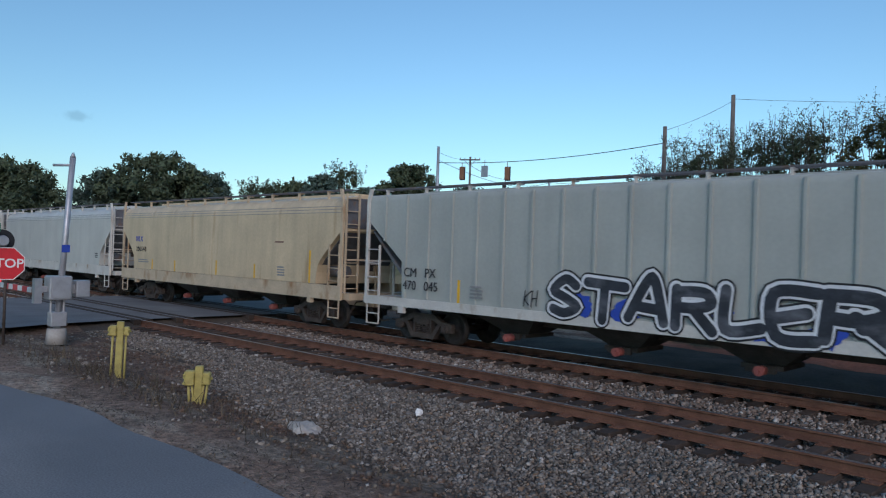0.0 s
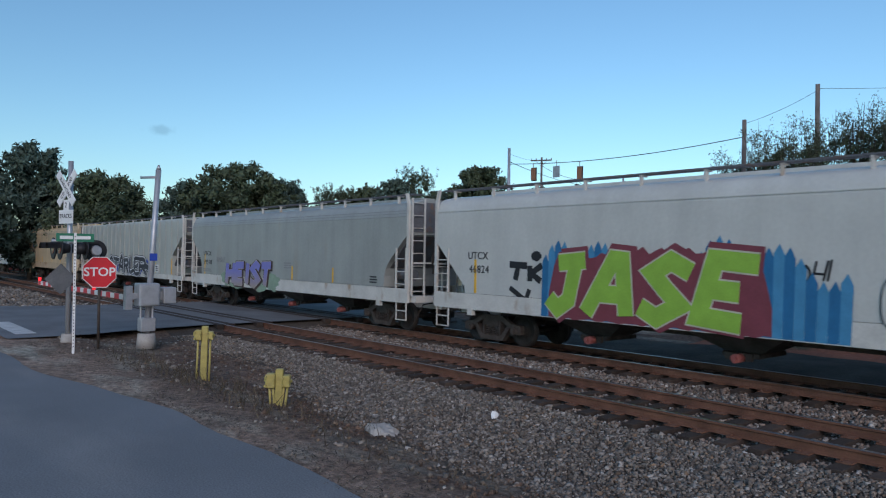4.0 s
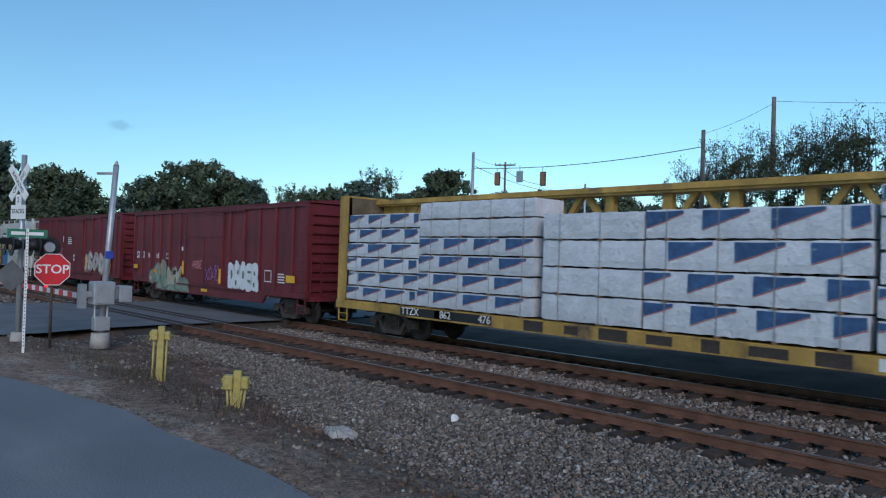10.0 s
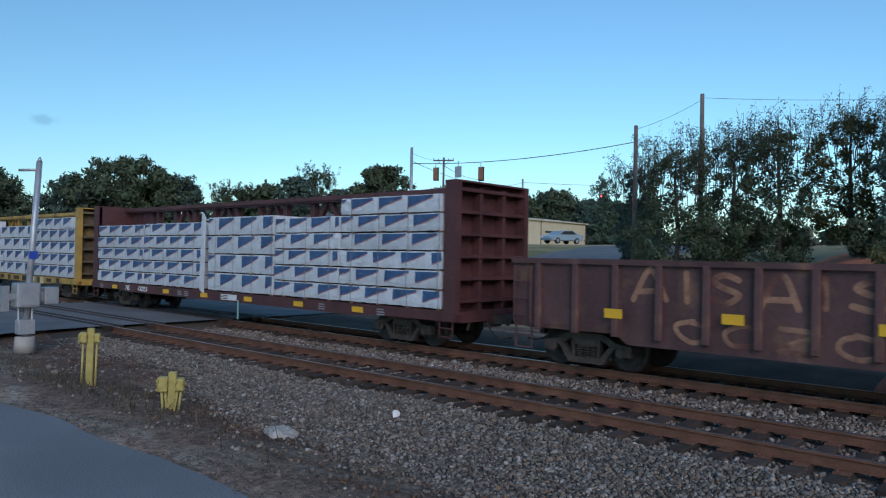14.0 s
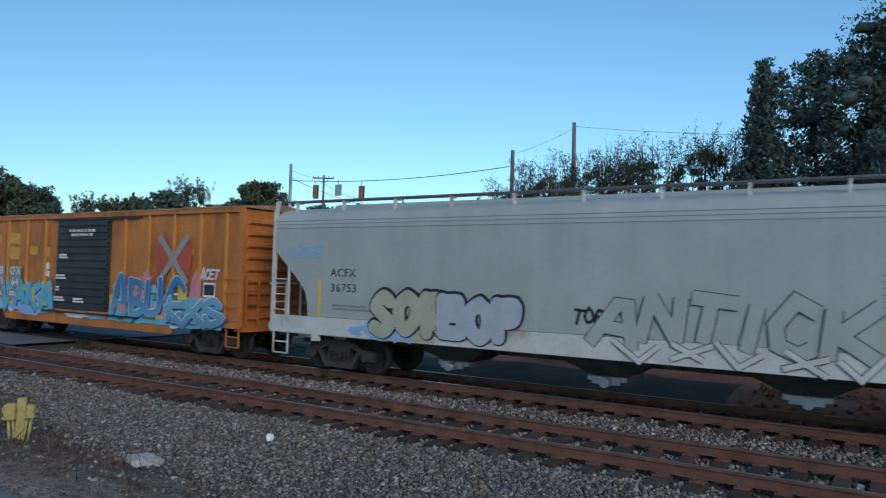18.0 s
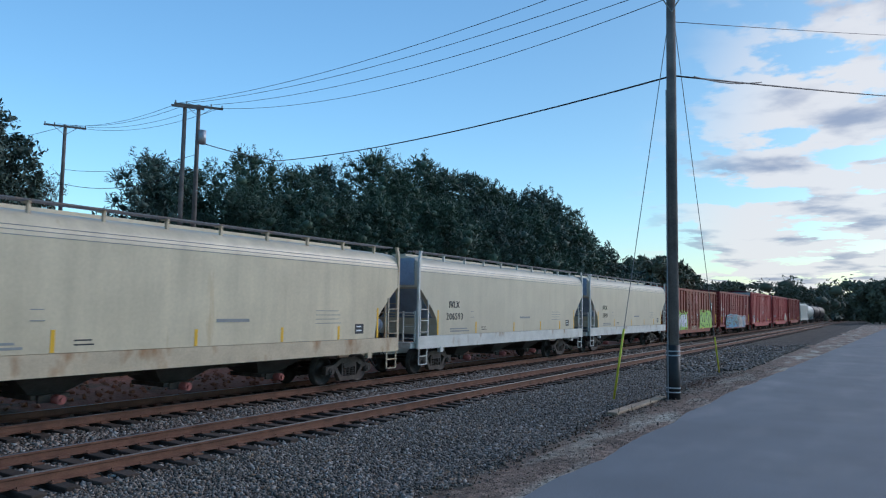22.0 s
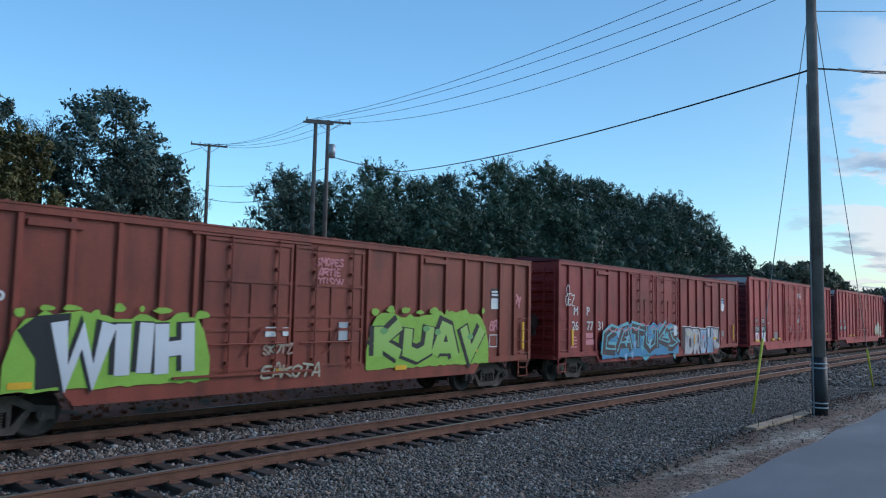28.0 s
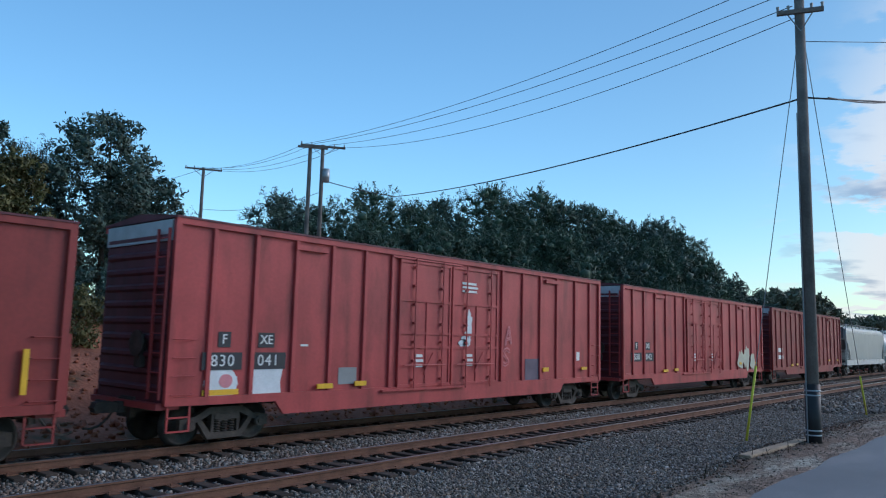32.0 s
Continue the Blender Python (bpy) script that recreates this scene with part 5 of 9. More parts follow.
car, h, y = boxcar(42.55, 58.0, BOX_MAROON, "dark maroon boxcar with white block graffiti on its side", top=4.42, door=(5.7, 9.35), door_kind="flat", posts=(1.3, 2.6, 3.9, 5.4, 9.6, 10.9, 12.2, 13.5, 14.7), tapes=((0.6, 1.75, 0.1, 1.1), (10.15, 1.65, 0.1, 0.65), (14.0, 1.7, 0.12, 1.05), (2.6, 1.45, 0.1, 0.5), (4.15, 1.55, 0.1, 0.65), (3.4, 1.25, 0.5, 0.1), (2.2, 1.15, 0.4, 0.1)))
for i, ch in enumerate("KCS"):
    write(ch, (0.95, 1.75, 2.6)[i] - h, 2.4, 0.85, M_MARK_PALE, car, y, gap=1.0)
write("17", 0.9 - h, 1.75, 0.4, M_MARK_PALE, car, y)
write("21", 1.75 - h, 1.75, 0.4, M_MARK_PALE, car, y)
write("08", 2.55 - h, 1.75, 0.4, M_MARK_PALE, car, y)
bars(car, 3.3 - h, 2.25, 0.4, 2, M_MARK_WHITE, y, lh=0.12, gap=0.16)
bars(car, 5.3 - h, 2.35, 0.35, 4, M_MARK_WHITE, y, lh=0.12, gap=0.15)
patch(car, 5.39 - h, 1.75, 0.62, 0.42, M_STENCIL, y)
bars(car, 6.9 - h, 3.1, 0.8, 4, M_MARK_WHITE, y - 0.05, lh=0.06, gap=0.12)
patch(car, 5.6 - h, 3.0, 0.1, 0.35, M_MARK_WHITE, y - 0.06)
bars(car, 7.9 - h, 2.0, 0.25, 2, M_MARK_WHITE, y - 0.09, lh=0.15, gap=0.22)
M_WORN_CREAM = shade("spray_worn_cream", (0.4, 0.36, 0.29), 0.6, var=0.25, scale=2.0, fine=12, bump=0.03, stain=((0.14, 0.035, 0.03), 0.5, 0.62, 2.2, (1, 1, 0.7)))
burner(car, "ISODE", 9.85 - h, 14.1 - h, 1.1, 2.2, [(M_WORN_CREAM, 0.05, 0, 0), (shade("spray_worn_grey", (0.46, 0.46, 0.46), 0.6, var=0.2, stain=((0.27, 0.17, 0.11), 0.5, 0.64, 1.8, (1, 1, 0.7))), -0.07, 0.02, 0.03)], y - 0.076, w=0.17, slant=0.08, wobble=0.14, seed=31, over=0.95)
patch(car, 11.9 - h, 1.75, 0.55, 0.42, M_MARK, y - 0.012)
bars(car, 2.3 - h, 1.15, 2.4, 2, M_SPRAY_PINK, y, lh=0.12, gap=0.18)

M_CLOUDY = shade("spray_cloudy_cream", (0.42, 0.38, 0.28), 0.6, var=0.25, scale=1.5, fine=12, stain=((0.24, 0.2, 0.15), 0.5, 0.65, 1.4, None))
M_CLOUDY_PINK = shade("spray_cloudy_pink", (0.4, 0.26, 0.2), 0.6, var=0.25, scale=1.5, fine=12, stain=((0.42, 0.38, 0.28), 0.45, 0.6, 1.8, None))
car, h, y = boxcar(59.9, 76.0, BOX_MAROON, "dark maroon boxcar with white and pink scrawls", top=4.42, door=(6.15, 9.8), door_kind="flat", posts=(1.1, 2.2, 3.3, 4.4, 5.5, 10.3, 11.5, 12.7, 13.9, 15.1), tapes=((0.4, 1.65, 0.4, 0.22), (6.0, 1.75, 0.1, 0.6), (9.6, 1.5, 0.12, 0.6), (8.2, 0.85, 0.5, 0.12), (15.1, 1.6, 0.55, 0.26)))
patch(car, 0.5 - h, 2.25, 0.32, 0.32, M_MARK_WHITE, y)
patch(car, 1.1 - h, 2.25, 0.42, 0.32, M_MARK_WHITE, y)
write("IA", 0.5 - h, 2.25, 0.3, M_MARK, car, y - 0.004)
write("NR", 1.1 - h, 2.25, 0.3, M_MARK, car, y - 0.004)
write("96", 1.95 - h, 2.22, 0.36, M_MARK_WHITE, car, y)
write("16", 2.95 - h, 2.22, 0.36, M_MARK_WHITE, car, y)
M_MINT = shade("spray_worn_mint", (0.2, 0.25, 0.19), 0.6, var=0.25, scale=2.0, fine=12, bump=0.03, stain=((0.3, 0.16, 0.1), 0.54, 0.68, 1.8, (1.4, 1.4, 0.5)))
backing(car, 2.25 - h, 4.5 - h, 0.98, 1.72, M_MINT, y - 0.0705, 40, bump=0.16)
backing(car, 4.3 - h, 6.0 - h, 0.96, 1.5, M_CLOUDY_PINK, y - 0.0745, 41, bump=0.12)
backing(car, 3.1 - h, 6.7 - h, 0.68, 1.1, M_MINT, y - 0.0725, 46, bump=0.05)
M_MINT_DEEP = shade("spray_mint_deep", (0.11, 0.16, 0.13), 0.6, var=0.3, scale=2.0, fine=12, stain=((0.33, 0.2, 0.15), 0.52, 0.7, 2.2, (1.2, 1.2, 0.6)))
for k, (x, z, rx, rz) in enumerate(((2.55, 1.22, 0.34, 0.3), (3.22, 1.42, 0.34, 0.46), (3.88, 1.5, 0.36, 0.54), (4.05, 1.05, 0.42, 0.3), (5.55, 1.05, 0.36, 0.34), (6.25, 1.0, 0.42, 0.28))):
    for j, (mat, grow) in enumerate(((M_MINT_DEEP, 0.05), (M_MINT, -0.03))):
        bm = bmesh.new()
        blob(bm, x - h, z, rx + grow, rz + grow, 250 + k, y - 0.0765 - 0.0006 * k - 0.003 * j, y - 0.074 - 0.003 * j, n=26, rough=0.07)
        part("sprayed_letter", bm, mat, car)
for k, (x, z, rx, rz) in enumerate(((3.0, 1.55, 0.1, 0.2), (3.62, 1.72, 0.07, 0.16), (2.4, 1.15, 0.16, 0.1))):
    bm = bmesh.new()
    blob(bm, x - h, z, rx, rz, 260 + k, y - 0.0855, y - 0.083, n=16, rough=0.2)
    part("sprayed_fleck", bm, M_CLOUDY_PINK, car)
patch(car, 2.95 - h, 1.5, 0.46, 0.15, paint("reflector_orange", (0.55, 0.22, 0.03), 0.45), y - 0.089, name="reflector")
patch(car, 5.15 - h, 1.5, 0.34, 0.2, M_MARK, y - 0.089)
patch(car, 4.15 - h, 2.24, 0.38, 0.24, M_MARK_WHITE, y)
patch(car, 4.15 - h, 2.24, 0.31, 0.18, BOX_MAROON, y - 0.004)
burner(car, "NY", 4.35 - h, 5.9 - h, 1.02, 1.8, [(M_CLOUDY, 0.0, 0, 0)], y - 0.082, w=0.13, wobble=0.16, seed=45, over=1.0)
tag(car, "PHONE", 7.47 - h, 1.92, 0.42, M_SPRAY_PINK, None, y - 0.08, fat=-0.01, gap=0.75, wobble=0.12, seed=41)
tag(car, "XDAG", 8.94 - h, 1.58, 0.7, paint("spray_purple", (0.36, 0.16, 0.4)), None, y - 0.08, fat=-0.01, gap=0.75, wobble=0.3, seed=42)
backing(car, 10.35 - h, 12.85 - h, 1.06, 2.0, M_SPRAY_SILVER, y - 0.07, 19, bump=0.1)
burner(car, "DAGER", 10.35 - h, 12.8 - h, 1.02, 2.12, [(M_SPRAY_WHITE, 0.0, 0, 0)], y - 0.074, w=0.15, wobble=0.05, seed=43, over=0.95)
for k, (x, z, w, hh) in enumerate(((10.66, 1.62, 0.16, 0.36), (11.05, 1.3, 0.14, 0.26), (11.2, 1.72, 0.12, 0.2), (11.62, 1.62, 0.16, 0.3), (12.1, 1.75, 0.26, 0.1), (12.1, 1.4, 0.26, 0.1), (12.52, 1.72, 0.14, 0.18), (12.5, 1.28, 0.12, 0.2))):
    bm = bmesh.new()
    blob(bm, x - h, z, w / 2, hh / 2, 130 + k, y - 0.084, y - 0.081, n=10, rough=0.2)
    part("letter_counter", bm, M_SPRAY_GREEN, car)
patch(car, 13.4 - h, 1.65, 0.5, 0.45, M_MARK_WHITE, y)
patch(car, 13.4 - h, 1.65, 0.42, 0.37, BOX_MAROON, y - 0.004)
bars(car, 14.4 - h, 1.75, 0.55, 4, M_MARK_WHITE, y, lh=0.05, gap=0.1)
patch(car, 5.9 - h, 2.6, 0.16, 0.18, M_MARK_WHITE, y - 0.07)

car, h, y = boxcar(142.3, 157.7, BOX_ORANGE, "orange boxcar with a black ribbed door and blue graffiti", top=4.4, door=(6.15, 9.25), door_kind="corrugated", posts=(1.55, 2.9, 4.2, 5.4, 10.0, 11.2, 12.4, 13.6, 14.7), roof=shade("roof_orange_worn", (0.33, 0.2, 0.1), 0.6, var=0.25), door_paint=DOOR_BLACK, tapes=((2.4, 1.1, 0.45, 0.12), (5.1, 1.2, 0.45, 0.12), (12.0, 1.1, 0.5, 0.12)), post_paint=rusty("boxcar_orange_bright", (0.48, 0.21, 0.036)))
M_FADED_YELLOW = paint("faded_yellow", (0.56, 0.33, 0.04))
for x, z, w, hh in ((1.9, 3.55, 0.9, 0.3), (3.2, 3.55, 0.9, 0.4), (1.7, 2.9, 0.6, 0.14), (3.3, 3.0, 0.7, 0.45), (4.6, 3.1, 0.5, 0.3), (5.5, 3.05, 0.3, 0.35), (1.4, 3.2, 0.16, 0.7), (12.9, 3.1, 0.8, 0.18)):
    patch(car, x - h, z, w, hh, M_FADED_YELLOW, y, tilt=4)
patch(car, 2.5 - h, 2.15, 0.75, 0.75, M_STENCIL, y - 0.09)
patch(car, 3.6 - h, 2.15, 0.8, 0.75, M_STENCIL, y - 0.09)
write("RB", 2.5 - h, 2.35, 0.42, M_MARK_WHITE, car, y - 0.094, gap=1.2)
write("OX", 3.6 - h, 2.35, 0.42, M_MARK_WHITE, car, y - 0.094, gap=1.3)
write("371", 2.5 - h, 1.95, 0.4, M_MARK_WHITE, car, y - 0.094)
write("64", 3.6 - h, 1.95, 0.4, M_MARK_WHITE, car, y - 0.094, gap=1.3)
patch(car, 2.55 - h, 1.5, 0.62, 0.36, M_STENCIL, y - 0.09)
patch(car, 3.5 - h, 1.5, 0.66, 0.34, M_STENCIL, y - 0.09)
bars(car, 2.55 - h, 1.58, 0.5, 2, M_MARK_WHITE, y - 0.094)
bars(car, 3.5 - h, 1.58, 0.5, 2, M_MARK_WHITE, y - 0.094)
patch(car, 5.5 - h, 2.55, 0.36, 0.24, M_MARK_WHITE, y, tilt=-8)
patch(car, 5.55 - h, 2.3, 0.3, 0.2, M_MARK_WHITE, y, tilt=12)
write("CLOSE AND LOCK DOORS", 7.7 - h, 3.76, 0.125, M_MARK_WHITE, car, y - 0.092)
write("BEFORE MOVING CAR", 7.7 - h, 3.62, 0.125, M_MARK_WHITE, car, y - 0.092)
for x, z, w in ((6.7, 2.95, 0.6), (6.6, 2.25, 0.7), (6.55, 1.5, 0.75), (7.7, 1.48, 0.7), (6.4, 1.85, 0.25)):
    bars(car, x - h, z, w, 2, M_MARK_WHITE, y - 0.09, lh=0.06, gap=0.09)
for i, (x, z, rx, rz) in enumerate(((2.7, 1.2, 0.5, 0.2), (3.4, 1.25, 0.5, 0.3), (4.4, 1.45, 0.5, 0.45), (5.6, 1.6, 0.45, 0.4), (4.7, 0.98, 0.9, 0.16), (7.6, 0.95, 0.7, 0.1), (8.6, 0.95, 0.5, 0.09), (9.9, 1.5, 0.5, 0.55), (11.6, 1.5, 0.55, 0.6), (12.6, 1.35, 0.5, 0.45), (13.6, 1.25, 0.6, 0.4), (14.3, 1.2, 0.4, 0.3), (10.6, 1.0, 0.8, 0.12))):
    bm = bmesh.new()
    blob(bm, x - h, z, rx, rz, 50 + i, y - 0.078, y - 0.075, rough=0.3)
    part("sprayed_cloud", bm, (M_SPRAY_SKY, M_SPRAY_WHITE, M_SPRAY_SKY, M_SPRAY_YELLOW)[i % 4], car)
backing(car, 2.5 - h, 6.1 - h, 0.99, 1.95, M_SPRAY_SKY, y - 0.0795, 23, bump=0.1)
burner(car, "VAKA", 2.6 - h, 6.15 - h, 1.02, 2.08, [(M_SPRAY_NAVY, 0.05, 0.03, -0.02), (M_SPRAY_CYAN, 0.0, 0, 0)], y - 0.083, w=0.14, sharp=True, slant=0.1, wobble=0.14, seed=51, over=1.0)
for k, (x, z, w, hh) in enumerate(((4.35, 1.75, 0.3, 0.2), (4.9, 1.55, 0.16, 0.5), (5.6, 1.25, 0.3, 0.14), (3.4, 1.2, 0.3, 0.12), (5.9, 1.8, 0.36, 0.1))):
    patch(car, x - h, z, w, hh, (M_SPRAY_STRAW, M_SPRAY_YELLOW)[k % 2], y - 0.096, name="sprayed_fleck", tilt=12 * (-1) ** k)
backing(car, 9.35 - h, 14.7 - h, 0.86, 1.75, M_SPRAY_CYAN, y - 0.0795, 29, bump=0.12)
for k in range(46):
    g2 = random.Random(300 + k)
    x, z, w = 9.7 + g2.uniform(0, 4.7), g2.uniform(0.95, 2.0), g2.uniform(0.25, 0.6)
    z = min(z, 2.15 - 0.16 * max(0.0, x - 11.0))
    patch(car, x - h, z, w, g2.uniform(0.05, 0.11), (M_SPRAY_OLIVE, M_SPRAY_GREEN, M_SPRAY_SKY, M_SPRAY_STRAW)[k % 4], y - 0.0825 - 0.00005 * k, name="sprayed_stripe")
M_BLUE_FADE = fade("spray_blue_fade", (0.06, 0.18, 0.34), (0.2, 0.42, 0.5), 0.7, 1.5)
burner(car, "ABUC", 9.4 - h, 13.0 - h, 0.98, 2.3, [(M_SPRAY_NAVY, 0.03, 0.03, -0.02), (M_SPRAY_WHITE, 0.014, -0.012, 0.012), (M_BLUE_FADE, 0.0, 0, 0)], y - 0.086, w=0.115, wobble=0.2, seed=52, over=1.05)
burner(car, "KXS", 12.2 - h, 14.75 - h, 0.92, 1.72, [(M_SPRAY_NAVY, 0.03, 0.02, -0.02), (M_SPRAY_WHITE, 0.014, -0.012, 0.012), (fade("spray_slate_fade", (0.18, 0.36, 0.46), (0.13, 0.2, 0.32), 0.5, 1.2), 0.0, 0, 0)], y - 0.1, w=0.1, wobble=0.22, seed=53, over=1.1)
for i, (x, z, w, hh) in enumerate(((10.05, 1.32, 0.4, 0.2), (10.75, 1.85, 0.16, 0.34), (11.1, 1.75, 0.14, 0.28), (12.15, 1.2, 0.2, 0.16))):
    patch(car, x - h, z, w, hh, M_SPRAY_PINK, y - 0.103, name="sprayed_fleck", tilt=9)
M_EMBLEM_RED = paint("emblem_red", (0.46, 0.085, 0.04))
M_EMBLEM_GREY = paint("emblem_grey", (0.3, 0.29, 0.26))
for a in (46, -46):
    patch(car, 12.46 - h, 2.85, 1.95, 0.2, M_EMBLEM_GREY, y - 0.078 + a * 0.00003, name="emblem_bar", tilt=a)
for s in (-1, 1):
    bm = bmesh.new()
    plate(bm, [(12.46 + s * 0.14 - h, 2.85), (12.46 + s * 0.75 - h, 3.42), (12.46 + s * 0.82 - h, 2.85), (12.46 + s * 0.75 - h, 2.3)], y - 0.0755, y - 0.0735)
    part("emblem_wedge", bm, M_EMBLEM_RED, car)
patch(car, 12.98 - h, 1.84, 0.4, 0.4, M_SPRAY_YELLOW, y - 0.096)
bm = bmesh.new()
blob(bm, 13.5 - h, 1.8, 0.25, 0.7, 61, y - 0.07, y - 0.067)
blob(bm, 11.2 - h, 2.0, 0.3, 0.5, 62, y - 0.07, y - 0.067)
part("sprayed_cloud", bm, M_SPRAY_PINK, car)
patch(car, 14.05 - h, 1.98, 0.5, 0.42, M_MARK_WHITE, y - 0.02)
patch(car, 14.05 - h, 1.98, 0.42, 0.3, M_MARK, y - 0.024)
patch(car, 14.05 - h, 1.5, 0.55, 0.42, M_SPRAY_YELLOW, y - 0.02)
tag(car, "ACET", 14.05 - h, 2.42, 0.4, M_SPRAY_WHITE, None, y - 0.02, gap=0.8, seed=55)

car, h, y = boxcar(266.8, 284.7, BOX_OXIDE, "rust brown boxcar with bright green and white graffiti", top=4.3, door=(5.5, 7.9, 10.2), posts=(1.0, 1.9, 2.8, 3.7, 4.6, 5.35, 10.35, 11.4, 12.4, 13.5, 14.4, 15.3, 16.2, 17.0), tapes=((2.05, 1.05, 0.4, 0.12), (5.2, 1.65, 0.1, 0.6), (7.6, 1.05, 0.4, 0.12), (11.6, 0.95, 0.45, 0.12), (14.8, 1.35, 0.35, 0.12), (17.45, 1.75, 0.1, 0.9)), sill_drop=0.62, roof=BOX_OXIDE, hatches=(2.5, 13.0))
write("U", 0.98 - h, 2.52, 0.5, M_MARK_WHITE, car, y)
write("P", 1.62 - h, 2.52, 0.5, M_MARK_WHITE, car, y)
bars(car, 0.75 - h, 2.02, 0.5, 1, M_MARK_WHITE, y, lh=0.3)
bars(car, 1.45 - h, 2.02, 0.6, 1, M_MARK_WHITE, y, lh=0.3, seed=5)
bars(car, 1.1 - h, 1.6, 1.1, 3, M_SPRAY_PINK, y, lh=0.08, gap=0.16)
for u0, u1, z0, z1, sd2 in ((1.75, 5.75, 0.92, 2.32, 70), (10.3, 15.55, 0.94, 2.42, 73)):
    backing(car, u0 - h, u1 - h, z0, z1, M_SPRAY_LIME, y - 0.076, sd2, bump=0.1)
    for k in range(9):
        g2 = random.Random(sd2 * 10 + k)
        bm = bmesh.new()
        blob(bm, u0 + (u1 - u0) * (k + 0.5) / 9 - h, z1 + g2.uniform(-0.02, 0.14), g2.uniform(0.06, 0.2), g2.uniform(0.05, 0.1), sd2 * 20 + k, y - 0.0785, y - 0.077, n=14, rough=0.2)
        part("sprayed_fleck", bm, M_SPRAY_LIME, car)
bm = bmesh.new()
plate(bm, [(1.95 - h, 2.02), (2.25 - h, 2.27), (2.85 - h, 2.33), (2.75 - h, 1.0), (2.3 - h, 0.96), (2.28 - h, 1.5)], y - 0.0805, y - 0.079)
part("sprayed_shadow", bm, M_SPRAY_BLACK, car)
burner(car, "WIIH", 2.55 - h, 5.35 - h, 1.0, 2.3, [(M_SPRAY_BLACK, 0.055, -0.05, 0.03), (fade("spray_white_fade", (0.66, 0.67, 0.7), (0.52, 0.53, 0.55), 0.7, 1.5), 0.0, 0, 0)], y - 0.086, w=0.15, sharp=True, wobble=0.03, seed=71, over=1.06)
burner(car, "KUAV", 10.5 - h, 15.25 - h, 1.06, 2.2, [(M_SPRAY_BLACK, 0.11, -0.05, 0.03), (fade("spray_lime_fade", (0.34, 0.52, 0.12), (0.26, 0.48, 0.06), 0.6, 1.5), 0.0, 0, 0)], y - 0.084, w=0.17, sharp=True, slant=0.05, wobble=0.08, seed=72, over=1.08)
for k, (x, z) in enumerate(((10.9, 1.95), (12.6, 2.0), (13.1, 1.9), (14.6, 1.75))):
    bm = bmesh.new()
    blob(bm, x - h, z, 0.14, 0.09, 170 + k, y - 0.098, y - 0.096, n=12, rough=0.15)
    part("sprayed_fleck", bm, M_SPRAY_FERN, car)
tag(car, "EAKOTA", 7.9 - h, 1.05, 0.36, M_CLOUDY, None, y - 0.13, fat=0.02, gap=1.3, wobble=0.3, seed=73)
tag(car, "SKOTZ", 7.5 - h, 1.55, 0.3, M_CLOUDY_PINK, None, y - 0.08, fat=0.02, gap=0.9, wobble=0.3, seed=76)
for k, w in enumerate(("SMOPES", "ARTIE", "OTISON")):
    tag(car, w, 9.0 - h, 3.65 - 0.24 * k, 0.26, M_SPRAY_PINK, None, y - 0.06, gap=0.9, wobble=0.2, seed=74 + k)
patch(car, 7.3 - h, 1.95, 0.3, 0.22, M_MARK_WHITE, y - 0.06)
patch(car, 7.75 - h, 1.95, 0.22, 0.2, M_MARK_WHITE, y - 0.06)
patch(car, 9.5 - h, 1.95, 0.3, 0.45, M_SPRAY_SILVER, y - 0.06)
patch(car, 15.99 - h, 3.12, 0.5, 0.28, M_MARK, y)
patch(car, 15.99 - h, 2.78, 0.46, 0.34, M_MARK_WHITE, y)
bars(car, 15.99 - h, 3.16, 0.42, 2, M_MARK_WHITE, y - 0.004, lh=0.06, gap=0.1)
patch(car, 15.9 - h, 1.6, 0.42, 0.4, M_MARK_WHITE, y)
patch(car, 15.9 - h, 1.6, 0.36, 0.34, BOX_OXIDE, y - 0.004)
tag(car, "GR", 15.9 - h, 2.1, 0.42, M_SPRAY_PINK, None, y, gap=0.9, wobble=0.2, seed=79)
tag(car, "OY", 17.2 - h, 2.9, 0.5, M_SPRAY_PINK, None, y - 0.01, gap=0.7, wobble=0.4, seed=80)

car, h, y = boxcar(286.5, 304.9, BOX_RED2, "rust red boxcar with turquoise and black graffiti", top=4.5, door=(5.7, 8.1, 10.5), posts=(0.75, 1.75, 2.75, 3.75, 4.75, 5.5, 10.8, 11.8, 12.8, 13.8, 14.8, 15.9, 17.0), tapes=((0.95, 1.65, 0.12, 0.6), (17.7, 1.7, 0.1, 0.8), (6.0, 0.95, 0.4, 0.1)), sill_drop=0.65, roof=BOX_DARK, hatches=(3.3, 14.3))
write("M", 1.3 - h, 2.6, 0.46, M_MARK_WHITE, car, y)
write("P", 2.2 - h, 2.6, 0.46, M_MARK_WHITE, car, y)
write("26", 1.25 - h, 2.05, 0.48, M_MARK_WHITE, car, y)
write("77", 2.35 - h, 2.05, 0.48, M_MARK_WHITE, car, y)
write("31", 3.2 - h, 2.05, 0.48, M_MARK_WHITE, car, y)
bars(car, 1.2 - h, 1.65, 0.5, 4, M_SPRAY_PINK, y, lh=0.05, gap=0.12)
bars(car, 2.4 - h, 1.7, 0.7, 2, M_SPRAY_PINK, y, lh=0.2, gap=0.25)
tag(car, "OEZ", 0.75 - h, 3.0, 0.5, M_MARK_WHITE, None, y - 0.08, fat=-0.012, gap=0.7, wobble=0.2, seed=81)
tag(car, "O", 0.6 - h, 3.4, 0.42, M_MARK_WHITE, None, y - 0.08, fat=-0.012, seed=84)
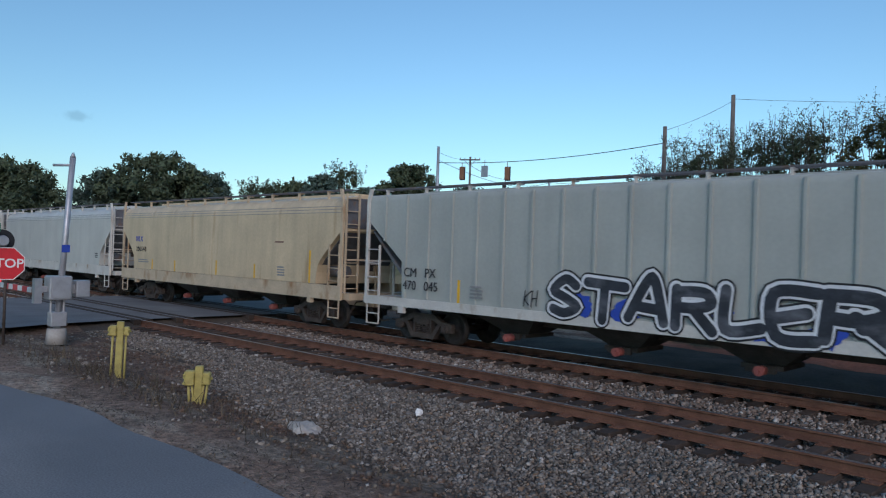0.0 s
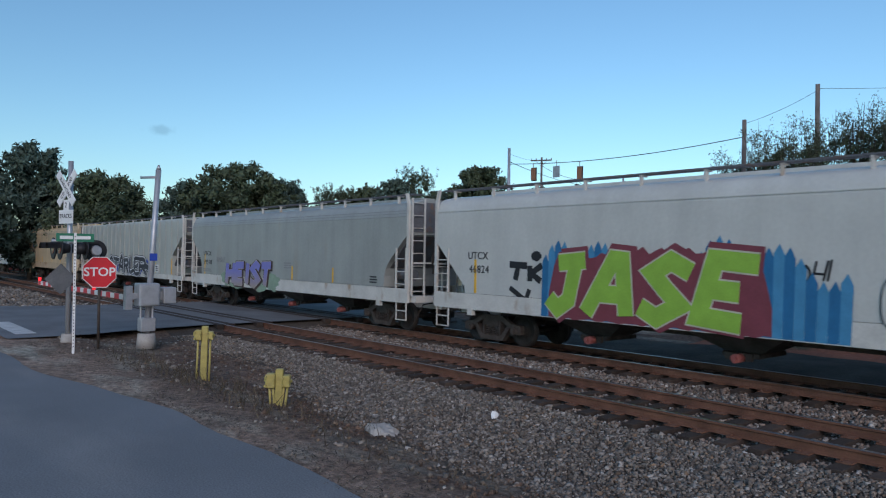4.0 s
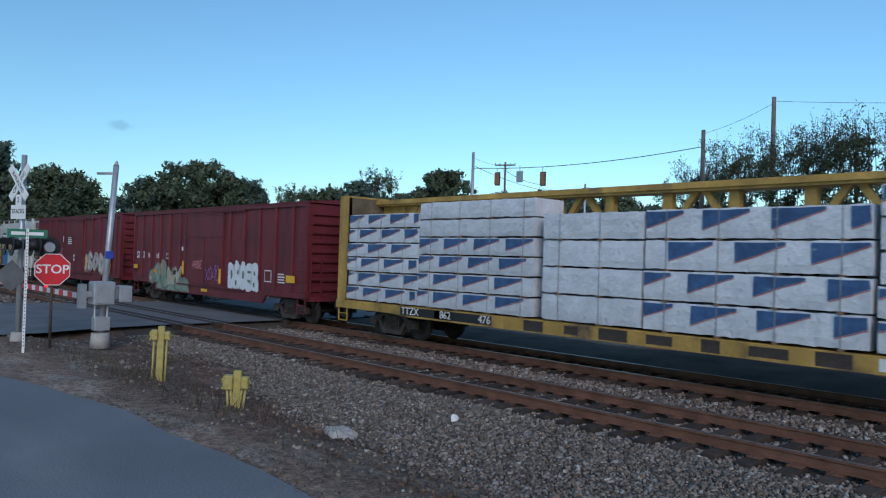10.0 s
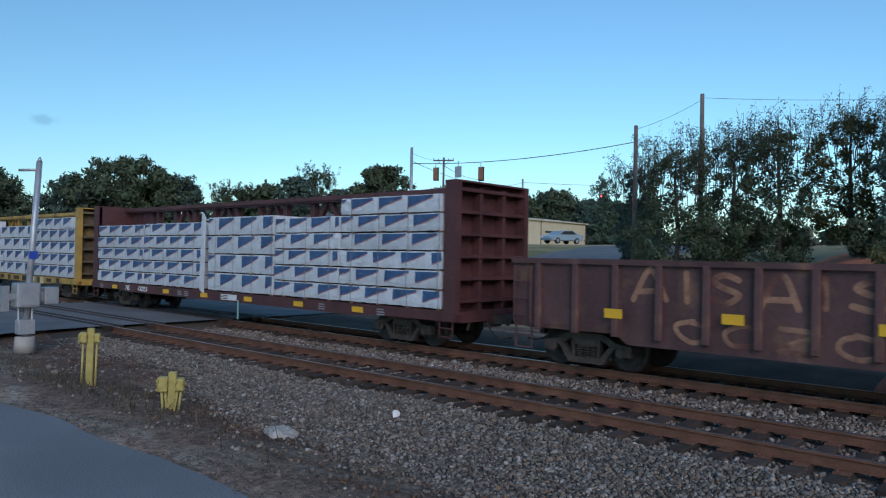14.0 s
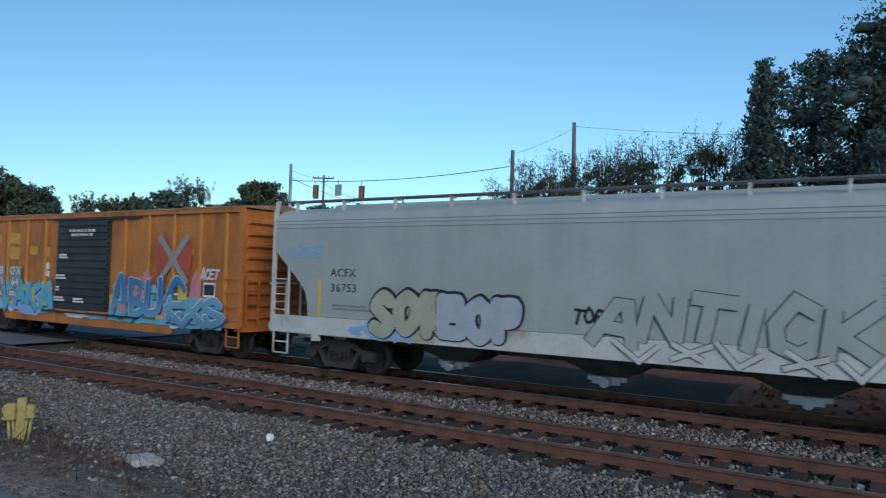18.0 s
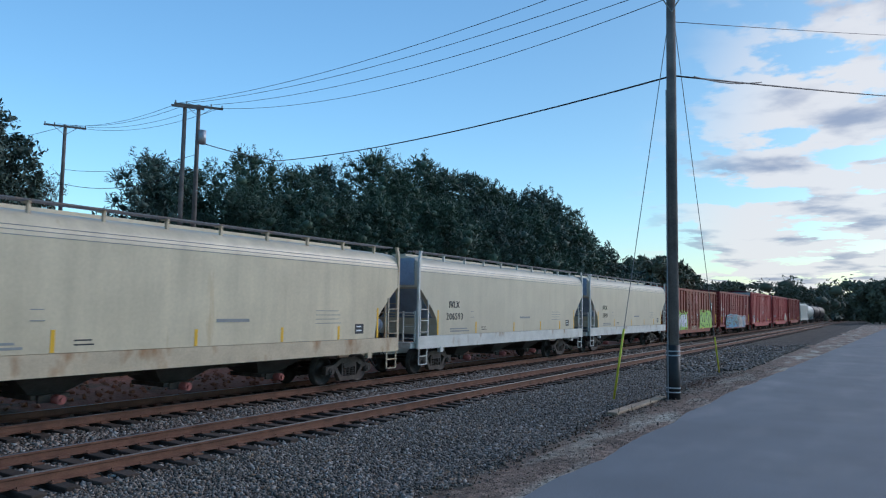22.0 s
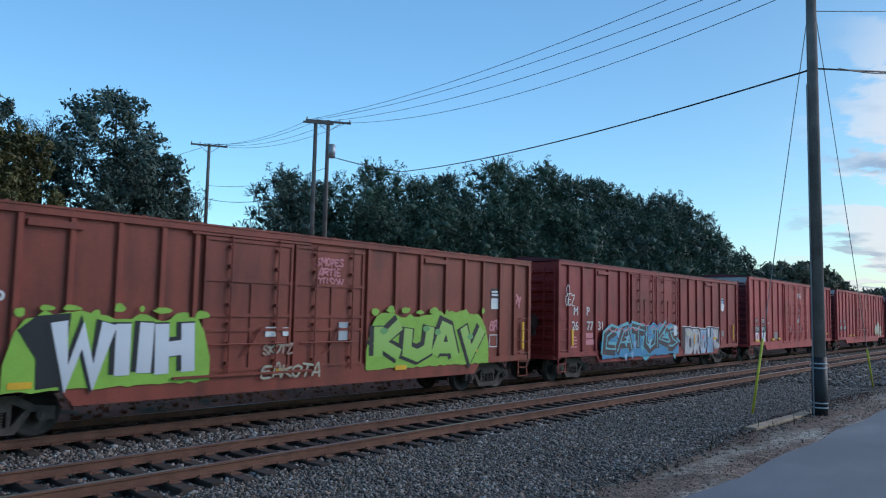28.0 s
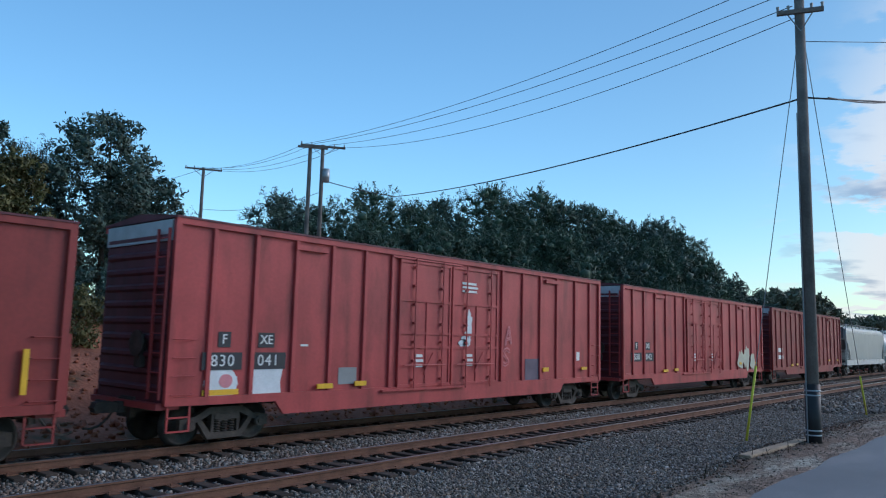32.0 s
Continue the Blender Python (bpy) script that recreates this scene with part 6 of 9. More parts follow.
for i, (x, z, rx, rz) in enumerate(((3.9, 1.4, 0.8, 0.65), (5.3, 1.4, 0.9, 0.7), (6.8, 1.35, 1.0, 0.7), (8.3, 1.35, 1.0, 0.7), (9.6, 1.4, 0.6, 0.65), (6.5, 1.9, 1.4, 0.22))):
    bm = bmesh.new()
    blob(bm, x - h, z, rx, rz, 100 + i, y - 0.076 + 0.0004 * i, y - 0.07, rough=0.2)
    part("sprayed_cloud", bm, (M_SPRAY_BLUE, M_SPRAY_BLACK, M_SPRAY_CYAN)[i % 3], car)
M_CHARCOAL = shade("spray_charcoal", (0.05, 0.042, 0.048), 0.6, var=0.3, scale=3, fine=14, stain=((0.13, 0.06, 0.06), 0.5, 0.7, 2.0, None))
backing(car, 3.05 - h, 10.3 - h, 0.8, 2.1, M_SPRAY_AZURE, y - 0.139, 31, bump=0.12)
burner(car, "CATUKS", 3.15 - h, 10.25 - h, 0.86, 2.1, [(M_SPRAY_TURQUOISE, 0.06, -0.04, 0.05), (M_CHARCOAL, 0.0, 0, 0), (M_SPRAY_TURQUOISE, -0.175, 0.05, 0.04)], y - 0.142, w=0.21, sharp=True, slant=0.12, wobble=0.16, seed=82, over=1.28)
for k in range(7):
    g2 = random.Random(410 + k)
    vs, fs = [], []
    x, z = 3.3 + k, 1.9 + g2.uniform(-0.1, 0.25)
    ribbon(vs, fs, [(x - h, z), (x + 0.3 - h, z + 0.1), (x + 0.6 - h, z - 0.02), (x + 0.95 - h, z + 0.12)], 0.022, y - 0.157, False)
    part("sprayed_line", raw("sprayed_line", vs, fs, M_SPRAY_PINK), None, car)
for k in range(18):
    g2 = random.Random(k)
    x, z = 3.3 + g2.uniform(0, 6.6), g2.uniform(0.75, 2.0)
    bm = bmesh.new()
    plate(bm, [(x - h, z), (x + 0.3 - h, z + 0.1), (x + 0.2 - h, z - 0.25)], y - 0.153, y - 0.151)
    part("sprayed_shard", bm, (M_SPRAY_TURQUOISE, M_SPRAY_SKY, M_SPRAY_AZURE)[k % 3], car)
patch(car, 9.9 - h, 1.85, 0.32, 0.46, M_SPRAY_WHITE, y - 0.158)
M_CHALK = shade("spray_chalk", (0.42, 0.4, 0.41), 0.6, var=0.25, scale=2.2, fine=12, stain=((0.2, 0.2, 0.23), 0.5, 0.72, 2.0, (1, 1, 0.7)))
M_CHALK_BLUE = shade("spray_chalk_blue", (0.24, 0.36, 0.5), 0.6, var=0.25, scale=2.2, fine=12, stain=((0.45, 0.45, 0.48), 0.48, 0.66, 2.4, (1, 1, 0.7)))
for x, w, top_z in ((10.86, 1.08, 2.02), (11.94, 1.0, 1.97), (12.94, 0.92, 1.93), (13.86, 0.9, 2.0), (14.76, 0.84, 1.94)):
    patch(car, x + w / 2 - h, top_z / 2 + 0.48, w, top_z - 0.96, M_CHARCOAL, y - 0.0765)
    patch(car, x + w / 2 - h, top_z + 0.01, w, 0.035, M_SPRAY_WHITE, y - 0.0815)
for mat, pts in (
        (M_CHALK, ((11.1, 0.72), (11.2, 1.25), (11.22, 1.94), (11.8, 1.94), (12.05, 1.84), (12.22, 1.55), (12.25, 1.1), (12.1, 0.85), (11.9, 0.72))),
        (M_CHALK, ((12.2, 0.7), (12.22, 1.2), (12.1, 1.9), (12.75, 1.92), (12.98, 1.75), (13.08, 1.42), (12.98, 1.15), (12.85, 1.0), (12.95, 0.7), (12.7, 0.7), (12.6, 0.95), (12.45, 0.7))),
        (M_CHALK_BLUE, ((13.1, 0.72), (13.02, 1.1), (13.12, 1.5), (13.06, 1.88), (13.84, 1.86), (13.78, 1.4), (13.86, 1.05), (13.62, 0.72))),
        (M_CHALK_BLUE, ((13.88, 0.72), (13.98, 1.2), (13.94, 1.95), (14.28, 1.95), (14.3, 1.5), (14.44, 1.5), (14.5, 1.95), (14.7, 1.95), (14.66, 1.1), (14.72, 0.72))),
        (M_CHALK, ((14.74, 1.05), (14.72, 1.88), (15.4, 1.88), (15.36, 1.5), (15.3, 1.25), (15.62, 1.06), (15.5, 0.93), (15.2, 0.9), (15.0, 0.85)))):
    bm = bmesh.new()
    plate(bm, [(x - h, z) for x, z in pts], y - 0.086, y - 0.0825)
    part("sprayed_letter", bm, mat, car)
for k, (x, z, rx, rz, mat) in enumerate(((11.78, 1.25, 0.13, 0.24, M_CHARCOAL), (12.76, 1.42, 0.09, 0.22, M_CHARCOAL), (13.42, 1.5, 0.14, 0.12, M_SPRAY_PINK), (13.6, 1.1, 0.06, 0.2, M_CHARCOAL), (11.65, 1.7, 0.3, 0.12, M_SPRAY_CREAM), (14.12, 1.7, 0.08, 0.2, M_SPRAY_WHITE), (15.22, 1.3, 0.1, 0.12, M_CHARCOAL), (13.3, 1.2, 0.14, 0.2, M_CHALK))):
    bm = bmesh.new()
    blob(bm, x - h, z, rx, rz, 240 + k, y - 0.0905, y - 0.0875, n=18, rough=0.1)
    part("letter_counter", bm, mat, car)
patch(car, 12.31 - h, 1.42, 0.11, 0.5, M_TAPE, y - 0.094, name="reflector")
patch(car, 14.92 - h, 1.42, 0.42, 0.11, M_TAPE, y - 0.094, name="reflector")
bm = bmesh.new()
blob(bm, 15.7 - h, 1.4, 0.4, 0.4, 140, y - 0.02, y - 0.016, rough=0.3)
part("sprayed_cloud", bm, M_SPRAY_PINK, car)
for mat, dy, pts in ((M_MARK_WHITE, 0.0, ((-0.22, 0.33), (-0.1, 0.3), (0, 0.35), (0.1, 0.3), (0.22, 0.33), (0.19, 0.18), (0.24, 0.0), (0.23, -0.2), (0.14, -0.31), (0, -0.34), (-0.14, -0.31), (-0.23, -0.2), (-0.24, 0.0), (-0.19, 0.18))),
                     (M_SPRAY_NAVY, -0.004, ((-0.19, 0.3), (-0.1, 0.27), (0, 0.32), (0.1, 0.27), (0.19, 0.3), (0.165, 0.18), (0.21, 0.03), (-0.21, 0.03), (-0.165, 0.18)))):
    bm = bmesh.new()
    plate(bm, [(16.3 + a - h, 3.15 + b) for a, b in pts], y - 0.004 + dy, y + dy)
    part("shield_emblem", bm, mat, car)
bars(car, 16.3 - h, 3.31, 0.3, 2, M_MARK_WHITE, y - 0.012, lh=0.05, gap=0.1)
patch(car, 16.3 - h, 1.65, 0.3, 0.3, M_STENCIL, y)

for n_car, (left, right, number, label) in enumerate(((306.9, 325.2, "041", "faded red boxcar with double doors and painted-over patches"), (327.2, 345.6, "042", "faded red boxcar with double doors and pale scrawls"), (347.6, 366.0, "", "faded red boxcar with double doors"))):
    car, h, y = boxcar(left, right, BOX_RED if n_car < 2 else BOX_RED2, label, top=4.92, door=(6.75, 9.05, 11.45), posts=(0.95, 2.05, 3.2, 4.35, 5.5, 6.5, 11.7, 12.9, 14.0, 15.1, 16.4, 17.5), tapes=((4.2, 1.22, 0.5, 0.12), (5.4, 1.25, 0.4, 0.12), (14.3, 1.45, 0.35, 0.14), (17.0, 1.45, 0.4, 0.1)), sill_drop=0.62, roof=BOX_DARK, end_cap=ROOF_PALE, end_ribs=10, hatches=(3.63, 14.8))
    if number:
        for x, w, t in ((1.34, 0.32, "F"), (2.45, 0.45, "XE")):
            patch(car, x - h, 2.32, w, 0.34, M_MARK, y + 0.001)
            write(t, x - h, 2.32, 0.3, M_MARK_WHITE, car, y - 0.004)
        for x, t in ((1.3, "830"), (2.5, number)):
            patch(car, x - h, 1.85, 1.0, 0.38, M_MARK, y - 0.022)
            write(t, x - h, 1.85, 0.36, M_MARK_WHITE, car, y - 0.03, gap=1.15)
    if n_car == 0:
        bm = bmesh.new()
        blob(bm, 1.3 - h, 1.36, 0.42, 0.38, 110, y - 0.01, y - 0.006, n=36, rough=0.04)
        part("sprayed_disc", bm, M_SPRAY_WHITE, car)
        bm = bmesh.new()
        blob(bm, 1.42 - h, 1.42, 0.17, 0.15, 111, y - 0.016, y - 0.012, n=30, rough=0.04)
        part("sprayed_disc", bm, M_SPRAY_PINK, car)
        part("reflector", boxes((0.85 - h, 1.75 - h, y - 0.02, y - 0.014, 1.12, 1.24)), M_TAPE, car)
        bm = bmesh.new()
        plate(bm, [(2.02 - h, 1.1), (2.5 - h, 1.02), (2.92 - h, 1.08), (2.88 - h, 1.35), (2.95 - h, 1.72), (2.05 - h, 1.72), (2.1 - h, 1.4)], y - 0.01, y - 0.006)
        part("painted_patch", bm, M_SPRAY_WHITE, car)
        bm = bmesh.new()
        for i, (x, z, rx, rz) in enumerate(((9.92, 2.9, 0.13, 0.4), (9.8, 2.45, 0.22, 0.2), (9.65, 2.3, 0.25, 0.12))):
            blob(bm, x - h, z, rx, rz, 113 + i, y - 0.066, y - 0.062, rough=0.25)
        part("painted_patch", bm, M_SPRAY_WHITE, car)
        tag(car, "S", 11.95 - h, 1.9, 0.7, BOX_RED, M_SPRAY_PINK, y - 0.01, fat=0.02, rim=0.03, seed=115)
        tag(car, "A", 12.1 - h, 2.55, 0.6, BOX_RED, M_SPRAY_PINK, y - 0.01, fat=0.0, rim=0.03, seed=116)
        patch(car, 13.53 - h, 1.45, 0.85, 0.75, shade("primer_grey", (0.13, 0.1, 0.13), 0.7), y)
        bars(car, 10.0 - h, 4.15, 0.9, 3, M_MARK_WHITE, y - 0.06, lh=0.07, gap=0.12)
        patch(car, 3.56 - h, 2.21, 0.22, 0.05, M_MARK_WHITE, y)
        patch(car, 5.0 - h, 1.45, 0.62, 0.42, M_STENCIL, y)
        patch(car, 16.6 - h, 1.9, 0.35, 0.32, M_MARK_WHITE, y)
    elif n_car == 1:
        for i, (x, z, rx, rz) in enumerate(((14.4, 1.6, 0.5, 0.5), (15.4, 1.7, 0.5, 0.6), (16.4, 1.5, 0.4, 0.45))):
            bm = bmesh.new()
            blob(bm, x - h, z, rx, rz, 120 + i, y - 0.076, y - 0.073, rough=0.3)
            part("sprayed_cloud", bm, M_SPRAY_CREAM, car)
    else:
        bars(car, 2.0 - h, 2.2, 1.2, 2, M_MARK_WHITE, y, lh=0.25, gap=0.45)
    for x in (7.7, 10.0):
        bars(car, x - h, 1.95, 0.35, 3, M_MARK_WHITE, y - 0.06, lh=0.08, gap=0.14)

# ---- centre-beam flat cars with lumber, gondola, tank cars ----
M_WRAP = shade("lumber_wrap_white", (0.58, 0.595, 0.62), 0.42, var=0.1, scale=3, fine=11, bump=0.7, depth=0.035, per_piece=0.07)
M_NAVY, M_PRINT_RED = shade("print_navy", (0.045, 0.095, 0.21), 0.5, var=0.25, scale=3, fine=9, bump=0.3, depth=0.02, stain=((0.3, 0.34, 0.4), 0.66, 0.76, 2.4, (1, 1, 2.0))), paint("print_red", (0.42, 0.1, 0.11))
M_DUNNAGE = shade("dunnage_wood", (0.2, 0.13, 0.08), 0.9)
BEAM_YELLOW = shade("centrebeam_yellow", (0.42, 0.26, 0.06), 0.6, var=0.2, scale=1.2, fine=12, streak=0.25, stain=((0.1, 0.065, 0.04), 0.55, 0.72, 1.1, None))
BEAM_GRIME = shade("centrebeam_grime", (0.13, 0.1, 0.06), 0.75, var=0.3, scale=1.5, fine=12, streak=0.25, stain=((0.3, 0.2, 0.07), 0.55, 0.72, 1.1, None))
BEAM_BARE = shade("centrebeam_bare_rust", (0.05, 0.038, 0.032), 0.8, var=0.3, scale=2, fine=15)
BEAM_BROWN = shade("centrebeam_brown", (0.09, 0.035, 0.035), 0.6, var=0.2, scale=1.2, fine=12, streak=0.2)


def bundle(car, x0, x1, z0, z1, printed, seed, y0=-1.56, y1=-0.4):
    """A wrapped pack of lumber, its film creased, with printed motifs, straps and stickers under it."""
    g = random.Random(seed)
    y0 += g.uniform(-0.03, 0.03)
    x0, x1 = x0 + g.uniform(0, 0.05), x1 - g.uniform(0, 0.05)
    za, zb = z0 + 0.035, z1 - 0.012
    bm = bmesh.new()
    n = max(3, round((x1 - x0) / 0.13))
    droop = [g.uniform(-0.014, 0.01) for _ in range(n + 1)]
    grid = []
    for i in range(n + 1):
        x = x0 + (x1 - x0) * i / n
        end = i in (0, n)
        ring = []
        for k in range(5):
            f = k / 4
            ring.append((x + (0 if end else g.uniform(-0.04, 0.04)), y0 + g.uniform(-0.009, 0.009) + (0.018 if k in (0, 4) else 0), za + (zb - za) * f + (droop[i] if k in (0, 4) else g.uniform(-0.02, 0.02))))
        ring += [(x, y1, zb), (x, y1, za)]
        grid.append([bm.verts.new(v) for v in ring])
    for a, b in zip(grid, grid[1:]):
        for k in range(7):
            bm.faces.new((a[k], b[k], b[(k + 1) % 7], a[(k + 1) % 7]))
    bm.faces.new(grid[0])
    bm.faces.new(grid[-1])
    b_ob = part("lumber_pack", bm, M_WRAP, car)
    yy = y0 - 0.014
    hh = zb - za
    if printed:
        period = g.uniform(1.08, 1.22) if hh < 0.56 else g.uniform(1.3, 1.45)
        x = x0 - g.uniform(0.0, 0.9)
        while x < x1 - 0.1:
            w = min(period * 0.8, 0.98)
            a, b = max(x, x0 + 0.02), min(x + w, x1 - 0.02)
            if b - a > 0.12:
                def low(v):
                    return za + hh * (0.28 + 0.58 * (v - x) / w)
                q = g.uniform(-0.02, 0.02)
                bm = bmesh.new()
                plate(bm, [(a, low(a) + 0.01), ((a + b) / 2, low((a + b) / 2) + 0.01 + q), (b, low(b) + 0.01), (b - 0.02, zb - hh * 0.05), ((a + b) / 2, zb - hh * 0.07), (a + q, zb - hh * 0.06)], yy, yy + 0.003)
                p_ob = part("printed_panel", bm, M_NAVY, b_ob)
                bm = bmesh.new()
                plate(bm, [(a, low(a) - 0.018), ((a + b) / 2, low((a + b) / 2) - 0.018 + q), (b, low(b) - 0.018), (b, low(b)), ((a + b) / 2, low((a + b) / 2) + q), (a, low(a))], yy, yy + 0.003)
                part("printed_stripe", bm, M_PRINT_RED, b_ob)
            x += period
    k = 0
    while x0 + 0.5 + k * 1.15 < x1:
        x = x0 + 0.5 + k * 1.15
        part("strap", boxes((x - 0.009, x + 0.009, yy - 0.004, yy - 0.001, za, zb)), M_STENCIL, b_ob)
        part("sticker", boxes((x - 0.05, x + 0.05, y0 - 0.01, y1, z0 - 0.012, z0 + 0.034)), M_DUNNAGE, b_ob)
        k += 1


def centrebeam(left, right, paint_of, label, stacks, wide_end, top=4.43, inner=None):
    L = right - left
    h = L / 2
    car = thing("centrebeam_car", label, "freight car", group="cars of the passing freight train")
    part("deck", boxes((-h, h, -1.55, 1.55, 0.98, 1.08)), paint_of, car)
    for s in (-1, 1):
        bm = bmesh.new()
        plate(bm, [(-h, 0.82), (-h + 2.8, 0.82), (-h + 3.6, 0.76), (h - 3.6, 0.76), (h - 2.8, 0.82), (h, 0.82), (h, 1.06), (-h, 1.06)], s * 1.56 - 0.04, s * 1.56 + 0.04)
        part("side_sill", bm, paint_of, car)
        for x0, x1 in ((s * (h - 0.42), s * h),):
            bm = bmesh.new()
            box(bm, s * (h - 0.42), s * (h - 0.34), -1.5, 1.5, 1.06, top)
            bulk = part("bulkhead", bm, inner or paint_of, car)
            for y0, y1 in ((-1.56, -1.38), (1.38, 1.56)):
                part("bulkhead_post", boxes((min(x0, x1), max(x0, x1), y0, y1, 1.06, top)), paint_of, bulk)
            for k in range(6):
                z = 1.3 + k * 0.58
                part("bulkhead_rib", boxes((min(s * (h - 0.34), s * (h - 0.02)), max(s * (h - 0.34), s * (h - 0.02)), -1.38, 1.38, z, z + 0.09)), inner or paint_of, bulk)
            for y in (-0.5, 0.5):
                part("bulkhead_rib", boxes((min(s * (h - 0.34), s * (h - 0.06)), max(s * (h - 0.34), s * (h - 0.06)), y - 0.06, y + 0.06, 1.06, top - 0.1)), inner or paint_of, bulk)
            part("bulkhead_cap", boxes((min(x0, x1), max(x0, x1) , -1.56, 1.56, top, top + 0.05)), paint_of, bulk)
        part("end_sill", boxes((min(s * (h - 0.4), s * (h + 0.1)), max(s * (h - 0.4), s * (h + 0.1)), -1.4, 1.4, 0.8, 1.0)), paint_of, car)
        stirrup(car, *((-h + 0.1, -h + 0.55) if s < 0 else (h - 0.55, h - 0.1)), -1.55, 0.4, 0.85, paint_of)
    part("top_chord", boxes((-h + 0.3, h - 0.3, -0.38, 0.38, top - 0.16, top - 0.02), (-h + 0.3, h - 0.3, -0.3, 0.3, top - 0.22, top - 0.16)), paint_of, car)
    n = 13
    for k in range(n):
        x = -h + 1.5 + (L - 3.0) * k / (n - 1)
        part("upright", boxes((x - 0.12, x + 0.12, -0.1, 0.1, 1.06, top - 0.1)), paint_of, car)
        if k < n - 1 and k % 2 == 0:
            bm = bmesh.new()
            x2 = x + (L - 3.0) / (n - 1)
            plate(bm, [(x, 3.3), (x + 0.12, 3.3), (x2 * 0.45 + x * 0.55 + 0.1, top - 0.15), (x2 * 0.45 + x * 0.55 - 0.1, top - 0.15)], -0.08, 0.08)
            plate(bm, [(x2 - 0.12, 3.3), (x2, 3.3), (x2 * 0.55 + x * 0.45 + 0.1, top - 0.15), (x2 * 0.55 + x * 0.45 - 0.1, top - 0.15)], -0.08, 0.08)
            part("diagonal", bm, paint_of, car)
    if wide_end:
        part("end_gusset", boxes((-h + 0.42, -h + wide_end, -0.06, 0.06, 1.08, top - 0.15)), paint_of, car)
    sd = 0
    for a, b, rows, z1, plain in stacks:
        for r in range(rows):
            z = 1.1 + (z1 - 1.1) * r / rows
            sd += 1
            bundle(car, a - h, b - h, z, 1.1 + (z1 - 1.1) * (r + 1) / rows, r not in plain, sd)
    # the far side's packs, one row of stacks lower
    for a, b, rows, z1, plain in stacks:
        bm = boxes((a - h, b - h, 0.42, 1.54, 1.1, min(z1, 3.5)))
        part("lumber_pack", bm, M_WRAP, car)
    wheels = []
    running_gear(car, h, h - 2.35, wheels)
    TRAIN.append((car, (left + right) / 2, wheels))
    return car, h


car, h = centrebeam(77.9, 100.1, BEAM_YELLOW, "yellow centre-beam flat car stacked with wrapped lumber",
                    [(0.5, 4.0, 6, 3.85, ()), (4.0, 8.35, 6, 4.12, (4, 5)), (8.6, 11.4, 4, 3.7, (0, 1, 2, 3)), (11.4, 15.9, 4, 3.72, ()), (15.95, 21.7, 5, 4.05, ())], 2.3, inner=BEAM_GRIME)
write("TTZX", 3.75 - h, 0.93, 0.3, M_MARK_WHITE, car, -1.612)
write("862", 5.25 - h, 0.93, 0.3, M_MARK_WHITE, car, -1.612)
write("476", 6.75 - h, 0.93, 0.3, M_MARK_WHITE, car, -1.612)
for x in (4.4, 5.9):
    patch(car, x - h, 0.93, 2.2, 0.24, M_BLACK, -1.603)
for k in range(11):
    patch(car, 8.4 + k * 1.15 - h, 0.92, (0.62, 0.4, 0.75)[k % 3], (0.26, 0.2)[k % 2], BEAM_BARE, -1.603, name="worn_patch")
patch(car, 16.4 - h, 0.93, 0.75, 0.22, M_MARK_WHITE, -1.605)
patch(car, 17.8 - h, 0.9, 0.5, 0.34, paint("placard_cream", (0.6, 0.5, 0.25)), -1.606)

car, h = centrebeam(101.8, 123.7, BEAM_BROWN, "dark brown centre-beam flat car stacked with wrapped lumber",
                    [(0.5, 4.9, 5, 3.58, ()), (4.9, 9.45, 5, 3.6, ()), (9.9, 14.0, 4, 3.75, ()), (14.0, 17.3, 5, 3.65, ()), (17.3, 21.4, 6, 4.15, ())], 2.6)
write("NS", 3.6 - h, 0.92, 0.3, M_MARK_WHITE, car, -1.612)
write("120253", 4.95 - h, 0.92, 0.28, M_MARK_WHITE, car, -1.612)
for x in (2.35, 6.9, 9.75, 12.6, 15.4, 18.2):
    patch(car, x - h, 0.92, 0.48, 0.16, M_TAPE, -1.606, name="reflector")
for x in (8.0, 8.5, 19.2, 16.6, 1.1):
    bars(car, x - h, 0.98, 0.36, 3, M_STENCIL, -1.606, lh=0.04, gap=0.07)
bm = bmesh.new()
for k in range(4):
    box(bm, 10.9 - h, 11.35 - h, -1.61, -1.604, 0.82 + k * 0.055, 0.85 + k * 0.055)
box(bm, 11.35 - h, 11.9 - h, -1.61, -1.604, 0.82, 1.02)
part("emblem", bm, M_MARK_WHITE, car)
bm = bmesh.new()
plate(bm, [(9.5 - h, 1.1), (9.78 - h, 1.0), (9.84 - h, 3.75), (9.6 - h, 3.95)], -1.66, -1.62)
part("loose_wrap", bm, M_WRAP, car)
bm = bmesh.new()
bar(bm, (12.05 - h, -1.63, 0.2), (12.05 - h, -1.63, 0.85), 0.03, 6)
part("loose_strap", bm, paint("strap_teal", (0.2, 0.4, 0.38)), car)

# gondola
GON_BROWN = shade("gondola_brown", (0.1, 0.05, 0.048), 0.65, var=0.2, scale=1.0, fine=12, streak=0.25, stain=((0.19, 0.1, 0.06), 0.56, 0.74, 1.3, None))
L = 15.3
h = L / 2
car = thing("gondola_car", "rusty brown open gondola car with yellow reflectors", "freight car", group="cars of the passing freight train")
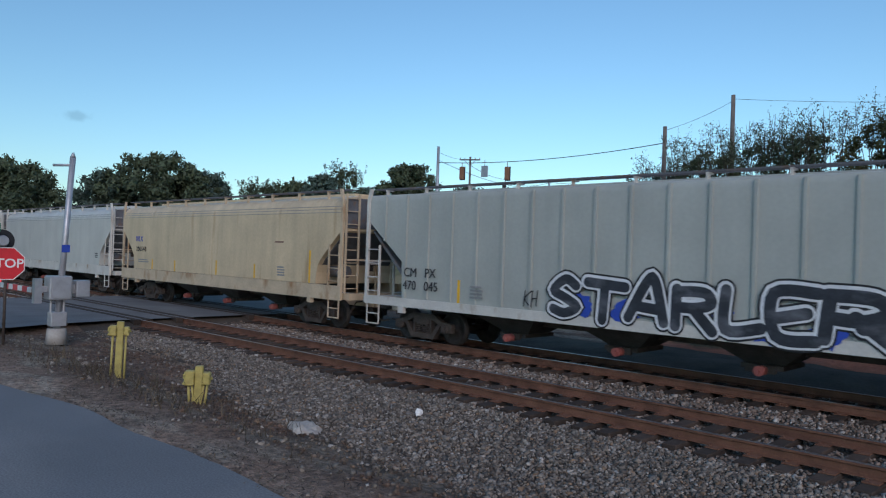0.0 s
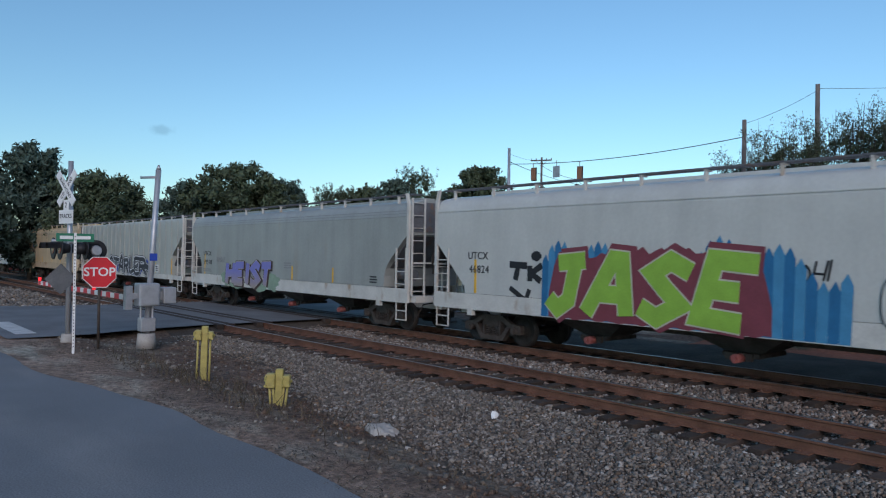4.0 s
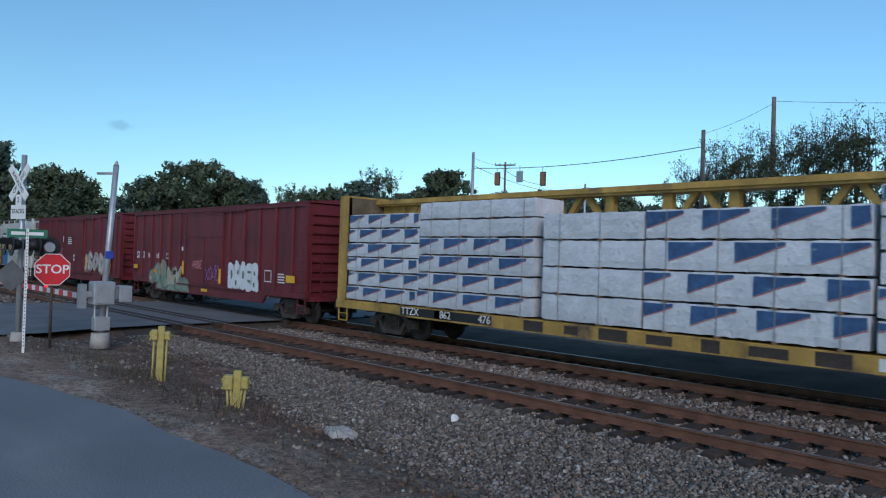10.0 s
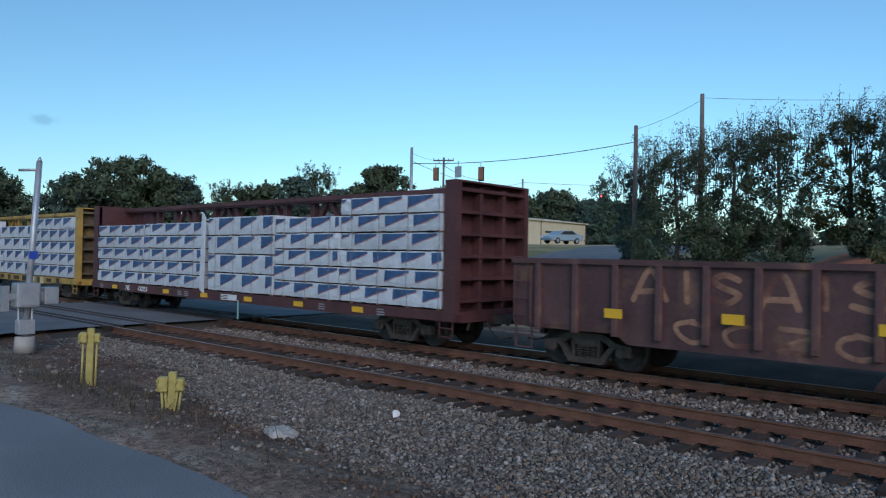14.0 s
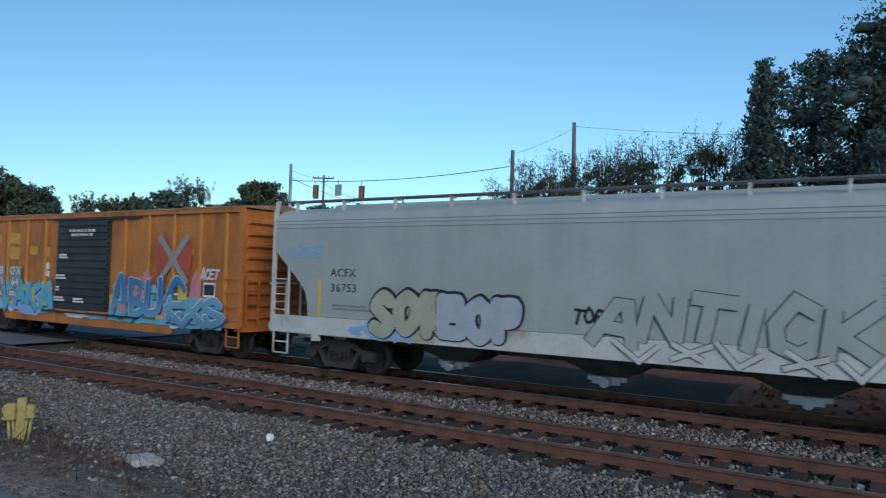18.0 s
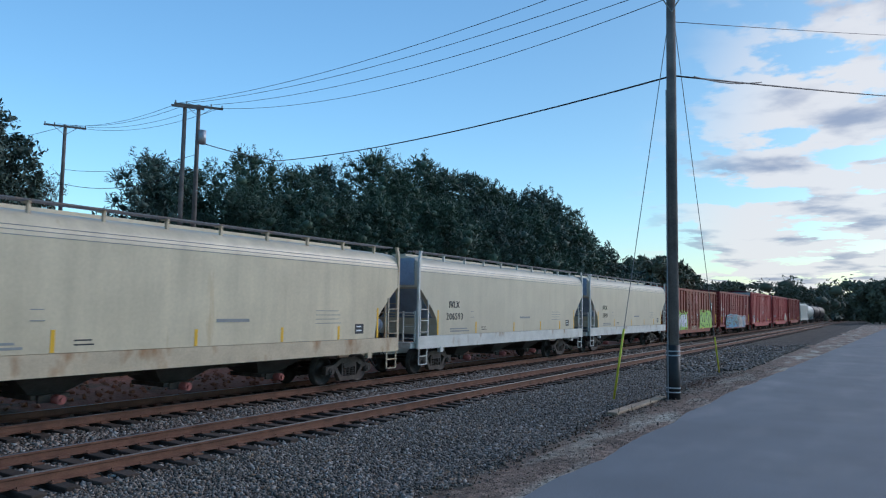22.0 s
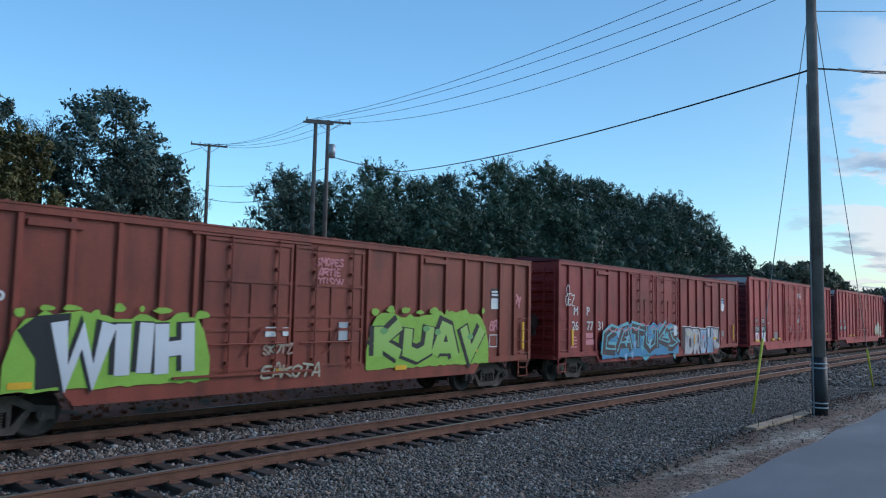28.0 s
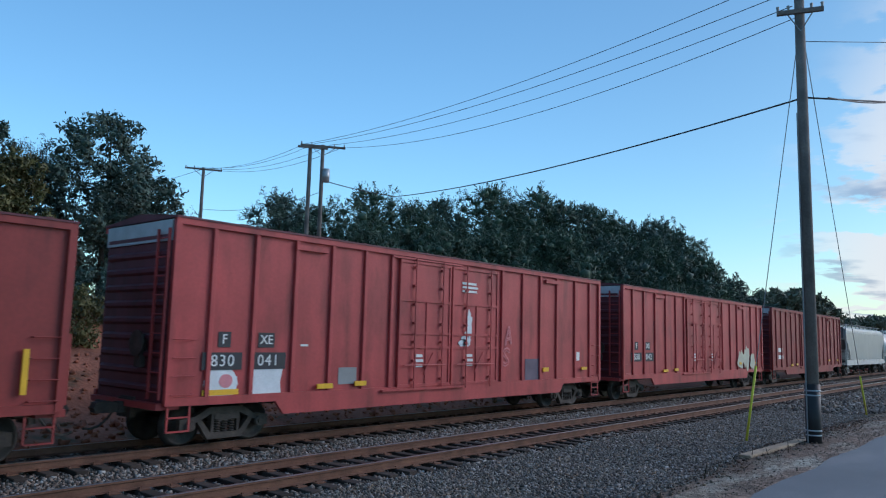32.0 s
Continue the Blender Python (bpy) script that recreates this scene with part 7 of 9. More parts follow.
for s in (-1, 1):
    bm = bmesh.new()
    plate(bm, [(-h, 0.98), (-h + 2.6, 0.98), (-h + 3.0, 0.7), (h - 3.0, 0.7), (h - 2.6, 0.98), (h, 0.98), (h, 2.42), (-h, 2.42)], s * 1.5 - 0.03, s * 1.5 + 0.03)
    part("side", bm, GON_BROWN, car)
    part("top_chord", boxes((-h, h, s * 1.53 - 0.09, s * 1.53 + 0.09, 2.38, 2.5)), GON_BROWN, car)
    part("end", boxes((min(s * h, s * (h - 0.08)), max(s * h, s * (h - 0.08)), -1.5, 1.5, 0.95, 2.45)), GON_BROWN, car)
    for k in range(4):
        part("end_rib", boxes((min(s * h, s * (h + 0.07)), max(s * h, s * (h + 0.07)), -1.45, 1.45, 1.1 + k * 0.34, 1.22 + k * 0.34)), GON_BROWN, car)
    ladder(car, *((-h + 0.1, -h + 0.55) if s < 0 else (h - 0.55, h - 0.1)), -1.6, 1.0, 2.3, GON_BROWN)
    stirrup(car, *((-h + 0.1, -h + 0.55) if s < 0 else (h - 0.55, h - 0.1)), -1.53, 0.4, 0.98, GON_BROWN)
post = mesh_of(boxes((-0.07, 0.07, -1.64, -1.5, 0.85, 2.4)), "side_post", GON_BROWN, 0.015)
for k in range(15):
    for a in (0, 180):
        p = part("side_post", post, None, car)
        p.matrix_basis = pose(-h + 0.75 + k * (L - 1.5) / 14, 0, 0, 0, 0, a)
part("floor", boxes((-h, h, -1.5, 1.5, 0.9, 1.02)), GON_BROWN, car)
for u, z, w in ((2.72, 1.35, 0.42), (5.24, 1.4, 0.42), (7.88, 1.4, 0.45), (10.54, 1.36, 0.45), (14.5, 1.48, 0.5)):
    patch(car, u - h, z, w, 0.2, M_TAPE, -1.66, name="reflector")
M_PEACH = shade("faded_peach_spray", (0.3, 0.16, 0.1), 0.7, var=0.3, scale=2, fine=15, stain=((0.12, 0.05, 0.04), 0.45, 0.6, 1.5, None))
burner(car, "OCZOC", 3.9 - h, 8.8 - h, 0.84, 1.32, [(M_PEACH, 0.0, 0, 0)], -1.536, w=0.05, wobble=0.08, seed=5, over=0.8)
burner(car, "AISAISIX", 3.0 - h, 9.6 - h, 1.62, 2.28, [(M_PEACH, 0.0, 0, 0)], -1.536, w=0.06, wobble=0.08, seed=6, over=0.8)
burner(car, "UGOUZ", 9.4 - h, 14.6 - h, 0.84, 1.32, [(M_PEACH, 0.03, 0, 0), (shade("faded_cream_spray", (0.34, 0.24, 0.16), 0.7, var=0.3, scale=2, stain=((0.14, 0.07, 0.05), 0.48, 0.62, 1.8, None)), 0.0, 0, 0)], -1.537, w=0.08, wobble=0.14, seed=7)
patch(car, 11.3 - h, 1.4, 0.5, 0.4, M_MARK_WHITE, -1.65)
patch(car, 11.3 - h, 1.4, 0.42, 0.3, M_MARK, -1.655)
wheels = []
running_gear(car, h, h - 1.75, wheels)
TRAIN.append((car, 125.5 + h, wheels))

# tail: grey hopper, then tank cars
car, h, y = covered_hopper(368.0, 384.5, "round", HOP_PALE, SILL_WHITE, "pale grey covered hopper car far along the train", end_tone=END_GREY)


def tank_car(left, length, mat, label):
    h = length / 2
    car = thing("tank_car", label, "freight car", group="cars of the passing freight train")
    bm = bmesh.new()
    rings, seg = [], 24
    for x, r in ((-h + 0.3, 0.02), (-h + 0.36, 0.6), (-h + 0.6, 1.1), (-h + 1.0, 1.4), (-h + 1.4, 1.48), (h - 1.4, 1.48), (h - 1.0, 1.4), (h - 0.6, 1.1), (h - 0.36, 0.6), (h - 0.3, 0.02)):
        rings.append([bm.verts.new((x, r * math.cos(2 * math.pi * i / seg), 2.62 + r * math.sin(2 * math.pi * i / seg))) for i in range(seg)])
    for a, b in zip(rings, rings[1:]):
        for i in range(seg):
            bm.faces.new((a[i], a[(i + 1) % seg], b[(i + 1) % seg], b[i])).smooth = True
    part("tank", bm, mat, car)
    bm = bmesh.new()
    bar(bm, (0, 0, 4.0), (0, 0, 4.45), 0.4, 14)
    part("dome", bm, mat, car)
    part("platform", boxes((-1.2, 1.2, -1.3, 1.3, 4.05, 4.09), (-1.2, -1.16, -1.3, -1.26, 4.09, 4.9), (1.16, 1.2, -1.3, -1.26, 4.09, 4.9), (-1.2, 1.2, -1.3, -1.27, 4.86, 4.9)), M_STEEL_DARK, car)
    for s in (-1, 1):
        part("saddle", boxes((s * (h - 1.9) - 0.5, s * (h - 1.9) + 0.5, -1.3, 1.3, 1.0, 1.7)), mat, car)
        part("end_sill", boxes((min(s * (h - 0.6), s * h), max(s * (h - 0.6), s * h), -1.4, 1.4, 0.9, 1.1)), M_STEEL_DARK, car)
    wheels = []
    running_gear(car, h, h - 1.8, wheels)
    TRAIN.append((car, left + h, wheels))


tank_car(386.0, 16.5, HOP_WHITE, "white tank car far along the train")
M_TANK_BLACK = shade("tank_black", (0.02, 0.02, 0.022), 0.45)
tank_car(404.0, 16.5, M_TANK_BLACK, "black tank car far along the train")
tank_car(422.0, 16.5, M_TANK_BLACK, "black tank car far along the train")

# ---- trees, shrubs and far woods ----
ICO = bmesh.new()
bmesh.ops.create_icosphere(ICO, subdivisions=1, radius=1.0)
ICO_V = np.array([v.co[:] for v in ICO.verts])
ICO_F = np.array([[v.index for v in f.verts] for f in ICO.faces])
ICO.free()


def leaves(name, centres, radii, count, size, mat, seed, flat=0.75, slim=0.5, outward=0.0, core=0.7, sparse=None):
    """Many small leaf sprays about the given clumps, round a dark inner mass of foliage, as one mesh."""
    g = np.random.RandomState(seed)
    c, r = np.array(centres, float), np.array(radii, float)
    pick = g.choice(len(c), count, p=r ** 2 / (r ** 2).sum())
    d = g.normal(size=(count, 3))
    d /= np.linalg.norm(d, axis=1)[:, None]
    far = g.uniform(0.5, 1.08, count) + (g.uniform(0, 1, count) ** 6) * 0.4
    p = c[pick] + d * (r[pick] * far)[:, None] * np.array([1, 1, flat])
    u = g.normal(size=(count, 3)) * (1 - outward * 0.6) + (d + np.array([0, 0, 0.25])) * outward * 1.6
    u /= np.linalg.norm(u, axis=1)[:, None]
    # blades lie across the way out of the crown, so that the clumps shade as rounded masses
    w = np.cross(u, d + np.array([0, 0, 0.4]) + g.normal(size=(count, 3)) * 0.45)
    w /= np.linalg.norm(w, axis=1)[:, None]
    s = size * g.uniform(0.5, 1.35, count)[:, None]
    if sparse is not None and len(sparse):
        k = min(count // 4, len(sparse) * 9)
        e = np.array(sparse, float)
        p[:k] = e[g.randint(0, len(e), k)] + g.normal(0, 0.1, (k, 3))
        s[:k] *= 0.62
    q = np.stack([p - u * s, p + w * s * slim + u * s * 0.2, p - w * s * slim + u * s * 0.9], axis=1).reshape(-1, 3)
    n_core = len(c) if core else 0
    lump = ICO_V[None] * g.uniform(0.6, 1.2, (n_core, len(ICO_V), 1)) * (r[:n_core, None, None] * core) * np.array([1, 1, flat]) + c[:n_core, None, :]
    cv = lump.reshape(-1, 3)
    cf = (ICO_F[None] + (np.arange(n_core) * len(ICO_V))[:, None, None] + count * 3).reshape(-1)
    nf = n_core * len(ICO_F)
    me = bpy.data.meshes.new(name)
    me.vertices.add(count * 3 + len(cv))
    me.vertices.foreach_set("co", np.concatenate([q, cv]).ravel())
    me.loops.add(count * 3 + nf * 3)
    me.loops.foreach_set("vertex_index", np.concatenate([np.arange(count * 3), cf]).astype(np.int32))
    me.polygons.add(count + nf)
    me.polygons.foreach_set("loop_start", (np.arange(count + nf) * 3).astype(np.int32))
    me.update(calc_edges=True)
    me.materials.append(mat)
    return me


def tree(x, y, top, width, seed, kind="oak", mat=None, dense=1.0, label="", low=None):
    """A tapered trunk, limbs, and a crown of many leaf clumps with an uneven outline. top: height of its tip above the rails."""
    g = random.Random(seed)
    z0 = land(x, y)
    H = top - z0
    R = width / 2
    base = H * (0.08 if low is None else low)
    words = {"oak": "broad dark green tree with an uneven crown", "airy": "scrubby tree with thin bare twigs on top", "pine": "dark green pine with a ragged crown", "cone": "dark narrow evergreen tree", "bush": "wild green bush on the bank"}
    t = thing("tree" if kind != "bush" else "bush", label or words[kind], "tree" if kind != "bush" else "bush", (x, y, z0 - 0.1), group="trees beyond the railway")
    cs, rs, tips = [], [], []
    n = {"oak": 150, "airy": 80, "pine": 120, "cone": 60, "bush": 14}[kind]
    for i in range(n):
        f = (i + 0.5) / n
        an = i * 2.4 + g.uniform(-0.5, 0.5)
        if kind in ("oak", "bush"):
            hh = base + (H - base) * (0.05 + 0.88 * f)
            env = R * math.sqrt(max(0.03, 1 - ((f - 0.48) / 0.58) ** 2))
            rr = env * g.uniform(0.0, 1.0) ** 0.55
            rad = R * g.uniform(0.12, 0.26) * (1 - 0.2 * f) * (1.6 if kind == "bush" else 1)
        elif kind == "airy":
            hh = base + (H - base) * (0.03 + 0.78 * f)
            env = R * math.sqrt(max(0.05, 1 - ((f - 0.4) / 0.66) ** 2))
            rr = env * g.uniform(0.3, 0.95)
            rad = R * g.uniform(0.13, 0.26) * (1 - 0.4 * f)
        elif kind == "pine":
            hh = base + (H - base) * (0.04 + 0.92 * f)
            rr = R * (1.1 - 0.85 * f ** 2.4) * g.uniform(0.1, 1.0)
            rad = R * g.uniform(0.14, 0.3) * (1.15 - 0.6 * f)
        else:
            hh = base + (H - base) * (0.03 + 0.94 * f)
            rr = R * (1 - f * 0.9) * g.uniform(0.3, 0.85)
            rad = R * (0.3 * (1 - f) + 0.12)
        cs.append((rr * math.cos(an), rr * math.sin(an), min(hh, H - rad * 0.6)))
        rs.append(rad)
    if kind != "airy":
        cs.append((g.uniform(-0.1, 0.1) * R, 0, H - R * 0.13))
        rs.append(R * 0.15)
    if kind in ("oak", "pine"):
        for f in ((0.1, 0.25, 0.4, 0.55, 0.68) if kind == "pine" else (0.5, 0.64)):
            cs.insert(0, (g.uniform(-0.1, 0.1) * R, g.uniform(-0.1, 0.1) * R, base + (H - base) * f))
            rs.insert(0, R * (0.62 if kind == "pine" else 0.5) * (1 - 0.5 * f))
    dist = math.hypot(x, y)
    leaf = max(0.1, min(0.6, dist * 0.0034)) * {"pine": 1.25, "airy": 0.72}.get(kind, 1.0)
    area = sum(r * r for r in rs)
    count = int(min(16000, max(2500, area * (15.0 if kind == "airy" else 13.0) / (leaf * leaf) * (0.4 + 0.6 * dense))))
    bm = bmesh.new()
    if kind == "airy":
        # bare twigs rise out of the leafy mass
        for _ in range(52):
            an, rr = g.uniform(0, 6.28), R * math.sqrt(g.uniform(0, 1)) * 0.85
            a = Vector((rr * math.cos(an), rr * math.sin(an), base + (H - base) * g.uniform(0.45, 0.68)))
            e = Vector((a.x * 1.15 + g.uniform(-0.5, 0.5), a.y * 1.1, H * g.uniform(0.8, 1.0) - 0.12 * rr))
            bar(bm, a, e, 0.022, 3, 0.006)
            for _k in range(4):
                s = a.lerp(e, g.uniform(0.35, 0.9))
                e2 = s + Vector((g.uniform(-0.5, 0.5), g.uniform(-0.4, 0.4), g.uniform(0.25, 0.8)))
                bar(bm, s, e2, 0.01, 3, 0.004)
                tips += [e2[:], s.lerp(e2, 0.5)[:]]
        tagged(part("twig_spray", bm, M_BARK, t), kind="stuff")
        bm = bmesh.new()
    elif kind == "pine":
        # spiky leaders along the top
        for _ in range(13):
            an, rr = g.uniform(0, 6.28), R * math.sqrt(g.uniform(0, 1)) * 0.75
            z = base + (H - base) * (0.97 - 0.36 * (rr / R) ** 2)
            tall = g.uniform(0.5, 1.2)
            for k in range(9):
                turn, reach = g.uniform(0, 6.28), (9 - k) * 0.085
                tips.append((rr * math.cos(an) + reach * math.cos(turn), rr * math.sin(an) + reach * math.sin(turn), z - 0.5 + (tall + 0.5) * k / 8))
    elif kind in ("oak", "cone"):
        for _ in range(int(9 * R)):
            c, r = g.choice(list(zip(cs, rs)))
            d = Vector((g.gauss(0, 1), g.gauss(0, 1), abs(g.gauss(0.3, 1)))).normalized()
            tips.append((Vector(c) + d * r * g.uniform(1.05, 1.45))[:])
    mm = mat or (M_PINE if kind in ("pine", "cone") else M_LEAF)
    part("crown", leaves("crown", cs, rs, count, leaf, mm, seed, *((0.8, 0.22, 0.75) if kind == "pine" else (0.85, 0.5, 0.25)), core={"pine": 0.46, "airy": 0.36}.get(kind, 0.4 if dist < 60 else 0.55), sparse=tips), None, t)
    r0 = max(0.05, H * 0.018)
    pts = [Vector((0, 0, 0)), Vector((g.uniform(-0.2, 0.2), g.uniform(-0.2, 0.2), H * 0.35)), Vector((g.uniform(-0.4, 0.4), g.uniform(-0.4, 0.4), H * 0.65)), Vector((0, 0, H * 0.9))]
    if kind != "bush":
        for a, b, r1, r2 in zip(pts, pts[1:], (r0, r0 * 0.75, r0 * 0.45), (r0 * 0.75, r0 * 0.45, r0 * 0.1)):
            bar(bm, a, b, r1, 7, r2)
        part("trunk", bm, M_BARK, t)
        for c in cs[8:-4:max(1, len(cs) // (11 if kind == "oak" and dist < 60 else 4))]:
            zz = max(H * 0.12, c[2] * 0.72)
            k = min(2, int(zz / (H * 0.35)))
            a, b = pts[k], pts[k + 1]
            s = a.lerp(b, min(1, max(0, (zz - a.z) / max(0.01, b.z - a.z))))
            bm = bmesh.new()
            bar(bm, s, c, r0 * 0.34, 5, r0 * 0.08)
            part("limb", bm, M_BARK, t)
    else:
        bm.free()
        for k in range(3):
            bm = bmesh.new()
            bar(bm, (0.1 * (k - 1), 0, 0), Vector(cs[3 + k]), 0.03, 5, 0.01)
            part("stem", bm, M_BARK, t)
    return t


sd = 100
# woods beyond the crossing
for x, y, top, w, kind in ((-74, 14.1, 12.43, 7.5, "oak"), (-68.5, 18.5, 9.56, 9.0, "oak"), (-72, 8, 9.45, 9.0, "oak"), (-80, 22, 8.79, 8.0, "oak"), (-77.4, 35.1, 12.77, 11.5, "oak"), (-80.5, 31.0, 10.67, 7.5, "oak"), (-78.5, 41.5, 11.35, 8.0, "oak"), (-74, 37.5, 10.69, 7, "oak"),
                           (-97.8, 60.6, 13.69, 8.5, "airy"), (-101, 66, 11.25, 10, "oak"), (-93.5, 63.5, 13.20, 7.0, "oak"), (-86.5, 64.0, 13.93, 7.0, "oak"), (-86, 67.5, 16.32, 7.0, "airy"), (-85.5, 80.0, 17.07, 10.5, "oak"), (-92, 78, 13.25, 9, "oak"), (-78, 86, 13.78, 8, "oak")):
    sd += 1
    tree(x, y, top, w, sd, kind, M_LEAF if kind == "oak" and sd % 3 else M_LEAF2)
for x, y, top, w in ((-97, 112, 15.48, 16), (-86, 112, 15.62, 14), (-77, 116, 15.34, 13), (-70, 120, 13.64, 12), (-62, 118, 12.97, 10), (-108, 108, 14.05, 15), (-120, 100, 13.03, 15)):
    sd += 1
    tree(x, y, top, w, sd, "oak", M_LEAF2 if sd % 2 else M_LEAF)
tree(-57, 100, 15.19, 5.5, 301, "pine")
tree(-52, 104, 12.28, 6.5, 302, "pine")
# the wooded bank behind the train
for x, y, top, w, kind, mat, dense in ((-22.0, 42.6, 9.60, 3.2, "airy", M_LEAF, 1.6), (-17.5, 38.6, 10.04, 5.5, "airy", M_LEAF2, 1.0), (-14.8, 39.6, 10.57, 5.0, "airy", M_LEAF2, 0.8), (-12.6, 40.1, 11.02, 5.5, "airy", M_LEAF2, 1.0), (-9.3, 41.0, 11.31, 4.8, "airy", M_LEAF3, 0.8),
                                       (-6.0, 37.5, 13.67, 4.2, "cone", M_LEAF, 1.2), (-3.8, 39.8, 14.40, 6.5, "oak", M_LEAF, 1.0), (1.7, 40.4, 18.90, 11.0, "oak", M_LEAF, 0.9), (5.6, 41.0, 16.40, 6.5, "oak", M_LEAF, 0.7), (-0.9, 41.5, 16.00, 6.5, "oak", M_LEAF2, 0.8),
                                       (9.4, 43.0, 17.60, 5.2, "airy", M_LEAF2, 1.6), (12.0, 42.3, 14.40, 4.6, "oak", M_LEAF, 0.7), (14.6, 40.0, 12.60, 4.2, "airy", M_LEAF, 1.5), (17.0, 37.4, 13.90, 6.6, "oak", M_LEAF, 0.9), (19.6, 38.4, 11.40, 4.2, "oak", M_LEAF, 0.8), (8.9, 32.8, 10.90, 3.8, "oak", M_LEAF3, 0.7), (12.1, 36.0, 10.70, 3.6, "oak", M_LEAF3, 0.8), (21.9, 39.4, 9.70, 2.8, "airy", M_LEAF2, 1.5), (5.5, 35.5, 10.50, 4.5, "oak", M_LEAF2, 0.8), (0.5, 35.0, 10.20, 5, "oak", M_LEAF, 0.9)):
    sd += 1
    tree(x, y, top, w, sd, kind, mat, dense)
# the pine wood
for x, y, top, w in ((34.8, 46.2, 13.4, 5.2), (38.0, 45.8, 13.0, 5.5), (41.9, 43.5, 14.8, 6.8), (45.7, 42.4, 14.0, 5.6), (48.8, 42.0, 14.9, 5.4), (53.0, 39.5, 16.6, 7.4), (56.0, 38.6, 15.6, 6.5), (59.1, 38.0, 17.0, 7.4), (62.5, 37.3, 16.2, 6.6), (65.7, 36.5, 16.5, 7.0), (69.2, 35.8, 15.4, 6.2), (71.9, 35.4, 15.0, 5.6), (73.6, 32.6, 15.6, 7.0), (77.5, 32.3, 14.9, 6.6), (81.5, 32.0, 13.2, 5.6), (85.5, 33.5, 12.0, 5), (94.7, 32.2, 10.8, 4.2), (44, 38, 11.2, 6), (50, 36.5, 11.8, 6.5), (56, 34.5, 12.2, 7), (63, 33, 12.6, 7), (69, 31.5, 12.4, 7), (39, 41, 10.8, 5.5)):
    sd += 1
    tree(x, y, top, w * 1.6, sd, "pine", M_PINE if sd % 4 else M_LEAF, 1.0, low=0.02)
# far along the line
for x, y, top, w in ((140, 40, 12.6, 12), (148, 38, 13.2, 12), (156, 37, 11.2, 10), (197, 34, 9.9, 10), (249, 24, 10.6, 12), (275, 18, 10.6, 14), (292, 14, 9.4, 14), (206, 1, 10.6, 12), (216, -3, 10.4, 14), (230, 40, 8.4, 12), (175, 38, 8.6, 10), (120, 36, 8.8, 9), (108, 35, 9.2, 8)):
    sd += 1
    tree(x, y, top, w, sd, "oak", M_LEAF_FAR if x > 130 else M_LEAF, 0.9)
# scrub on the clay bank
for i in range(46):
    g = random.Random(900 + i)
    x, y = -14 + i * 1.95 + g.uniform(-0.8, 0.8), g.uniform(22.5, 30)
    tree(x, y, land(x, y) + g.uniform(0.9, 2.6), g.uniform(1.4, 3.2), 900 + i, "bush", (M_LEAF2, M_LEAF3, M_LEAF, M_LEAF2)[i % 4], 0.55, low=0.02)
# low woods that close the distance
cs, rs = [], []
g = random.Random(77)
for k in range(260):
    a = radians(-96 + 192 * k / 259)
    d = g.uniform(150, 175) if abs(a) < 1.2 else g.uniform(230, 300)
    top = (4.5 if a < 0 else 6.5) + g.uniform(0, 4.0) + (d - 150) * 0.01
    for z in (1.0, top * 0.55, top):
        cs.append((d * math.sin(a) + g.uniform(-2, 2), d * math.cos(a), z))
        rs.append(g.uniform(2.5, 4.5))
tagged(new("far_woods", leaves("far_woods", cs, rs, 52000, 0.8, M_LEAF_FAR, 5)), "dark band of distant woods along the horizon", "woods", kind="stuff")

# ---- crossing signals, signs and posts ----
def post_base(t, r=0.2):
    bm = bmesh.new()
    bar(bm, (0, 0, -0.2), (0, 0, 0.22), r + 0.12, 10, r + 0.08)
    part("footing", bm, M_CONCRETE, t)


mast = thing("gate_mast", "grey steel crossing gate mast with a control box", "crossing gate", (-20.86, 6.89, -0.02))
post_base(mast, 0.15)
bm = bmesh.new()
bar(bm, (0, 0, 0.2), (0.18, 0.19, 4.78), 0.085, 12, 0.075)
bar(bm, (0.18, 0.19, 4.78), (0.185, 0.195, 4.92), 0.075, 12, 0.02)
part("pole", bm, M_GALV, mast)
bm = bmesh.new()
bar(bm, (0.24, 0.22, 4.58), (-0.12, -0.2, 4.56), 0.035, 8)
part("arm_bracket", bm, M_GALV, mast)
part("control_box", boxes((-0.24, 0.24, -0.28, 0.28, 0.98, 1.62)), M_GALV, mast, bevel=0.03)
part("box_door", boxes((0.24, 0.265, -0.22, 0.22, 1.04, 1.56)), M_GALV, mast)
part("gate_motor", boxes((-0.2, 0.2, 0.4, 0.75, 1.05, 1.5)), M_GALV, mast, bevel=0.02)
part("motor_bracket", boxes((-0.05, 0.05, 0.28, 0.4, 1.15, 1.4)), M_GALV, mast)
part("counterweight", boxes((-0.1, 0.1, -0.6, -0.42, 0.9, 1.55), (-0.05, 0.05, -0.45, -0.28, 1.2, 1.35)), M_GALV, mast)
part("junction_box", boxes((-0.16, 0.16, -0.2, 0.2, 0.28, 0.66)), M_GALV, mast, bevel=0.02)
bm = bmesh.new()
bar(bm, (0.05, -0.18, 0.6), (0.05, -0.18, 1.0), 0.03, 6)
bar(bm, (0.05, 0.14, 0.6), (0.05, 0.14, 1.0), 0.03, 6)
part("conduit", bm, M_GALV, mast)
part("blue_tag", boxes((0.16, 0.18, 0.0, 0.2, 2.25, 2.45)), M_SPRAY_COBALT, mast)
arm = part("gate_arm", boxes((-10.5, -0.2, -0.62, -0.58, 1.17, 1.31)), M_WHITE, mast)
for k in range(13):
    part("red_stripe", boxes((-10.45 + k * 0.8, -10.05 + k * 0.8, -0.625, -0.575, 1.165, 1.315)), M_RED, arm)
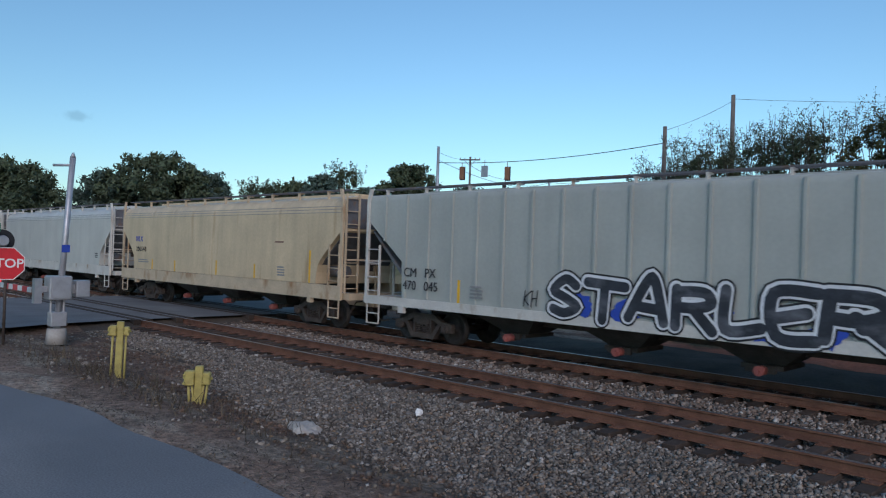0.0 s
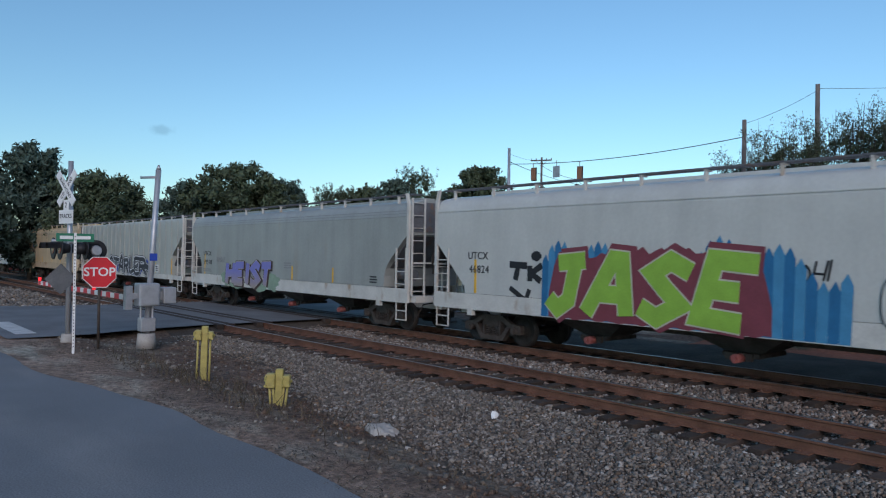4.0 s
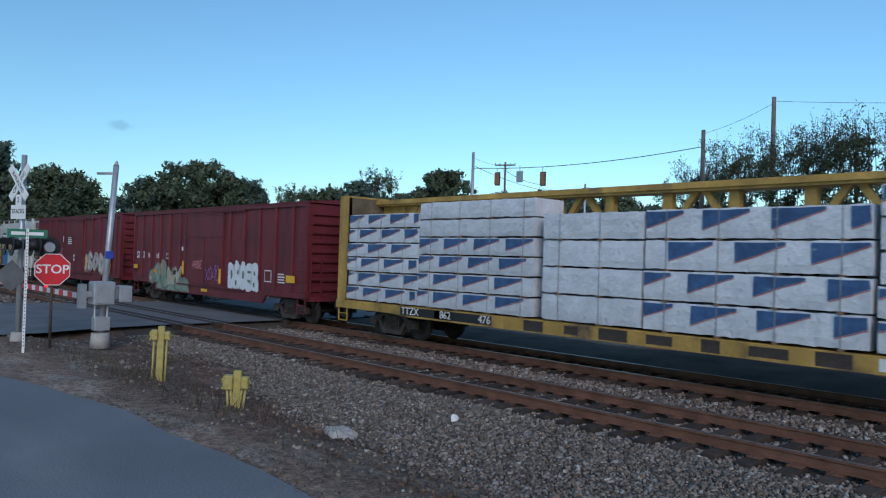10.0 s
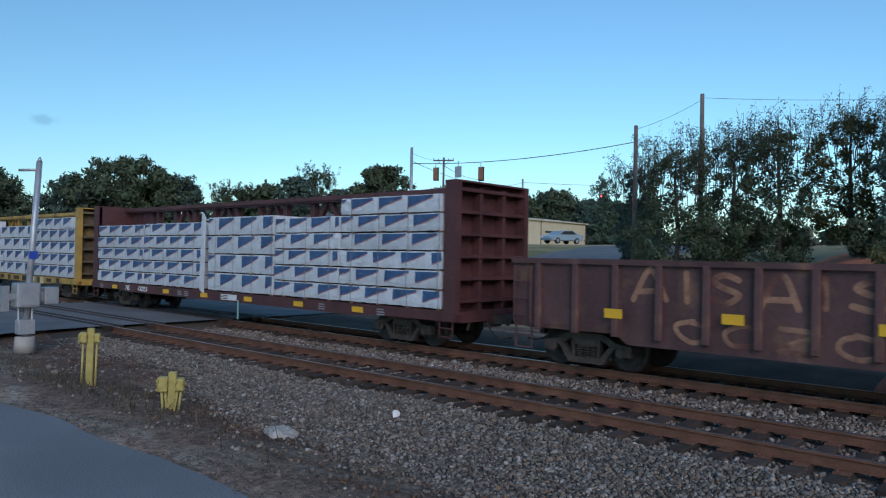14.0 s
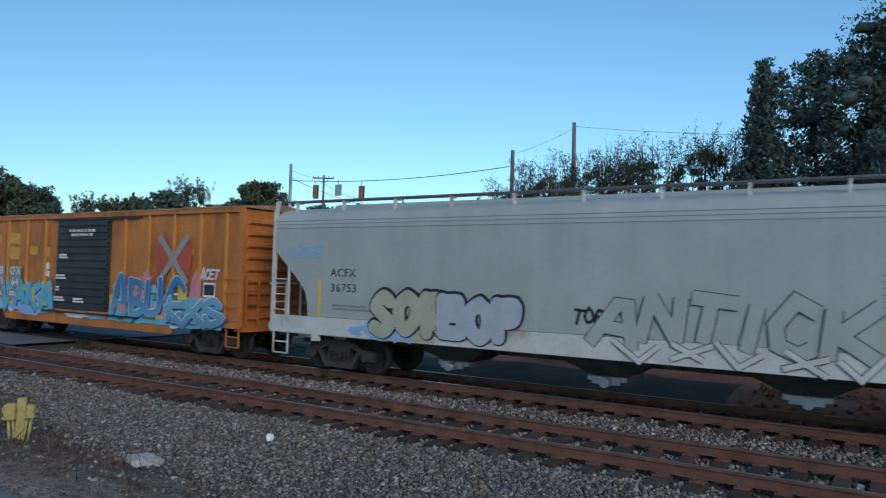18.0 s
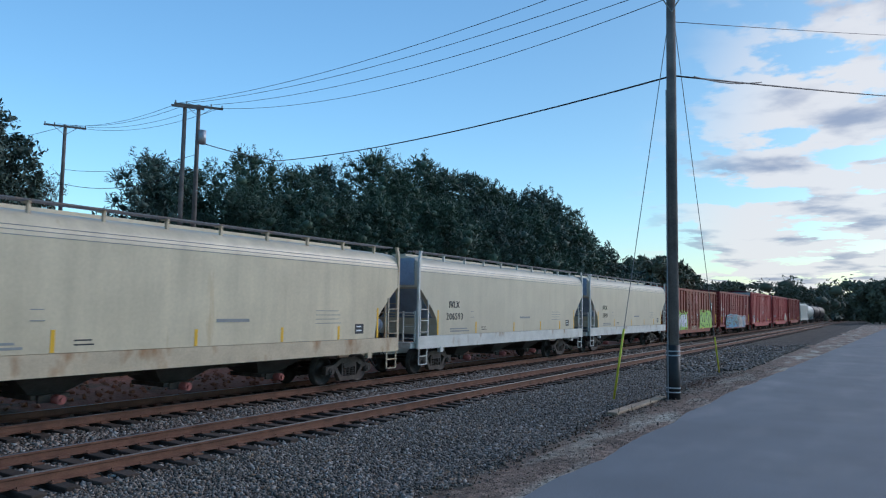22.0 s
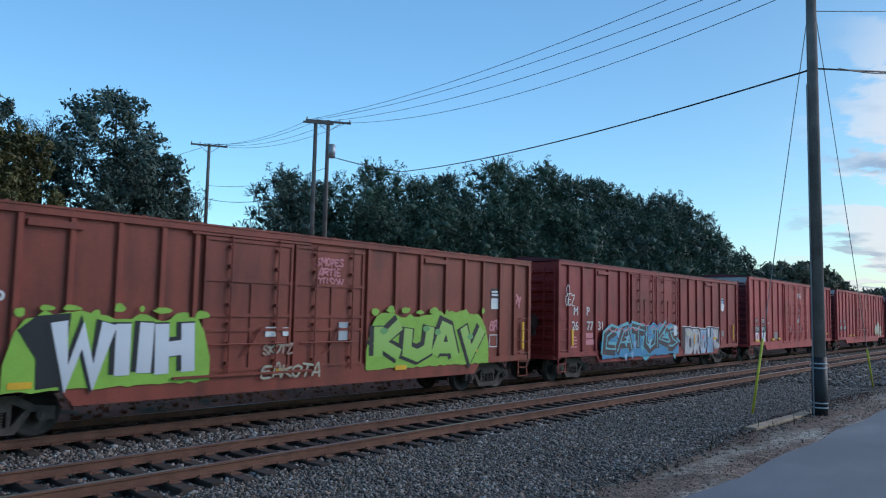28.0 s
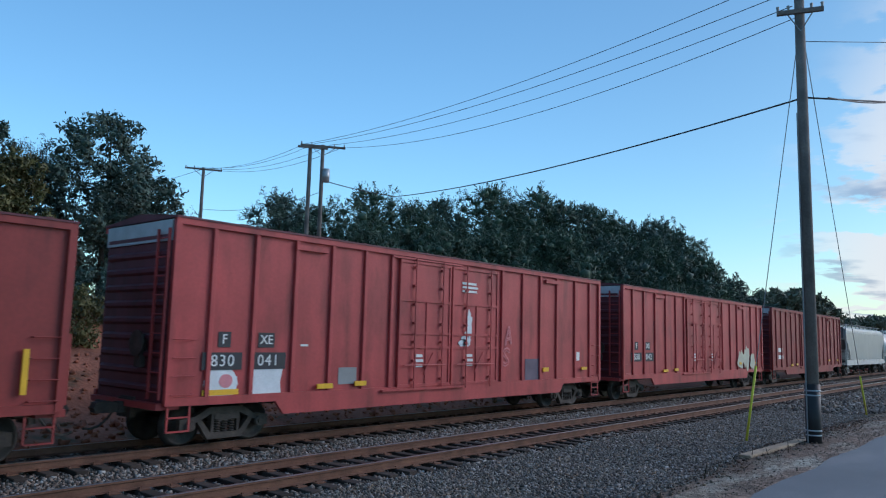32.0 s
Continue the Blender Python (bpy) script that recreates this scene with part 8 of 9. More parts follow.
for x in (-10.3, -6.5, -3.0):
    bm = bmesh.new()
    bar(bm, (x, -0.6, 1.31), (x, -0.6, 1.45), 0.05, 8)
    part("arm_light", bm, glow("arm_light_red", (0.9, 0.03, 0.03), 1.2), arm)


def crossbuck(t, z, turn=0.0, flip=1):
    """Two crossed white blades, facing -Y when flip is 1, turned about the mast."""
    for a, w in ((45, "RAILROAD"), (-45, "CROSSING")):
        bm = boxes((-0.6, 0.6, -0.012, 0.012, -0.115, 0.115))
        b = part("blade", bm, M_WHITE, t)
        b.matrix_basis = pose(0, 0, 0, 0, 0, turn) @ pose(0, -0.1 * flip - (0.03 if a > 0 else 0) * flip, z, 0, a, 0)
        wr = part("lettering", letters(w, 0.16, M_MARK, thick=0.002), None, b)
        wr.matrix_basis = pose(0, -0.014, 0)


def flasher(t, y, z, side, lit=False):
    for x in (-0.38, 0.38):
        bm = bmesh.new()
        bar(bm, (x, y, z), (x, y - 0.03 * side, z), 0.3, 20)
        d = part("background_disc", bm, M_BLACK, t)
        bm = bmesh.new()
        bar(bm, (x, y + 0.22 * side, z), (x, y, z), 0.11, 14, 0.17)
        part("lamp_housing", bm, M_BLACK, d)
        bm = bmesh.new()
        seg = 12
        for r0, r1, y0, y1 in ((0.165, 0.16, y - 0.03 * side, y - 0.34 * side),):
            ring0 = [bm.verts.new((x + r0 * math.cos(math.pi * i / seg), y0, z + r0 * math.sin(math.pi * i / seg))) for i in range(seg + 1)]
            ring1 = [bm.verts.new((x + r1 * math.cos(math.pi * i / seg), y1, z + r1 * math.sin(math.pi * i / seg))) for i in range(seg + 1)]
            for i in range(seg):
                bm.faces.new((ring0[i], ring0[i + 1], ring1[i + 1], ring1[i]))
        bmesh.ops.solidify(bm, geom=bm.faces[:], thickness=0.008)
        part("visor", bm, M_BLACK, d)
        bm = bmesh.new()
        bar(bm, (x, y - 0.031 * side, z), (x, y - 0.04 * side, z), 0.15, 14)
        part("lens", bm, M_LENS, d)


M_LENS = shade("red_lens", (0.25, 0.01, 0.012), 0.15, var=0.05, bump=0)
sig = thing("crossing_signal", "silver crossing signal mast with crossbuck and black flashers", "crossing signal", (-21.9, 5.13, -0.02))
post_base(sig, 0.08)
bm = bmesh.new()
bar(bm, (0, 0, 0.0), (0, 0, 4.95), 0.07, 12)
part("pole", bm, M_GALV, sig)
crossbuck(sig, 4.2, 15)
count_sign = part("track_count_sign", boxes((-0.35, 0.35, -0.12, -0.1, 3.35, 3.72), (-0.13, 0.13, -0.12, -0.1, 3.72, 4.0)), M_WHITE, sig)
count_sign.matrix_basis = pose(0, 0, -0.12, 0, 0, 15)
w = part("lettering", letters("2", 0.2, M_MARK, thick=0.002), None, count_sign)
w.location = (0, -0.125, 3.85)
w = part("lettering", letters("TRACKS", 0.17, M_MARK, thick=0.002), None, count_sign)
w.location = (0, -0.125, 3.55)
bm = bmesh.new()
bar(bm, (-0.5, 0, 2.72), (0.5, 0, 2.72), 0.04, 8)
bar(bm, (0, -0.45, 2.76), (0, 0.45, 2.76), 0.04, 8)
part("cross_arm", bm, M_GALV, sig)
flasher(sig, -0.3, 2.55, 1)
flasher(sig, 0.3, 2.55, -1)
# one pair looks along the street beside the railway
pair = bmesh.new()
bar(pair, (0.42, 0.55, 2.5), (0.45, 0.55, 2.5), 0.3, 20)
part("background_disc", pair, M_BLACK, sig)
pair = bmesh.new()
bar(pair, (0.45, 0.55, 2.5), (0.62, 0.55, 2.5), 0.17, 14, 0.12)
part("lamp_housing", pair, M_GALV, sig)

bm = bmesh.new()
along(bm, [(-0.62, 1.72), (-0.22, 1.3), (0.18, 1.72), (-0.22, 2.14)], 0.08, 0.086)
part("sign_back", bm, shade("sign_back_alu", (0.16, 0.165, 0.17), 0.5, metal=0.3), sig)
stop = thing("stop_sign", "red octagonal stop sign on a dark steel post", "traffic sign", (-20.1, 5.43, 0.1))
bm = bmesh.new()
bar(bm, (0, 0, -0.2), (0, 0, 1.95), 0.035, 8)
part("post", bm, M_STEEL_DARK, stop)


def octagon(r, x0, x1):
    bm = bmesh.new()
    pts = [(r * math.cos(radians(22.5 + 45 * i)), r * math.sin(radians(22.5 + 45 * i))) for i in range(8)]
    along(bm, [(a, 1.83 + b) for a, b in pts], x0, x1)
    return bm


STOP_TURN = 12.0
plate_ob = part("sign_plate", octagon(0.43, 0.045, 0.05), M_WHITE, stop)
part("sign_face", octagon(0.409, 0.05, 0.054), M_RED, plate_ob)
wr = part("lettering", letters("STOP", 0.31, M_WHITE, thick=0.002, fat=0.005), None, plate_ob)
wr.matrix_basis = pose(0.058, 0, 1.83, 0, 0, 90)
stop.rotation_euler = (0, 0, radians(-STOP_TURN))

name_post = thing("street_name_sign", "perforated white post with a green street name sign", "street sign", (-19.6, 4.72, 0))
bm = bmesh.new()
box(bm, -0.03, 0.03, -0.03, 0.03, -0.2, 2.92)
pp = part("post", bm, M_WHITE, name_post)
for k in range(34):
    part("post_hole", boxes((0.0301, 0.032, -0.01, 0.01, 0.1 + k * 0.082, 0.13 + k * 0.082)), M_BLACK, pp)
green = part("name_plate", boxes((-0.01, 0.01, -0.42, 0.42, 2.7, 2.9)), M_GREEN, name_post)
part("name_bar", boxes((0.011, 0.014, -0.34, -0.05, 2.76, 2.84), (0.011, 0.014, 0.02, 0.34, 2.76, 2.84)), M_WHITE, green)
name_post.rotation_euler = (0, 0, radians(-14))

# the other side's signal
far_sig = thing("crossing_signal", "white crossing signal beyond the tracks with crossbuck and black flashers", "crossing signal", (-35.4, 20.3, land(-35.4, 20.3) - 0.22))
post_base(far_sig, 0.2)
bm = bmesh.new()
bar(bm, (0, 0, 0), (0, 0, 4.3), 0.07, 12)
part("pole", bm, M_WHITE, far_sig)
crossbuck(far_sig, 3.75, flip=-1)
bm = bmesh.new()
bar(bm, (0, 0, 4.3), (0, 0, 4.5), 0.16, 12, 0.1)
part("bell", bm, M_STEEL_DARK, far_sig)
flasher(far_sig, 0.3, 2.6, -1)
flasher(far_sig, -0.3, 2.6, 1)
far_mast = thing("gate_mast", "white steel gate mast beyond the tracks", "crossing gate", (-37.0, 19.8, land(-37, 19.8) - 0.22))
bm = bmesh.new()
bar(bm, (0, 0, 0), (0, 0, 4.9), 0.08, 12)
part("pole", bm, M_WHITE, far_mast)
part("gate_motor", boxes((-0.25, 0.25, -0.3, 0.3, 0.9, 1.5)), M_GALV, far_mast, bevel=0.02)


def marker_post(x, y, height, lean, big, turn):
    """A square post with a box on either side of its head, each on its own pipe."""
    t = thing("utility_marker", "chipped pale yellow post with two small pipe boxes", "marker post", (x, y, land(x, y)), group="yellow utility markers")
    part("post", boxes((-0.065, 0.065, -0.055, 0.055, -0.2, height)), M_YELLOW, t, bevel=0.012)
    for s in (-1, 1):
        w, hh = (0.15, 0.22) if s < 0 else (0.12, 0.18)
        w, hh = w * big, hh * big
        cx, cz = s * (0.06 + w / 2), height - 0.08 - hh / 2 - (0.0 if s < 0 else 0.02)
        b = part("pipe_box", boxes((cx - w / 2, cx + w / 2, -0.11, 0.06, cz - hh / 2, cz + hh / 2)), M_YELLOW, t, bevel=0.018)
        for px, pz in ((-0.5, 0.3), (0.5, 0.28), (-0.5, -0.3), (0.5, -0.3)):
            bm = bmesh.new()
            bar(bm, (cx + px * w * 0.85, -0.16, cz + pz * hh), (cx + px * w * 0.85, -0.1, cz + pz * hh), 0.022, 6)
            part("bolt", bm, M_YELLOW, b)
        bm = bmesh.new()
        bar(bm, (cx + s * 0.03, -0.02, cz), (cx + s * (0.03 + w / 2), -0.02, cz), 0.025, 8)
        part("side_stub", bm, M_YELLOW, b)
        for k in ((-0.03, 0.03) if big > 1 else (0.0,)):
            bm = bmesh.new()
            bar(bm, (cx + k - s * lean, -0.03, -0.2), (cx + k, -0.03, cz), 0.022, 8)
            part("pipe", bm, M_YELLOW, t)
    t.rotation_euler = (radians(2), radians(1.5), radians(turn))


marker_post(-14.6, 5.98, 1.11, 0.0, 0.92, 60)
marker_post(-11.42, 6.02, 0.64, 0.06, 1.11, 52)

chunk = thing("concrete_chunk", "broken pale concrete lump lying on the gravel", "rubble", (-8.86, 6.42, land(-8.86, 6.42) - 0.02))
bm = bmesh.new()
bmesh.ops.create_icosphere(bm, subdivisions=3, radius=0.23)
for v in bm.verts:
    v.co *= 1 + 0.5 * noise.noise(v.co * 5.0 + Vector((3, 1, 2))) + 0.25 * noise.noise(v.co * 14.0)
    v.co.z *= 0.8
part("lump", bm, M_CONCRETE, chunk)
for k, (x, y, r) in enumerate(((-16.6, 6.1, 0.1), (-15.9, 6.5, 0.07), (-13.2, 5.9, 0.06), (-17.8, 6.4, 0.08), (-10.6, 5.7, 0.05), (-8.3, 5.3, 0.05), (-14.2, 5.3, 0.05), (17.6, 6.1, 0.07))):
    rock = thing("rock", "rough grey stone lying in the dirt", "rock", (x, y, land(x, y)), group="stones on the verge")
    bm = bmesh.new()
    bmesh.ops.create_icosphere(bm, subdivisions=2, radius=r)
    for v in bm.verts:
        v.co *= 1 + 0.45 * noise.noise(v.co * 9.0 + Vector((k, 2, 1)))
        v.co.z *= 0.75
    part("stone", bm, M_STONE, rock)
litter = thing("litter", "crumpled white scrap of paper on the ballast", "litter", (-8.87, 8.72, land(-8.87, 8.72) + 0.06))
bm = bmesh.new()
bmesh.ops.create_icosphere(bm, subdivisions=2, radius=0.07)
for v in bm.verts:
    v.co *= 1 + 0.8 * noise.noise(v.co * 14.0)
    v.co.x *= 0.6
part("scrap", bm, M_WHITE, litter)
board = thing("weathered_board", "long weathered tan board lying at the edge of the gravel", "board", (19.65, 5.66, land(19.65, 5.66) + 0.03))
part("plank", boxes((-2.1, 2.1, -0.14, 0.14, -0.05, 0.04)), shade("weathered_board", (0.34, 0.25, 0.165), 0.9, var=0.3, scale=2, fine=20, bump=0.3), board, bevel=0.015)
board.rotation_euler = (0, 0, radians(-2.2))
stop_line = tagged(new("stop_line", mesh_of(boxes((-28.6, -24.3, 4.3, 4.85, 0.0, 0.012)), "stop_line", shade("road_paint", (0.5, 0.5, 0.48), 0.7, var=0.2, scale=3, fine=30))), "worn white stop line on the asphalt", "road marking", kind="structure")


# ---- poles and wires ----
def wire(bm, a, b, sag, r=0.012, n=22):
    """One hanging wire, a single bent tube."""
    a, b = Vector(a), Vector(b)
    side = Vector((b.y - a.y, a.x - b.x, 0)).normalized()
    rings = []
    for i in range(n + 1):
        f = i / n
        p = a.lerp(b, f) - Vector((0, 0, sag * 4 * f * (1 - f)))
        rings.append([bm.verts.new(p + side * r * math.cos(q * 1.2566) + Vector((0, 0, r * math.sin(q * 1.2566)))) for q in range(5)])
    for u, v in zip(rings, rings[1:]):
        for q in range(5):
            bm.faces.new((u[q], u[(q + 1) % 5], v[(q + 1) % 5], v[q])).smooth = True
    bm.faces.new(rings[0])
    bm.faces.new(rings[-1])


def utility_pole(x, y, top, label, r=0.15, arms=(), turn=0.0, mat=None, foot=None):
    z0 = land(x, y) if foot is None else foot
    t = thing("utility_pole", label, "utility pole", (x, y, z0))
    H = top - z0
    bm = bmesh.new()
    bar(bm, (0, 0, -0.3), (0, 0, H), r, 12, r * 0.72)
    part("pole", bm, mat or M_WOOD, t)
    for dz, half in arms:
        a = part("crossarm", boxes((-half, half, -0.18, -0.07, H - dz - 0.06, H - dz + 0.06)), mat or M_WOOD, t)
        for k in (-0.95, -0.5, 0.5, 0.95):
            bm = bmesh.new()
            bar(bm, (half * k, -0.12, H - dz + 0.06), (half * k, -0.12, H - dz + 0.2), 0.03, 6, 0.045)
            part("insulator", bm, M_STENCIL, a)
        bm = bmesh.new()
        for s in (-1, 1):
            bar(bm, (s * half * 0.6, -0.14, H - dz), (0, -0.14, H - dz - 0.6), 0.018, 4)
        part("brace", bm, M_STENCIL, a)
    t.rotation_euler = (0, 0, radians(turn))
    return t, H


near_pole, H = utility_pole(21.53, 5.23, 13.2, "tall dark wooden utility pole with reflective bands", r=0.175, arms=((0.25, 0.95), (1.3, 0.6)), turn=-70, foot=-0.05)
for z in (0.2, 0.32, 1.24, 1.36):
    bm = bmesh.new()
    bar(bm, (0, 0, z), (0, 0, z + 0.035), 0.2, 14)
    part("reflective_band", bm, M_SPRAY_SILVER, near_pole)
bm = bmesh.new()
bar(bm, (0, 0, -0.2), (0, 0, 1.55), 0.195, 14)
part("wrap", bm, M_BLACK, near_pole)
bm = bmesh.new()
bar(bm, (-0.16, -0.12, 0.0), (-0.16, -0.12, 9.0), 0.02, 6)
part("conduit", bm, M_STENCIL, near_pole)
for (ax, ay), zt in (((22.05, 7.15), 11.6), ((33.3, 6.15), 11.9)):
    guy = thing("guy_wire", "thin steel guy wire with a yellow guard at its foot", "guy wire", (0, 0, 0), group="guy wires")
    bm = bmesh.new()
    foot, head = Vector((ax, ay, land(ax, ay))), Vector((21.53, 5.23, zt))
    bar(bm, foot, head, 0.012, 5)
    part("wire", bm, M_STENCIL, guy)
    bm = bmesh.new()
    bar(bm, foot, foot + (head - foot).normalized() * 2.2, 0.035, 8)
    part("guard", bm, paint("guard_yellow", (0.65, 0.62, 0.05)), guy)

pole_a, H = utility_pole(28.2, 33.8, 13.9, "double wooden utility pole with a crossarm and transformer", arms=((0.12, 1.35),), turn=-35)
bm = bmesh.new()
bar(bm, (-0.75, 0, -0.2), (-0.75, 0, H - 0.1), 0.15, 10, 0.11)
part("second_pole", bm, M_WOOD, pole_a)
part("crossarm", boxes((-1.5, 0.3, -0.2, -0.08, H - 0.3, H - 0.18)), M_WOOD, pole_a)
bm = bmesh.new()
bar(bm, (0.25, -0.1, H - 2.3), (0.25, -0.1, H - 1.5), 0.22, 12)
part("transformer", bm, M_GALV, pole_a)
utility_pole(28.8, 48.0, 14.5, "wooden utility pole with one crossarm above the trees", arms=((0.15, 1.3),), turn=-30)
utility_pole(-20.7, 40.0, 10.52, "wooden pole that carries the traffic signal wire", r=0.16)
utility_pole(-17.3, 41.5, 12.23, "plain wooden utility pole above the scrub", r=0.16)
utility_pole(-46.9, 51.9, 11.97, "wooden utility pole with a crossarm beside the street", r=0.13, arms=((0.3, 1.0),), turn=30)
steel_pole, H = utility_pole(-38.7, 39.2, 10.66, "grey steel strain pole of the traffic signals", r=0.15, mat=M_GALV)
part("pedestrian_signal", boxes((-0.9, -0.3, -0.2, 0.2, 2.9, 3.4), (0.3, 0.7, -0.2, 0.2, 2.9, 3.4)), paint("signal_orange", (0.55, 0.25, 0.03)), steel_pole)
utility_pole(-46.9, 64.8, 11.10, "grey steel strain pole at the far street corner", r=0.14, mat=M_GALV)

lines = thing("overhead_wires", "thin dark overhead wires strung between the poles", "wires", (0, 0, 0))
A, B, C = (28.2, 33.8), (28.8, 48.0), (21.53, 5.23)
for dx, z, end, sag in ((-1.2, 13.85, (21.3, 6.2, 12.9), 0.6), (-0.5, 13.95, (21.4, 5.75, 12.5), 0.6), (0.5, 13.95, (21.5, 5.4, 12.15), 0.7), (1.2, 13.85, (21.45, 5.35, 11.75), 0.95)):
    bm = bmesh.new()
    wire(bm, (A[0] + dx * 0.8, A[1] - dx * 0.5, z), end, sag)
    part("power_line", bm, M_BLACK, lines)
    bm = bmesh.new()
    wire(bm, (A[0] + dx * 0.8, A[1] - dx * 0.5, z), (B[0] + dx * 0.8, B[1] - dx * 0.4, z + 0.55), 0.6)
    part("power_line", bm, M_BLACK, lines)
for a, b, sag, r in (((34.4, 33.5, 11.7), (C[0], C[1], 9.4), 0.4, 0.028), ((C[0], C[1], 9.42), (60.0, -7.5, 16.6), 0.15, 0.028), ((C[0], C[1], 11.06), (60.0, -7.5, 20.9), 0.1, 0.012), ((28.3, 33.7, 11.7), (34.4, 33.5, 11.7), 0.1, 0.028), ((28.2, 33.8, 11.0), (28.8, 48, 11.4), 0.5, 0.015), ((28.2, 33.8, 10.2), (28.8, 48, 10.4), 0.7, 0.02), ((28.8, 48.0, 14.4), (28.0, 75.0, 14.6), 0.5, 0.015),
                     ((-38.7, 39.2, 9.45), (-20.7, 40.0, 9.55), 0.4, 0.025), ((-20.7, 40.0, 10.3), (-17.3, 41.5, 11.9), 0.15, 0.012), ((-17.3, 41.5, 12.0), (6, 55, 12.6), 0.6, 0.012), ((-38.7, 39.2, 9.65), (-46.9, 64.8, 10.1), 0.7, 0.02), ((-46.9, 51.9, 11.7), (-38.7, 39.2, 10.25), 0.2, 0.01)):
    bm = bmesh.new()
    wire(bm, a, b, sag, r)
    part("cable", bm, M_BLACK, lines)
bm = bmesh.new()
for k in range(9):
    p0 = Vector((C[0] + 0.2, C[1] - 0.2, 9.45)).lerp(Vector((60, -7.5, 16.6)), 0.02 + k * 0.012)
    p1 = Vector((C[0] + 0.2, C[1] - 0.2, 9.45)).lerp(Vector((60, -7.5, 16.6)), 0.02 + (k + 1) * 0.012)
    bar(bm, p0 - Vector((0, 0, 0.12 * math.sin(math.pi * k / 9))), p1 - Vector((0, 0, 0.12 * math.sin(math.pi * (k + 1) / 9))), 0.02, 5)
part("slack_loop", bm, M_BLACK, lines)


def signal_head(x, y, z, facing, mats=None):
    t = thing("traffic_signal", "hanging three-lamp traffic signal seen from its side" if mats is None else "hanging traffic signal with its red lamp lit", "traffic signal", (x, y, z), group="traffic signals")
    part("housing", boxes((-0.19, 0.19, -0.16, 0.16, -0.55, 0.55)), M_SIGNAL, t, bevel=0.02)
    part("backplate", boxes((-0.26, 0.26, -0.17, -0.165, -0.62, 0.62)), M_BLACK, t)
    for k, dz in enumerate((0.36, 0.0, -0.36)):
        bm = bmesh.new()
        bar(bm, (0, -0.16, dz), (0, -0.2, dz), 0.13, 14)
        part("lamp", bm, mats if (mats and k == 0) else M_BLACK, t)
        bm = bmesh.new()
        bar(bm, (0, -0.2, dz + 0.1), (0, -0.38, dz + 0.1), 0.07, 8)
        part("hood", bm, M_BLACK, t)
    bm = bmesh.new()
    bar(bm, (0, 0, 0.55), (0, 0, 1.0), 0.03, 6)
    part("hanger", bm, M_STENCIL, t)
    t.rotation_euler = (0, 0, radians(facing))
    t.scale = (0.8, 0.8, 0.8)


M_SIGNAL = paint("signal_body", (0.22, 0.11, 0.06))
signal_head(-36.3, 39.3, 8.52, 200)
signal_head(-32.2, 39.5, 8.3, 200)
sgn = thing("street_sign", "small pale sign hanging from the signal wire", "traffic sign", (-34.2, 39.4, 8.6))
part("sign_plate", boxes((-0.3, 0.3, -0.02, 0.02, -0.45, 0.35)), M_GALV, sgn)
part("hanger", boxes((-0.02, 0.02, -0.01, 0.01, 0.3, 0.75)), M_STENCIL, sgn)
signal_head(-47.6, 58.0, 9.43, 40)
signal_head(-48.9, 61.2, 9.22, 40)
signal_head(-47.4, 61.6, 9.22, 40)
signal_head(-42.3, 73.7, 9.37, 30, glow("signal_red_lit", (1.0, 0.06, 0.04), 6.0))
wires2 = thing("signal_wire", "span wire that carries the far traffic signals", "wires", (0, 0, 0))
for a, b in (((-46.9, 64.8, 10.7), (-30, 80, 10.85)), ((-46.9, 51.9, 11.2), (-47.6, 58.0, 10.43)), ((-47.6, 58.0, 10.43), (-48.9, 61.2, 10.25)), ((-48.9, 61.2, 10.25), (-46.9, 64.8, 10.7))):
    bm = bmesh.new()
    wire(bm, a, b, 0.25, 0.02, 8)
    part("cable", bm, M_BLACK, wires2)

# ---- buildings, cars and street furniture beyond the crossing ----
M_BEIGE = shade("metal_siding_beige", (0.6, 0.52, 0.35), 0.6, var=0.08, scale=0.5, fine=6, bump=0.1, streak=0.1)
M_ROOFING = shade("roof_grey", (0.14, 0.14, 0.15), 0.8, var=0.2)
M_BRICKY = shade("house_brown", (0.2, 0.14, 0.11), 0.85, var=0.2)
hall = thing("metal_hall", "low beige metal building with a green door", "building", (-58.6, 61.6, land(-58.6, 61.6) - 0.3))
long_side, gable = 36.0, 12.0
bm = bmesh.new()
pts = [(-gable, 0), (0, 0), (0, 4.2), (-gable / 2, 4.9), (-gable, 4.2)]
a = [bm.verts.new((u, 0, z)) for u, z in pts]
b = [bm.verts.new((u, long_side, z)) for u, z in pts]
bm.faces.new(a)
bm.faces.new(b[::-1])
for i in range(5):
    bm.faces.new((a[i], a[(i + 1) % 5], b[(i + 1) % 5], b[i]))
part("wall", bm, M_BEIGE, hall)
bm = bmesh.new()
for s in (0, 1):
    u0, u1 = (-gable - 0.3, -gable / 2) if s == 0 else (0.3, -gable / 2)
    q = [(u0, -0.3, 4.24), (u0, long_side + 0.3, 4.24), (u1, long_side + 0.3, 4.98), (u1, -0.3, 4.98)]
    v = [bm.verts.new(p) for p in q] + [bm.verts.new((p[0], p[1], p[2] + 0.12)) for p in q]
    for f in ((0, 1, 2, 3), (4, 5, 6, 7), (0, 1, 5, 4), (1, 2, 6, 5), (2, 3, 7, 6), (3, 0, 4, 7)):
        bm.faces.new([v[i] for i in f])
part("roof", bm, M_BEIGE, hall)
part("door", boxes((-5.1, -3.9, -0.06, 0.0, 0, 2.2)), paint("door_green", (0.03, 0.12, 0.08)), hall)
